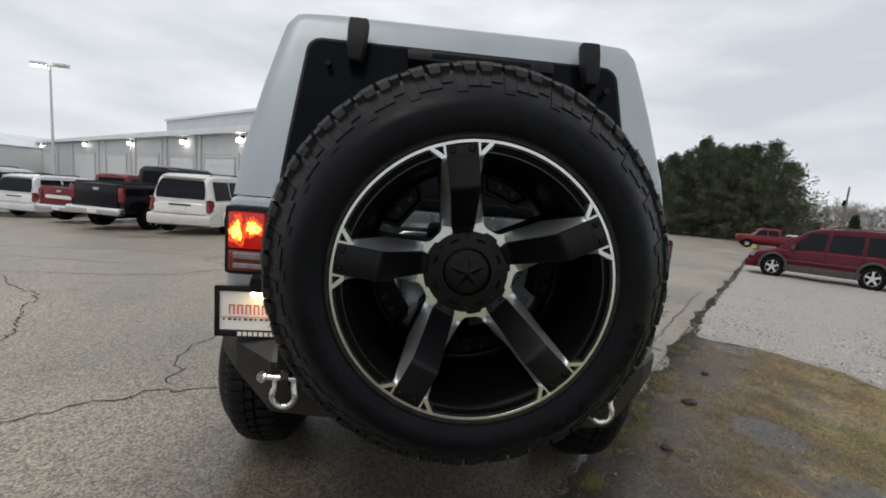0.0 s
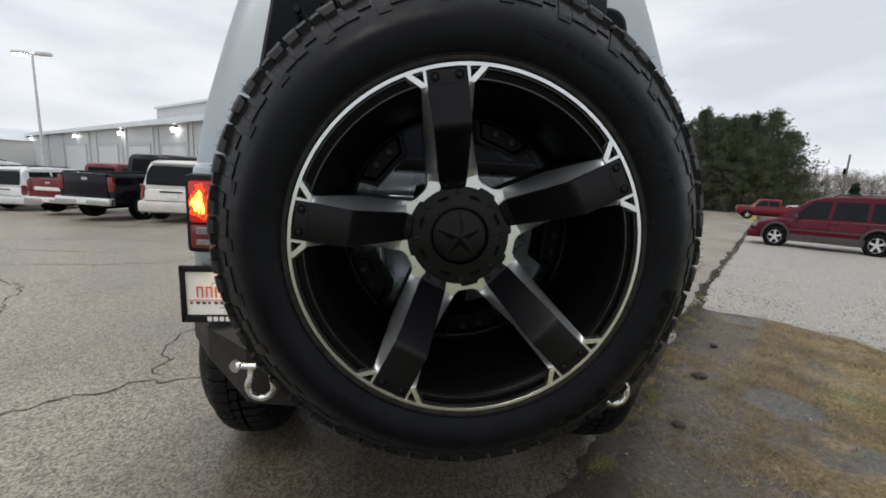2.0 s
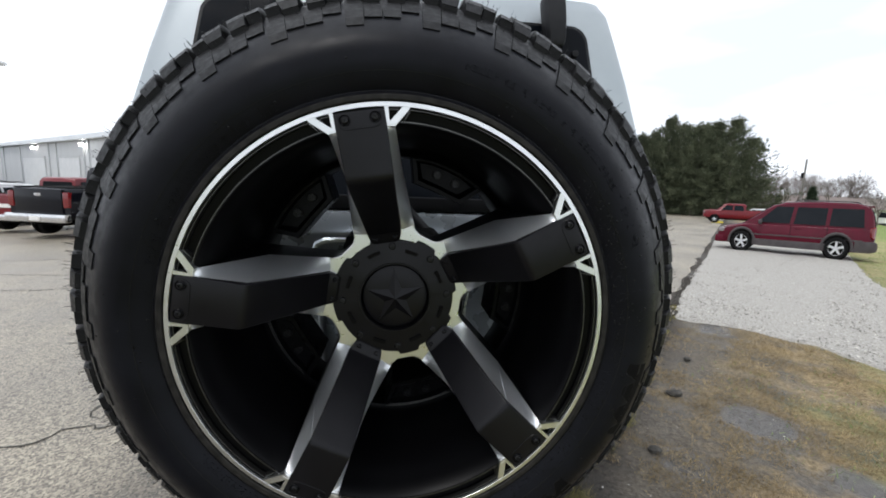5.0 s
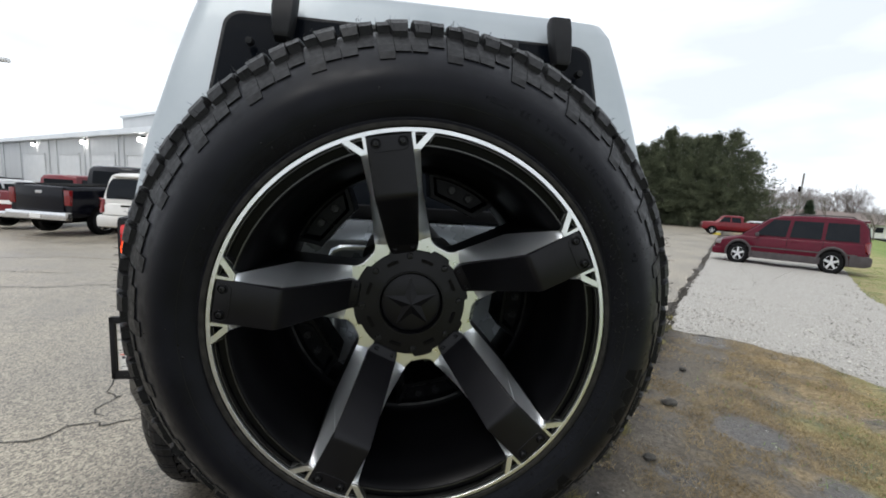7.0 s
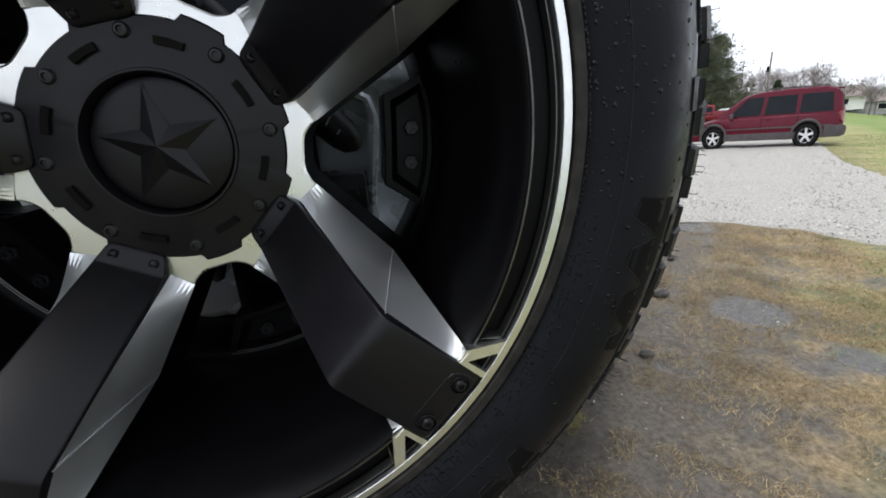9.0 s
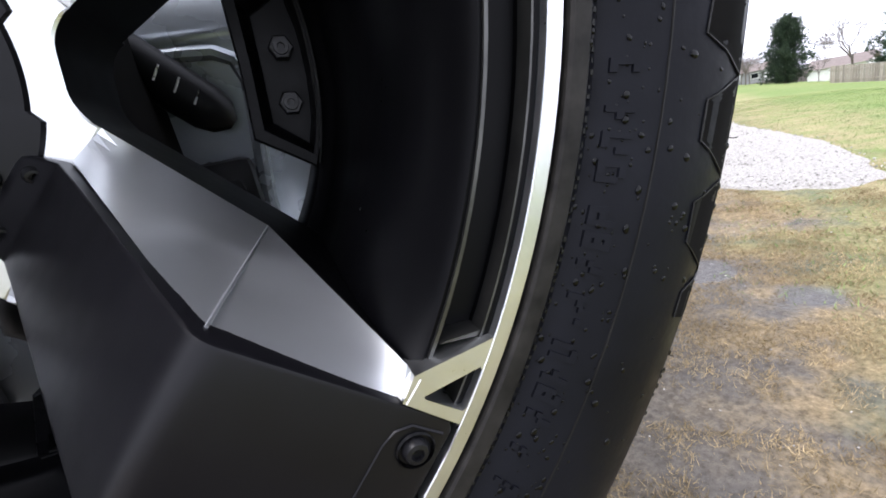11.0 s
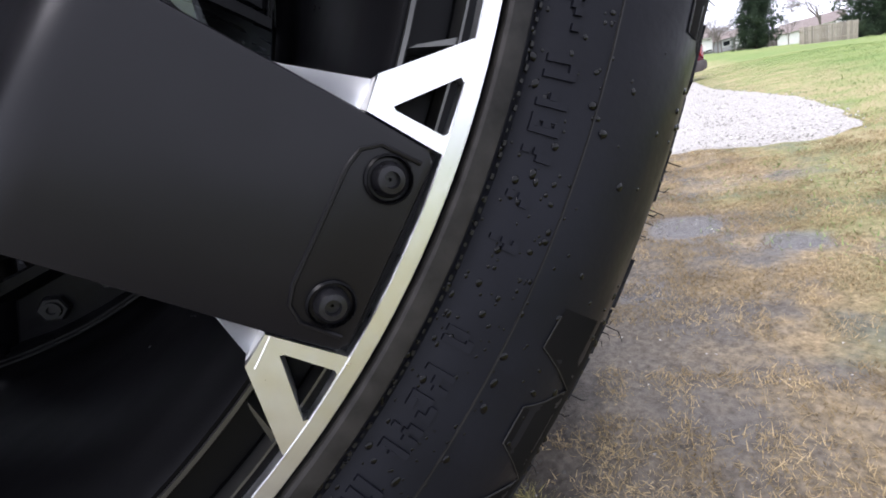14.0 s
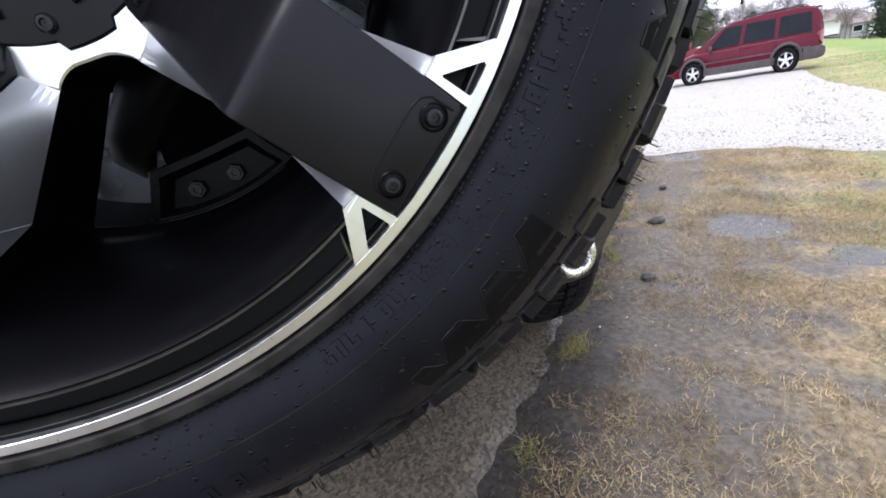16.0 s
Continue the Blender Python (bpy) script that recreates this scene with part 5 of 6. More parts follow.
# the whole body stands a little further from the spare wheel, over its wheels
EYE0 = Vector((-0.124, -0.847, 1.397))
K = Matrix.Translation(EYE0) @ Matrix.Scale(1.13, 4) @ Matrix.Translation(-EYE0)
for ob in offroader.children:
    if ob.name.split(".")[0] not in ("road_wheel", "axle", "underbody", "wheel_carrier", "tailgate"):
        ob.matrix_basis = K @ ob.matrix_basis

# ---- cars ----


def car_wheel(parent, x, y, r, w, alloy, out):
    """Tyre and five-spoke rim; out: the side that shows."""
    wheel = part("wheel", revolve([(r * 0.62, 0), (r * 0.68, -w * 0.06), (r * 0.92, -w * 0.02), (r, w * 0.2), (r, w * 0.8), (r * 0.92, w), (r * 0.6, w)], 36), TREAD, parent, "black road tyre", smooth=True)
    wheel.matrix_basis = Matrix.Translation((x, y, r)) @ pose(0, 0, 0, 0, 0, 90 if out > 0 else -90)
    bm = revolve([(r * 0.66, -0.002), (r * 0.62, 0.006), (r * 0.58, 0.05), (r * 0.2, 0.07), (0.001, 0.07)], 36)
    part("rim_dish", bm, PLASTIC, wheel, smooth=True)
    sp_ = bmesh.new()
    for k in range(5):
        add_box(sp_, r * 0.08, r * 0.64, 0.004, 0.03, -r * 0.10, r * 0.10, 0.004, spin_y(72 * k + 18))
    c = revolve([(0.001, -0.004), (r * 0.16, -0.002), (r * 0.18, 0.02)], 18)
    part("rim", join(sp_, c, revolve([(r * 0.61, 0.004), (r * 0.62, -0.004), (r * 0.67, -0.004), (r * 0.68, 0.006)], 36)), alloy, wheel, "bright five-spoke rim", smooth=True)


def body_loft(stations, bevel=0.0):
    """stations along the car: y, half width low, half width high, bottom, waist, top."""
    rings = []
    for y, wl, wh, z0, zw, z1 in stations:
        pts = [(-wl * 0.94, z0), (-wl, z0 + 0.08), (-wl * 1.0, (z0 + zw) / 2), (-wl * 0.985, zw), (-wh, z1 - 0.05), (-wh + 0.07, z1), (0, z1 + 0.012),
               (wh - 0.07, z1), (wh, z1 - 0.05), (wl * 0.985, zw), (wl, (z0 + zw) / 2), (wl, z0 + 0.08), (wl * 0.94, z0)]
        rings.append([(x, y, z) for x, z in pts])
    return loft(rings)


def side_glass(parent, y0, y1, y2, y3, zb, zt, wb, wt, name="side_window"):
    """Panes on both sides between the waist and the roof."""
    for sgn in (-1, 1):
        part(name, prism([(y0, zb), (y1, zb), (y2, zt), (y3, zt)], lambda u, v, d: Vector((sgn * (wb + (wt - wb) * (v - zb) / (zt - zb) + d), u, v)), -0.02, 0.010), CARGLASS, parent, "dark side window")


def minivan(paint, m, label, s=1.0, clad=None, group=""):
    """A minivan, its tail at y = 0 and its nose at y = 4.8."""
    van = thing("minivan", label, "minivan", m, group)
    lower = [(-0.03, 0.70, 0.68, 0.40, 0.86, 0.91), (0.02, 0.80, 0.78, 0.36, 0.88, 0.94), (0.14, 0.88, 0.86, 0.28, 0.92, 0.99), (0.9, 0.91, 0.89, 0.24, 0.95, 1.01), (3.3, 0.91, 0.89, 0.24, 0.93, 0.99),
             (3.9, 0.90, 0.86, 0.25, 0.90, 0.965), (4.5, 0.84, 0.76, 0.27, 0.78, 0.84), (4.74, 0.74, 0.66, 0.32, 0.66, 0.72), (4.82, 0.64, 0.58, 0.38, 0.56, 0.62)]
    body = part("body", body_loft(lower), paint, van, smooth=True)
    cab = [(0.00, 0.76, 0.66, 0.85, 0.95, 1.10), (0.07, 0.83, 0.68, 0.85, 0.96, 1.40), (0.17, 0.85, 0.67, 0.85, 0.96, 1.60), (0.30, 0.86, 0.69, 0.85, 0.96, 1.69), (0.55, 0.86, 0.70, 0.85, 0.96, 1.735), (1.6, 0.86, 0.70, 0.85, 0.96, 1.75), (2.6, 0.86, 0.69, 0.85, 0.96, 1.71),
           (3.0, 0.86, 0.68, 0.85, 0.95, 1.60), (3.9, 0.84, 0.76, 0.85, 0.93, 0.99)]
    part("cabin", body_loft(cab), paint, van, smooth=True)
    for y0, y1, y2, y3 in ((0.30, 1.25, 1.22, 0.36), (1.36, 2.30, 2.22, 1.34), (2.42, 3.45, 2.86, 2.34)):
        side_glass(van, y0, y1, y2, y3, 1.03, 1.57, 0.853, 0.733)
    part("rear_window", loft([[(-w, y_, z_), (w, y_, z_), (w, y_ + 0.06, z_), (-w, y_ + 0.06, z_)] for w, y_, z_ in ((0.66, -0.016, 1.05), (0.67, 0.010, 1.20), (0.65, 0.050, 1.38), (0.61, 0.100, 1.50), (0.57, 0.140, 1.58))]), CARGLASS, van, "dark rear window", smooth=True)
    part("spoiler", box(-0.56, 0.56, 0.08, 0.30, 1.625, 1.675, 0.02), paint, van, smooth=True)
    part("gate_line", box(-0.70, 0.70, -0.040, 0.06, 0.612, 0.624), UNDER, van)
    part("windscreen", prism([(-0.72, 0.99), (0.72, 0.99), (0.58, 1.60), (-0.58, 1.60)], lambda u, v, d: Vector((u, 3.94 - (v - 0.95) * 1.44 + d, v)), -0.03, 0.03), CARGLASS, van, "dark windscreen")
    part("rear_bumper", loft([[(x_, y_ + 0.30, z_) if abs(x_) > 0.9 else (x_, y_, z_) for y_, z_ in ((0.06, 0.27), (-0.09, 0.32), (-0.12, 0.44), (-0.10, 0.57), (-0.02, 0.61), (0.20, 0.61), (0.20, 0.27))] for x_ in (-0.925, -0.86, -0.62, 0.0, 0.62, 0.86, 0.925)]), clad or paint, van, smooth=True)
    part("rear_wiper", tube([(0.05, -0.035, 1.05), (-0.42, -0.020, 1.12)], 0.010, 5), UNDER, van)
    part("front_bumper", box(-0.82, 0.82, 4.45, 4.88, 0.26, 0.52, 0.06), paint, van, smooth=True)
    for sgn in (-1, 1):
        part("tail_light", prism([(0.00, 0.70), (0.10, 0.66), (0.20, 0.74), (0.26, 0.90), (0.24, 1.00), (0.12, 1.06), (0.00, 1.03)], lambda u, v, d: Vector((sgn * (0.70 + 0.98 * u - 0.9 * max(0.0, u - 0.16) + d * 0.8), 0.00 - d + 0.9 * max(0.0, u - 0.10), v)), -0.02, 0.035, 0.006), RED_DARK, van, "red tail light", smooth=True)
        part("rub_strip", box(sgn * 0.915 - 0.008, sgn * 0.915 + 0.008, 0.30, 4.2, 0.60, 0.64, 0.004), clad or paint, van)
        part("headlight", box(sgn * 0.66 - 0.14, sgn * 0.66 + 0.14, 4.52, 4.77, 0.62, 0.77, 0.04), CLEAR_LENS, van, "clear headlight", smooth=True)
        part("door_mirror", box(sgn * 0.99 - 0.08, sgn * 0.99 + 0.08, 3.28, 3.40, 0.98, 1.12, 0.03), clad or paint, van, smooth=True)
        part("roof_rail", tube([(sgn * 0.60, 0.45, 1.72), (sgn * 0.60, 0.55, 1.78), (sgn * 0.60, 2.2, 1.79), (sgn * 0.60, 2.35, 1.74)], 0.018, 6), clad or PLASTIC, van)
        if clad:
            part("cladding", box(sgn * 0.90 - 0.03, sgn * 0.90 + 0.03, 1.20, 3.55, 0.25, 0.47, 0.02), clad, van, "grey lower cladding", smooth=True)
        for y in (0.98, 3.92):
            yaw = 90 if sgn > 0 else -90
            well = part("wheel_well", revolve([(0.400, 0.10), (0.400, -0.006), (0.390, -0.008), (0.001, -0.008)], 32), UNDER, van, "dark wheel well", smooth=True)
            well.matrix_basis = Matrix.Translation((sgn * 0.915, y, 0.37)) @ pose(0, 0, 0, 0, 0, yaw)
            arc = [Vector((0.435 * math.cos(radians(q)), -0.016, 0.435 * math.sin(radians(q)))) for q in range(-12, 193, 12)]
            ar = part("wheel_arch", tube(arc, 0.042, 8), clad or paint, van, "flared wheel arch", smooth=True)
            ar.matrix_basis = Matrix.Translation((sgn * 0.905, y, 0.37)) @ pose(0, 0, 0, 0, 0, yaw)
            car_wheel(van, sgn * 0.955, y, 0.345, 0.21, WHEEL_ALLOY, sgn)
            part("door_line", box(sgn * 0.912 - 0.004, sgn * 0.912 + 0.004, 1.28 if y < 2 else 2.36, 1.295 if y < 2 else 2.375, 0.45, 1.0), UNDER, van)
        part("door_handle", box(sgn * 0.905 - 0.02, sgn * 0.905 + 0.02, 2.05, 2.22, 0.86, 0.90, 0.01), paint, van)
    part("licence_plate", box(-0.17, 0.17, -0.055, 0.0, 0.69, 0.83, 0.004), PLATE_WHITE, van, "white plate")
    part("plate_recess", box(-0.30, 0.30, -0.050, 0.03, 0.85, 0.89, 0.006), PLASTIC, van)
    return van


def pickup(paint, m, label, group="", plain=False):
    """A crew-cab pickup, its tail at y = 0."""
    t = thing("pickup_truck", label, "pickup truck", m, group)
    bed = [(0.03, 0.94, 0.90, 0.62, 1.28, 1.43), (0.10, 0.97, 0.93, 0.56, 1.32, 1.47), (2.4, 0.97, 0.93, 0.54, 1.32, 1.47)]
    part("bed", body_loft(bed), paint, t, smooth=True)
    part("bed_cover", box(-0.86, 0.86, 0.10, 2.35, 1.475, 1.492, 0.005), UNDER, t, "black bed cover")
    cab = [(2.38, 0.96, 0.80, 0.54, 1.36, 2.02), (2.44, 0.96, 0.77, 0.54, 1.36, 2.10), (2.6, 0.96, 0.75, 0.54, 1.36, 2.14), (4.0, 0.96, 0.75, 0.54, 1.36, 2.13), (4.35, 0.96, 0.72, 0.54, 1.36, 2.00), (5.0, 0.95, 0.85, 0.54, 1.30, 1.40),
           (6.0, 0.92, 0.84, 0.56, 1.24, 1.33), (6.15, 0.86, 0.78, 0.60, 1.10, 1.20)]
    part("cab", body_loft(cab), paint, t, smooth=True)
    for y0, y1, y2, y3 in ((2.55, 3.45, 3.45, 2.65), (3.55, 4.6, 4.15, 3.55)):
        side_glass(t, y0, y1, y2, y3, 1.42, 1.96, 0.945, 0.80)
    part("rear_window", prism([(-0.70, 1.52), (0.70, 1.52), (0.64, 1.95), (-0.64, 1.95)], lambda u, v, d: Vector((u, 2.37 + d, v)), -0.012, 0.02), CARGLASS, t, "dark rear window")
    part("windscreen", prism([(-0.78, 1.42), (0.78, 1.42), (0.62, 1.94), (-0.62, 1.94)], lambda u, v, d: Vector((u, 5.02 - (v - 1.40) * 1.12 + d, v)), -0.03, 0.03), CARGLASS, t, "dark windscreen")
    gate_ = part("tailgate", box(-0.74, 0.74, -0.012, 0.06, 0.72, 1.44, 0.02), paint, t, smooth=True)
    part("gate_handle", box(-0.10, 0.10, -0.022, 0.0, 1.24, 1.32, 0.01), CHROME, gate_, "bright handle")
    if plain:
        part("gate_band", box(-0.62, 0.62, -0.020, 0.0, 0.98, 1.12, 0.006), PLATE_WHITE, gate_, "pale lettering band")
    part("rear_bumper", box(-0.95, 0.95, -0.16, 0.06, 0.50, 0.74, 0.05), CHROME, t, "chrome step bumper", smooth=True)
    part("licence_plate", box(-0.16, 0.16, -0.175, -0.14, 0.55, 0.66, 0.003), PLATE_WHITE, t, "white plate")
    part("chassis", box(-0.55, 0.55, 0.2, 5.8, 0.38, 0.62, 0.04), UNDER, t, "dark chassis")
    for sgn in (-1, 1):
        part("tail_light", box(sgn * 0.86 - 0.09, sgn * 0.86 + 0.09, -0.012, 0.16, 0.92, 1.36, 0.02), RED_DARK, t, "red tail light", smooth=True)
        part("headlight", box(sgn * 0.72 - 0.14, sgn * 0.72 + 0.14, 5.95, 6.19, 0.98, 1.18, 0.03), CLEAR_LENS, t, "clear headlight", smooth=True)
        part("door_mirror", box(sgn * 1.10 - 0.12, sgn * 1.10 + 0.12, 4.4, 4.5, 1.42, 1.66, 0.03), PLASTIC, t, smooth=True)
        for y in (1.02, 5.15):
            well = part("wheel_well", revolve([(0.47, 0.10), (0.47, -0.006), (0.46, -0.008), (0.001, -0.008)], 32), UNDER, t, "dark wheel well", smooth=True)
            well.matrix_basis = Matrix.Translation((sgn * 0.975, y, 0.46)) @ pose(0, 0, 0, 0, 0, 90 if sgn > 0 else -90)
            car_wheel(t, sgn * 1.02, y, 0.40, 0.27, CHROME, sgn)
    return t


def stand(x, y, yaw, s=1.0):
    return Matrix.Translation((x, y, H(x, y) + 0.012)) @ pose(0, 0, 0, 0, 0, yaw) @ Matrix.Scale(s, 4)


# maroon van on the gravel: its rear axle and front axle give place and heading
VR, VF = Vector((11.88, 9.35)), Vector((10.52, 10.85))
vd = (VF - VR).normalized()
vs_ = (VF - VR).length / 2.94
v0 = VR - vd * 0.98 * vs_
rise = math.degrees(math.atan2(H(VF.x, VF.y) - H(VR.x, VR.y), (VF - VR).length))
VZ = H(VR.x, VR.y) - 0.98 * vs_ * math.tan(radians(rise)) + 0.012
minivan(MAROON, Matrix.Translation((v0.x, v0.y, VZ)) @ pose(0, 0, 0, rise, 0, math.degrees(math.atan2(-vd.x, vd.y))) @ Matrix.Scale(vs_, 4) @ Matrix.Diagonal((1.0, 1.0, 1.22, 1.0)), "dark red minivan with grey cladding parked on the gravel", clad=GREY_CLAD)
ROW = "cars parked in the lot"
minivan(CHAMPAGNE, stand(-6.60, 11.0, 0, 0.96), "silver-white minivan parked in a row on the asphalt", group=ROW)
pickup(NAVY, stand(-9.15, 11.5, -12, 0.91), "black-blue pickup truck with a chrome bumper, parked", group=ROW)
pickup(RED_PAINT, stand(-11.60, 13.3, -10, 0.79), "red pickup truck with a pale tailgate band, parked", group=ROW, plain=True)
minivan(WHITE_PAINT, stand(-14.4, 14.9, -4, 0.88), "white minivan parked in a row on the asphalt", group=ROW)
minivan(WHITE_PAINT, stand(-16.6, 14.4, -6, 0.98), "white minivan parked in a row on the asphalt", group=ROW)

# ---- buildings and distance ----
WA, WB = Vector((-2.4, 25.5)), Vector((-151.0, 159.3))
wdir = (WB - WA).normalized()
wnorm = Vector((wdir.y, -wdir.x))
if wnorm.dot(Vector((0, -1))) < 0:
    wnorm = -wnorm
WYAW = math.degrees(math.atan2(wdir.y, wdir.x))
BASE = -1.3
shop = thing("workshop_building", "long grey metal workshop with overhead doors and lit wall lamps", "building",
             Matrix.Translation((WA.x, WA.y, BASE)) @ pose(0, 0, 0, 0, 0, WYAW))
LEN = (WB - WA).length
BACK = -1 if (Matrix.Rotation(radians(WYAW), 2) @ Vector((0, 1))).dot(wnorm) > 0 else 1


def wbox(x0, x1, d0, d1, z0, z1, bevel=0.0):
    """A box along the wall: d is the way behind its face."""
    a, b = sorted((BACK * d0, BACK * d1))
    return box(x0, x1, a, b, z0, z1, bevel)


part("wall", wbox(0, LEN, 0, 30, 0, 6.5), METAL_WALL, shop, "grey metal siding")
part("roof", loft([[(x, BACK * -0.7, 6.45), (x, BACK * -0.7, 7.0), (x, BACK * 3.0, 7.5), (x, BACK * 30, 7.9), (x, BACK * 30, 6.45)] for x in (-0.4, LEN + 0.4)]), ROOFMETAL, shop, "pale metal roof edge")
part("upper_storey", wbox(9, 43, 2.2, 16, 7.2, 8.9), METAL_WALL, shop, "raised grey roof section")
part("upper_roof", wbox(8.8, 43.2, 2.0, 16.2, 8.9, 9.15), ROOFMETAL, shop)
# each bay: its two ends along the wall, and the door's two ends
for b0, b1, d0, d1 in ((8.0, 17.4, 9.4, 15.6), (18.8, 26.8, 19.6, 25.7), (28.0, 36.0, 28.6, 35.0), (37.6, 47.0, 38.8, 46.4), (49.0, 60.8, 51.0, 60.0), (64.8, 82.0, 67.2, 80.6), (95.0, 122.0, 98.0, 112.0), (132, 160, 136, 150)):
    for x in (b0, b1):
        part("pilaster", wbox(x - 0.16, x + 0.16, -0.16, 0, 0, 6.45), METAL_WALL, shop)
    part("bay_panel", wbox(b0 + 0.3, b1 - 0.3, -0.05, 0, 4.6, 6.3), METAL_WALL, shop)
    d = part("overhead_door", wbox(d0, d1, -0.06, 0.05, 0, 4.3), DOORMETAL, shop, "pale sectional overhead door")
    if b0 < 70:
        for k in range(1, 7):
            part("door_panel", wbox(d0 + 0.05, d1 - 0.05, -0.10, -0.05, k * 0.7 - 0.66, k * 0.7), DOORMETAL, d)
        part("door_frame", join(wbox(d0 - 0.2, d0, -0.14, 0, 0, 4.5), wbox(d1, d1 + 0.2, -0.14, 0, 0, 4.5), wbox(d0, d1, -0.14, 0, 4.3, 4.5)), METAL_WALL, d)
for x in (17.9, 30.5, 48.2, 71.7, 110.0, 165.0):
    lamp = part("wall_lamp", wbox(x - 0.22, x + 0.22, -0.3, 0, 6.05, 6.25, 0.05), PLASTIC, shop, "lit wall lamp")
    part("lamp_lens", wbox(x - 0.22, x + 0.22, -0.66, -0.22, 5.62, 6.02, 0.15), LAMP_GLOW, lamp, "glowing lens")
annex = thing("white_building", "low white building far off beyond the lot", "building", Matrix.Translation((-105, 92, -1.5)) @ pose(0, 0, 0, 0, 0, 50))
part("wall", box(-25, 25, -10, 10, 0, 5.6), HOUSE_WHITE, annex)
part("roof", loft([[(x_, -10.6, 5.5), (x_, 0, 8.2), (x_, 10.6, 5.5)] for x_ in (-25.5, 25.5)]), ROOFMETAL, annex)


def polar(az, d):
    return d * math.sin(radians(az)), d * math.cos(radians(az))


def lamp_post(az, d, h):
    x, y = polar(az, d)
    z = H(x, y)
    p = thing("street_lamp", "tall pale lot lamp, lit, with two heads", "street lamp", Matrix.Translation((x, y, z)))
    part("pole", tube([(0, 0, -0.1), (0, 0, h * 0.5), (0, 0, h)], [0.10, 0.08, 0.06], 10), POLE_METAL, p, smooth=True)
    part("base", revolve([(0.001, -0.6), (0.28, -0.6), (0.30, -0.55), (0.30, 0.2)], 14), POLE_METAL, p).matrix_basis = pose(0, 0, 0, -90, 0, 0)
    for sx in (-1, 1):
        hd = part("lamp_head", box(sx * 0.75 - 0.42, sx * 0.75 + 0.42, -0.22, 0.22, h - 0.06, h + 0.16, 0.06), POLE_METAL, p, "pale lamp head", smooth=True)
        part("lamp_arm", tube([(0, 0, h - 0.05), (sx * 0.4, 0, h)], 0.04, 8), POLE_METAL, p)
        if sx < 0:
            part("lamp_lens", box(sx * 0.75 - 0.36, sx * 0.75 + 0.36, -0.19, 0.19, h - 0.16, h - 0.055, 0.03), LAMP_GLOW, hd, "glowing lens")


lamp_post(-40.3, 40.0, 8.6)


def utility_pole(az, d, h):
    x, y = polar(az, d)
    p = thing("utility_pole", "weathered wooden utility pole", "utility pole", Matrix.Translation((x, y, H(x, y))))
    part("pole", tube([(0, 0, -0.2), (0, 0, h)], [0.15, 0.10], 10), WOOD_POLE, p, smooth=True)
    part("transformer", revolve([(0.001, -0.35), (0.12, -0.35), (0.14, -0.3), (0.14, 0.3), (0.001, 0.34)], 14), UNDER, p, "dark pole transformer", smooth=True).matrix_basis = pose(-0.3, 0, h - 2.0, -90, 0, 0)


utility_pole(47.3, 70, 7.4)

# ---- trees ----


def soup(name, verts, faces, material, parent=None, label="", kind=""):
    me = bpy.data.meshes.new(name)
    me.from_pydata(verts, [], faces)
    me.materials.append(material)
    ob = new(name, me)
    if parent:
        ob.parent = parent
    return tagged(ob, label, kind=kind)


def conifer(h, spread, seed, material, full=1.0, low=0.06, taper=0.75):
    """Trunk with whorls of drooping boughs, each hung with tufts of needles."""
    g = random.Random(seed)
    t = thing("pine_tree", "dark green pine with dense uneven boughs", "tree", group="evergreen trees")
    part("trunk", tube([(0, 0, -0.3), (g.uniform(-.1, .1), 0, h * 0.5), (0, 0, h * 0.98)], [0.035 * h * 0.5, 0.02 * h * 0.5, 0.03], 8), BARK, t, smooth=True)
    verts, faces = [], []
    z = h * low
    while z < h:
        f = (z - h * low) / (h * (1 - low))
        reach = spread * (1 - f) ** taper * min(1, 0.72 + f * 2.5) * g.uniform(0.72, 1.12)
        n = g.randint(5, 7)
        a0 = g.uniform(0, 6.28)
        for k in range(n):
            a = a0 + 6.283 * k / n + g.uniform(-0.35, 0.35)
            L = max(0.3, reach * g.uniform(0.55, 1.2))
            lift = g.uniform(0.0, 0.30) + f * 0.6
            m = int((9 + 16 * L / spread) * full)
            for j in range(m):
                q = ((j + g.random()) / m) ** 0.65
                fan = 0.10 + 0.20 * L * q * (1.15 - q)
                px = math.cos(a) * L * q + g.gauss(0, fan)
                py = math.sin(a) * L * q + g.gauss(0, fan)
                pz = z + lift * L * q * (1 - 0.35 * q) + g.gauss(0, 0.22 + 0.06 * L * (1 - q))
                size = g.uniform(0.20, 0.40)
                for _ in range(12):
                    d = Vector((math.cos(a) * 0.6 + g.gauss(0, 0.7), math.sin(a) * 0.6 + g.gauss(0, 0.7), 0.85 + g.gauss(0, 0.45))).normalized()
                    s = d.orthogonal().normalized()
                    s.rotate(Matrix.Rotation(g.uniform(0, 6.28), 3, d))
                    b = len(verts)
                    c = Vector((px, py, pz))
                    verts.extend((c - s * size * 0.05, c + s * size * 0.05, c + d * size))
                    faces.append((b, b + 1, b + 2))
        z += h * g.uniform(0.022, 0.050)
    soup("crown", [tuple(v) for v in verts], faces, material, t)
    return t


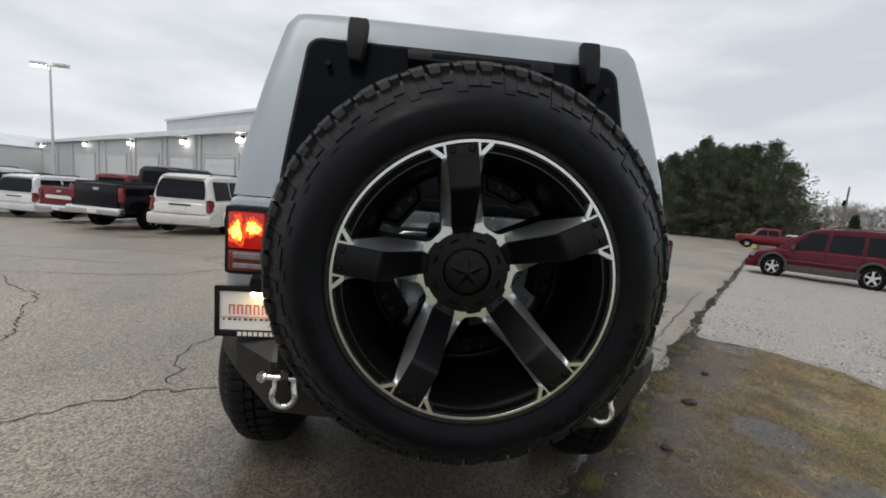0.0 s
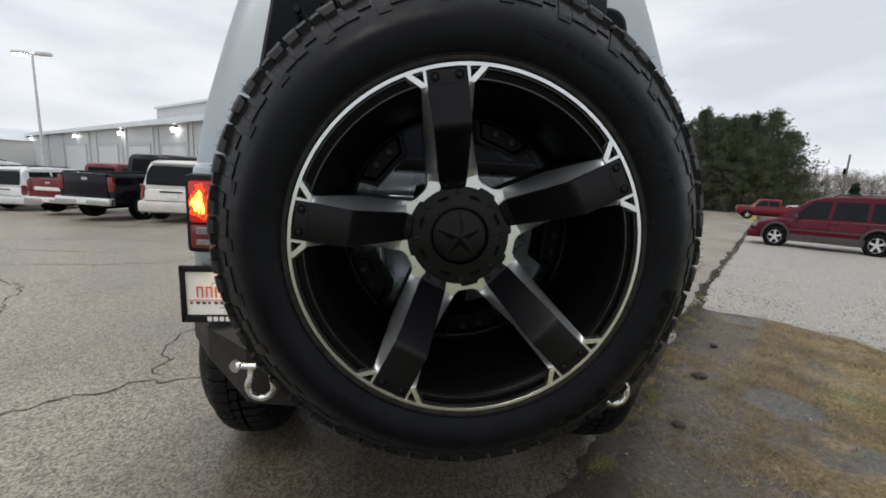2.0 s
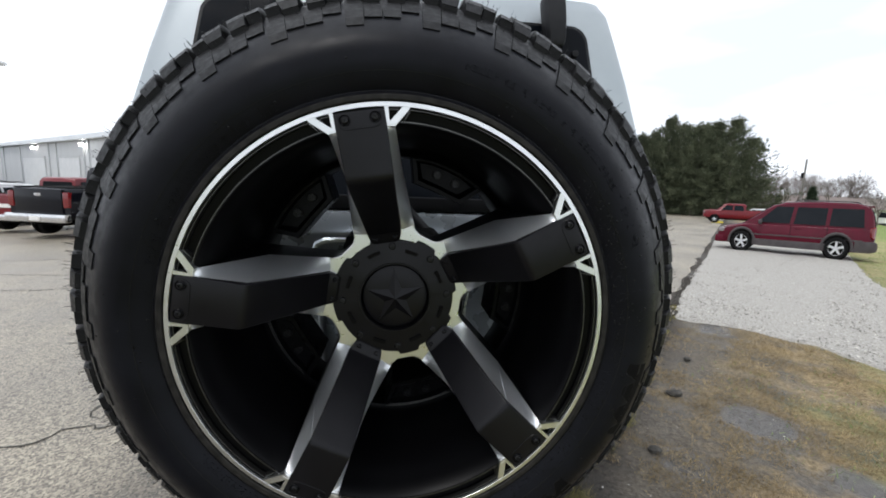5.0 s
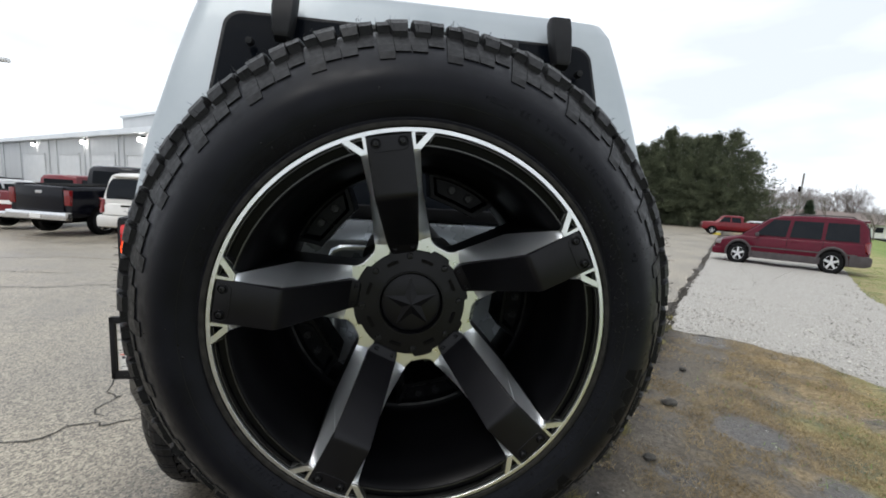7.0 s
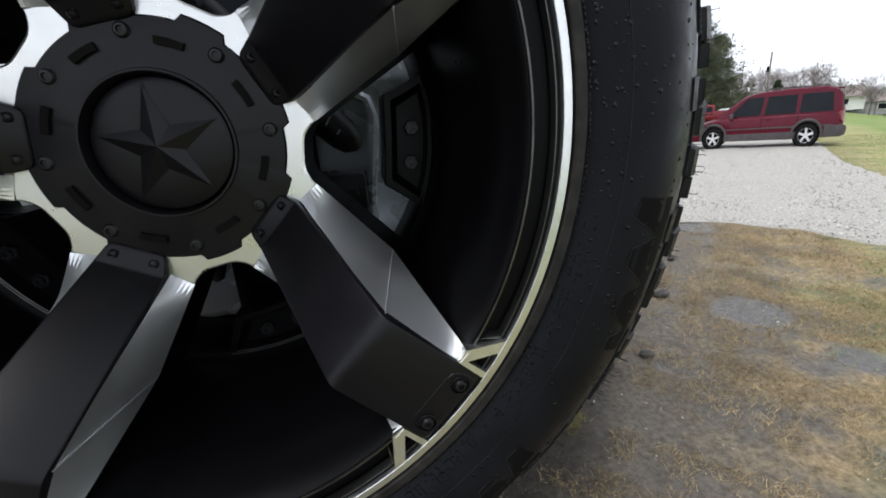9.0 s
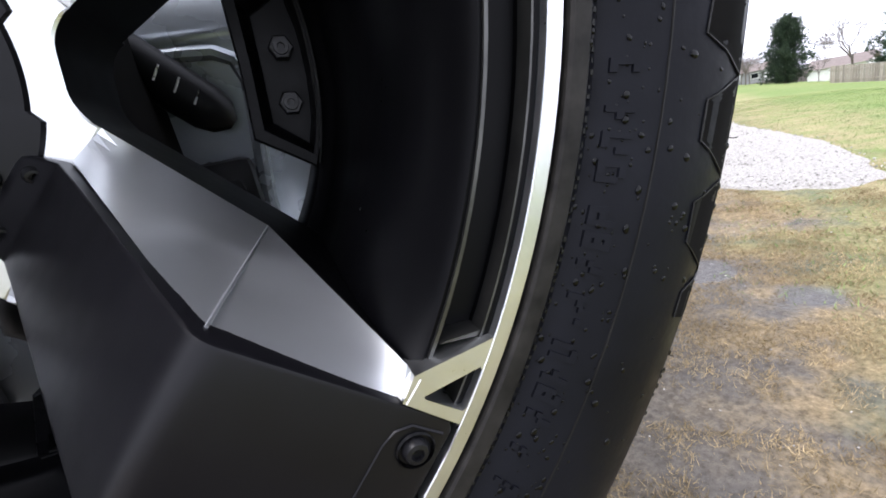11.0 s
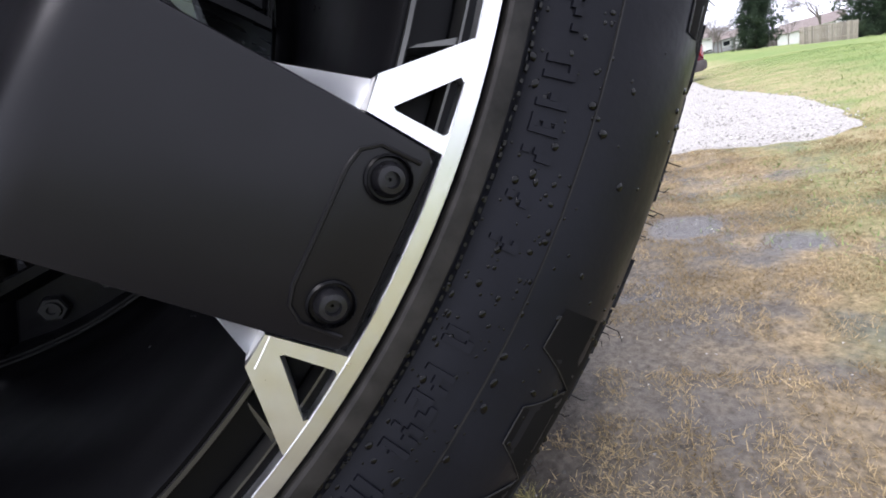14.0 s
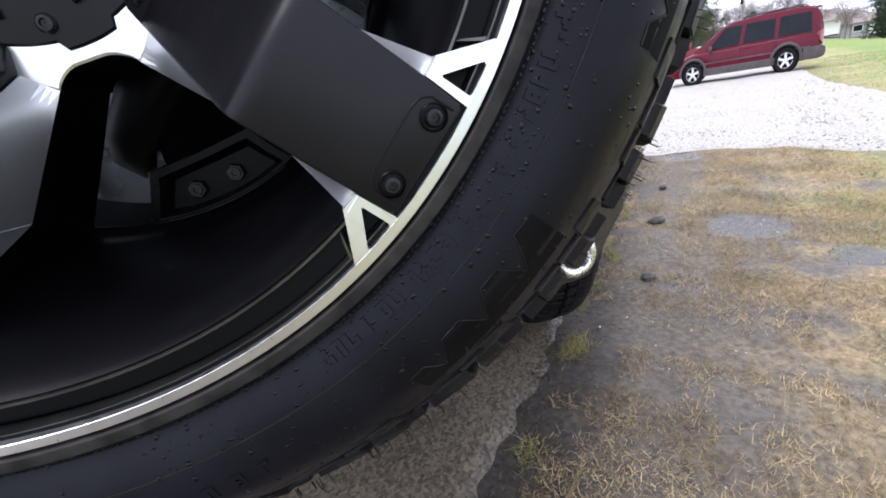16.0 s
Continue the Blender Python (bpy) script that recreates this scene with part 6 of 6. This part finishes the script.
def bare_tree(h, seed, spread=0.55, levels=5, thin=1.0):
    """A leafless tree: limbs that fork into twigs."""
    g = random.Random(seed)
    t = thing("bare_tree", "leafless grey-brown deciduous tree", "tree", group="bare trees")
    limbs, twigs = [], [[], []]

    def grow(p, d, L, r, lv):
        q = p + d * L
        side = d.orthogonal().normalized()
        up = d.cross(side)
        if lv < 2:
            mid = p + d * L * 0.5 + side * g.uniform(-.05, .05) * L
            limbs.append(tube([p, mid, q], [r, r * 0.85, r * 0.68], 6))
        else:
            v, f = twigs
            b = len(v)
            for c, rr in ((p, r), (q, r * 0.6)):
                for k in range(3):
                    v.append(tuple(c + side * rr * math.cos(2.094 * k) + up * rr * math.sin(2.094 * k)))
            for k in range(3):
                j = (k + 1) % 3
                f.append((b + k, b + j, b + 3 + j, b + 3 + k))
        if lv >= levels:
            return
        for k in range(g.choice((3, 3, 4)) + (1 if lv in (0, 2) else 0)):
            a = g.uniform(0, 6.283)
            e = (d + (side * math.cos(a) + up * math.sin(a)) * g.uniform(0.35, 0.35 + spread) + Vector((0, 0, 0.12))).normalized()
            start = p + d * L * g.uniform(0.6, 1.0)
            grow(start, e, L * g.uniform(0.55, 0.82), max(0.008, r * g.uniform(0.45, 0.62)) * thin, lv + 1)
    grow(Vector((0, 0, -0.2)), Vector((g.uniform(-.05, .05), g.uniform(-.05, .05), 1)).normalized(), h * 0.34, h * 0.014, 0)
    part("trunk", join(*limbs), BARK, t, smooth=True)
    soup("twig_crown", twigs[0], twigs[1], TWIG, t, kind="stuff")
    return t


def plant(ob, az, d, s=1.0, turn=0.0, first=False):
    x, y = polar(az, d)
    m = Matrix.Translation((x, y, H(x, y))) @ pose(0, 0, 0, 0, 0, turn) @ Matrix.Scale(s, 4)
    if first:
        ob.matrix_basis = m
        return ob
    return copy_thing(ob, m)


pine_a = conifer(10.2, 4.8, 11, NEEDLE, 2.1, 0.02, 0.72)
plant(pine_a, 41.0, 55, 1.0, 0, True)
pine_b = conifer(9.4, 5.0, 23, NEEDLE, 2.1, 0.02, 0.60)
plant(pine_b, 37.6, 56, 1.04, 0, True)
for az, d, s, tn, src in ((34.6, 57, 1.08, 80, pine_a), (31.6, 58, 0.94, 200, pine_b), (28.6, 60, 0.82, 40, pine_a), (39.3, 60, 1.06, 150, pine_a), (36.0, 62, 1.10, 260, pine_b),
                          (33.0, 63, 1.02, 310, pine_a), (25.5, 62, 0.78, 120, pine_b), (42.6, 58, 0.86, 15, pine_b), (30.0, 54, 0.80, 99, pine_b), (38.2, 63, 1.10, 45, pine_b), (27.0, 58, 0.78, 70, pine_a)):
    plant(src, az, d, s, tn)
spruce = conifer(6.4, 2.6, 31, SPRUCE, 2.0, 0.03, 0.40)
tagged(spruce, "rounded dark evergreen standing on a lawn", "tree")
plant(spruce, 58.6, 62, 1.0, 0, True)
plant(spruce, 67.3, 50, 1.02, 70)
plant(spruce, 69.4, 56, 0.9, 170)
cone = conifer(5.4, 1.7, 41, SPRUCE, 1.2, 0.05, 0.75)
tagged(cone, "small dark conifer far off beside the pole", "tree")
plant(cone, 48.1, 84, 0.8, 10, True)
plant(cone, 45.4, 88, 0.7, 50)
tree_a = bare_tree(8.5, 3)
plant(tree_a, 44.4, 92, 1.0, 0, True)
tree_b = bare_tree(7.5, 8, 0.7)
plant(tree_b, 49.6, 88, 1.0, 0, True)
tree_c = bare_tree(6.5, 14, 0.9, 5)
plant(tree_c, 63.5, 60, 1.25, 0, True)
gw = random.Random(77)
for k in range(46):
    az = 24 + 0.71 * k + gw.uniform(-0.4, 0.4)
    plant((tree_a, tree_b, tree_c)[k % 3], az, gw.uniform(92, 118), gw.uniform(0.8, 1.15) * (1.1 if az < 52 else 0.70), gw.uniform(0, 360))
for az, d, s in ((53.2, 70, 0.62), (55.3, 72, 0.7), (56.7, 74, 0.62), (61.1, 72, 0.5), (65.7, 70, 0.62), (31.0, 70, 1.62), (33.4, 71, 1.62), (35.2, 72, 1.58), (32.2, 74, 1.7), (28.0, 70, 1.5), (29.6, 72, 1.6)):
    plant((tree_b, tree_a)[int(az) % 2], az, d, s, az * 40)


def thicket():
    """Grey-brown brush along the far field's edge."""
    g = random.Random(4)
    v, f = [], []
    for _ in range(26000):
        az = g.uniform(20, 78)
        d = g.uniform(112, 135)
        x, y = polar(az, d)
        z = H(x, y)
        h = g.uniform(1.0, 5.6) * (1.0 if az < 56 else 0.7)
        a = g.uniform(0, 3.14)
        w = g.uniform(0.03, 0.11)
        b = len(v)
        lx, ly = g.gauss(0, 0.6), g.gauss(0, 0.6)
        v.extend(((x - w * math.cos(a), y - w * math.sin(a), z - 0.2), (x + w * math.cos(a), y + w * math.sin(a), z - 0.2), (x + lx, y + ly, z + h)))
        f.append((b, b + 1, b + 2))
    return soup("far_thicket", v, f, TWIG, None, "grey-brown leafless brush far off", "stuff")


thicket()["category"] = "brush"

# ---- houses, fence, far vehicles ----


def house(az, d, turn, w, dp, h, rise, wall, label, doors=()):
    x, y = polar(az, d)
    hs = thing("house", label, "house", Matrix.Translation((x, y, H(x, y) - 0.2)) @ pose(0, 0, 0, 0, 0, -az + turn))
    part("wall", box(-w / 2, w / 2, 0, dp, 0, h), wall, hs)
    part("roof", loft([[(x_, -0.5, h - 0.08), (x_, dp / 2, h + rise), (x_, dp + 0.5, h - 0.08), (x_, dp / 2, h + rise - 0.25)] for x_ in (-w / 2 - 0.4, w / 2 + 0.4)]), SHINGLE, hs, "brown shingle roof")
    for x0, x1, z0, z1, kind in doors:
        if kind == "garage":
            gd = part("garage_door", box(x0, x1, -0.08, 0.05, z0, z1), HOUSE_WHITE, hs, "white garage door")
            for k in range(1, 4):
                part("door_panel", box(x0 + 0.06, x1 - 0.06, -0.11, -0.07, z0 + (z1 - z0) * (k - 1) / 3 + 0.03, z0 + (z1 - z0) * k / 3 - 0.03), HOUSE_WHITE, gd)
        else:
            wd = part("window", box(x0, x1, -0.06, 0.05, z0, z1), HOUSE_WHITE, hs, "white window frame")
            part("pane", box(x0 + 0.08, x1 - 0.08, -0.075, -0.05, z0 + 0.08, z1 - 0.08), CARGLASS, wd)
    return hs


house(54.9, 100, 8, 10.5, 6, 2.2, 1.1, HOUSE_GREY, "low grey house with white trim across the lawn", ((-4.2, -3.0, 0.8, 1.8, "w"), (-1.6, -0.2, 0.7, 1.8, "w"), (1.4, 2.6, 0.8, 1.8, "w"), (3.4, 4.8, 0.2, 1.9, "garage")))
house(62.3, 100, -12, 7.6, 6, 2.5, 1.35, HOUSE_WHITE, "white house with a brown roof behind a fence", ((-3.5, -0.7, 0.1, 2.2, "garage"), (1.2, 2.4, 0.9, 1.9, "w")))
house(51.6, 96, 10, 11, 7, 2.2, 1.6, HOUSE_WHITE, "white house with a brown roof across the field", ((-4, -2.8, 0.8, 1.8, "w"), (-1, 0.4, 0.2, 2.0, "w"), (2.4, 3.6, 0.8, 1.8, "w")))
house(48.8, 110, -6, 13, 8, 2.2, 1.5, HOUSE_GREY, "low brown-roofed house far off", ((-4, -2.8, 0.8, 1.8, "w"), (2.4, 3.6, 0.8, 1.8, "w")))

fence = thing("wooden_fence", "weathered grey-brown board fence on the lawn", "fence")
fa, fb = Vector(polar(62.0, 42)), Vector(polar(66.1, 40))
fdir = (fb - fa).normalized()
fl = (fb - fa).length
nb = int(fl / 0.15)
slat = None
for k in range(nb):
    p = fa + fdir * (k + 0.5) * fl / nb
    zz = H(p.x, p.y)
    hh = 1.12 + 0.02 * math.sin(k * 1.7)
    m = Matrix.Translation((p.x, p.y, zz)) @ pose(0, 0, 0, 0, 0, math.degrees(math.atan2(fdir.y, fdir.x)))
    if slat is None:
        slat = part("slat", box(-0.068, 0.068, -0.012, 0.012, -0.02, hh, 0.004), FENCE_WOOD, fence)
        slat.matrix_basis = m
    else:
        share("slat", slat, fence, m @ Matrix.Diagonal((1, 1, hh / 1.12, 1)))
for hz in (0.25, 0.85):
    part("rail", tube([(fa.x, fa.y + 0.05, H(fa.x, fa.y) + hz), (fb.x, fb.y + 0.05, H(fb.x, fb.y) + hz)], 0.04, 4), FENCE_WOOD, fence)

x, y = polar(45.4, 37)
pickup(RED_PAINT, Matrix.Translation((x, y, H(x, y))) @ pose(0, 0, 0, 0, 0, 56) @ Matrix.Scale(0.66, 4), "old red pickup truck parked beyond the van", group="cars beyond the van")
x, y = polar(45.6, 48)
minivan(WHITE_PAINT, Matrix.Translation((x, y, H(x, y))) @ pose(0, 0, 0, 0, 0, 52) @ Matrix.Scale(0.62, 4), "white car parked beyond the red pickup truck", group="cars beyond the van")
x, y = polar(40.6, 36)
part_stop = thing("wheel_stop", "yellow painted wheel stop on the asphalt edge", "wheel stop", Matrix.Translation((x, y, H(x, y))) @ pose(0, 0, 0, 0, 0, -30))
part("block", box(-0.36, 0.36, -0.1, 0.1, 0, 0.16, 0.04), YELLOW, part_stop)

# ---- ground cover ----


def blades(n, seed, place, hmin, hmax, width, material, name, label):
    """Single grass blades over the mud or the lawn."""
    g = np.random.RandomState(seed)
    x, y = place(g, n)
    k = len(x)
    z = land(x, y) - 0.012 + 0.008 * bumps(x, y, 2.1)
    a = g.uniform(0, 6.283, k)
    h = g.uniform(hmin, hmax, k)
    w = width * g.uniform(0.6, 1.3, k)
    lean = g.normal(0, 0.9, (k, 2)) * h[:, None]
    v = np.empty((k, 3, 3))
    v[:, 0] = np.stack([x - w * np.cos(a), y - w * np.sin(a), z], 1)
    v[:, 1] = np.stack([x + w * np.cos(a), y + w * np.sin(a), z], 1)
    v[:, 2] = np.stack([x + lean[:, 0], y + lean[:, 1], z + h], 1)
    me = bpy.data.meshes.new(name)
    me.from_pydata(v.reshape(-1, 3).tolist(), [], np.arange(3 * k).reshape(-1, 3).tolist())
    me.materials.append(material)
    return tagged(new(name, me), label, "grass", kind="stuff")


def off_pavement(x, y, margin=0.06):
    w = (x - E0[0]) * LEFTN[0] + (y - E0[1]) * LEFTN[1]
    return w < -margin


def dead_place(g, n):
    x, y = 0.3 + 5.2 * g.uniform(0, 1, n) ** 1.25, g.uniform(-1.4, 3.8, n)
    patch = bumps(x, y, 1.9, 3) + 0.8 * bumps(x, y, 6.1, 1) + 0.5 * bumps(x, y, 17.0, 5) + g.normal(0, 0.35, n)
    away = (x - 0.31) * 0.7513 - (y - 0.58) * 0.66
    keep = off_pavement(x, y) & ~inside(GRAVEL_EDGE, x, y) & (patch > -0.45 + 1.8 * np.clip(1.0 - away / 0.85, 0, 1)) & (np.hypot(x - 2.32, y - 1.66) > 0.20) & (np.hypot(x - 2.36, y - 1.08) > 0.12)
    keep &= g.uniform(0, 1, n) < np.clip(np.minimum(np.minimum(y + 1.4, 3.8 - y), 5.5 - x) / 1.1, 0, 1)
    return x[keep], y[keep]


def lawn_place(g, n):
    x, y = g.uniform(2.2, 16, n), g.uniform(-3, 11, n)
    u = 0.669 * x - 0.743 * y
    keep = ~inside(GRAVEL_EDGE, x, y) & (u + 0.7 * bumps(x, y, 1.1, 2) + g.normal(0, 0.4, n) > 0.95)
    return x[keep], y[keep]


blades(430000, 1, dead_place, 0.005, 0.024, 0.0015, STRAW, "dead_grass", "flattened straw-coloured dead grass")
blades(120000, 2, lawn_place, 0.012, 0.035, 0.0028, BLADE, "lawn_grass", "short green lawn grass")


def pebbles(n, seed, place, smin, smax, material, name, label, sink=0.3):
    g = np.random.RandomState(seed)
    x, y, z = place(g, n)
    k = len(x)
    base = np.array([(1, 0, 0), (-1, 0, 0), (0, 1, 0), (0, -1, 0), (0, 0, 1), (0, 0, -1)], float)
    tri = np.array([(0, 2, 4), (2, 1, 4), (1, 3, 4), (3, 0, 4), (2, 0, 5), (1, 2, 5), (3, 1, 5), (0, 3, 5)])
    s = g.uniform(smin, smax, (k, 1, 1)) * g.uniform(0.6, 1.3, (k, 6, 1))
    ang = g.uniform(0, 6.283, k)
    c, sn = np.cos(ang)[:, None], np.sin(ang)[:, None]
    b = base[None] * s * np.array([1, 1, 0.7])
    b = b + g.normal(0, 1, (k, 6, 3)) * s * 0.18
    v = np.stack([b[..., 0] * c - b[..., 1] * sn + x[:, None], b[..., 0] * sn + b[..., 1] * c + y[:, None], b[..., 2] + z[:, None]], -1)
    me = bpy.data.meshes.new(name)
    me.from_pydata(v.reshape(-1, 3).tolist(), [], (tri[None] + 6 * np.arange(k)[:, None, None]).reshape(-1, 3).tolist())
    me.materials.append(material)
    return tagged(new(name, me), label, "gravel", kind="stuff")


def on_gravel(g, n):
    x, y = g.uniform(3.1, 10, n), g.uniform(1.7, 8.5, n)
    keep = inside(GRAVEL_EDGE, x + g.normal(0, 0.05, n), y + g.normal(0, 0.05, n)) & (g.uniform(0, 1, n) < np.clip(3.2 / np.hypot(x - 3, y - 1.5), 0.25, 1))
    x, y = x[keep], y[keep]
    return x, y, land(x, y) + 0.014


def on_edge(g, n):
    """Crumbled asphalt and grit along the worn edge."""
    u = g.uniform(-1.0, 7.5, n)
    w = -np.abs(g.normal(0, 0.07, n)) + 0.03
    x, y = E0[0] + ALONG[0] * u + LEFTN[0] * w, E0[1] + ALONG[1] * u + LEFTN[1] * w
    return x, y, land(x, y) + 0.0


def on_mud(g, n):
    x, y = g.uniform(0.3, 4.4, n), g.uniform(-1.2, 3.4, n)
    keep = off_pavement(x, y)
    return x[keep], y[keep], land(x[keep], y[keep]) - 0.008


def tuft_place(g, n):
    """Clumps of living grass along the worn edge of the asphalt."""
    u0, w0 = g.uniform(-0.5, 5.0, 34), -np.abs(g.normal(0.05, 0.05, 34))
    k = g.randint(0, 34, n)
    u, w = u0[k] + g.normal(0, 0.035, n), w0[k] + g.normal(0, 0.025, n)
    return E0[0] + ALONG[0] * u + LEFTN[0] * w, E0[1] + ALONG[1] * u + LEFTN[1] * w


blades(5200, 8, tuft_place, 0.010, 0.042, 0.0013, TUFT, "edge_grass", "yellow-green tufts of grass along the asphalt edge")


def rock(x, y, r, seed):
    """A dark lump of stone half sunk in the mud."""
    g = random.Random(seed)
    st_ = thing("stone", "dark wet stone lying in the mud", "stone", Matrix.Translation((x, y, H(x, y) - 0.008 + r * 0.25)), group="stones in the mud")
    bm = bmesh.new()
    bmesh.ops.create_icosphere(bm, subdivisions=2, radius=r)
    for v in bm.verts:
        v.co = Vector((v.co.x * 1.25, v.co.y, v.co.z * 0.6)) * g.uniform(0.82, 1.12)
    part("rock", bm, CRACK, st_)


for k, (x, y, r) in enumerate(((2.01, 2.03, 0.045), (1.46, 1.42, 0.032), (2.55, 2.62, 0.028))):
    rock(x, y, r, k)
pebbles(16000, 3, on_gravel, 0.006, 0.016, STONE, "gravel_stones", "loose pale limestone chips")
pebbles(2600, 4, on_edge, 0.002, 0.008, CRACK, "crumbled_asphalt", "dark crumbs of broken asphalt")
pebbles(500, 5, on_mud, 0.002, 0.006, STONE, "grit", "pale grit trodden into the mud")
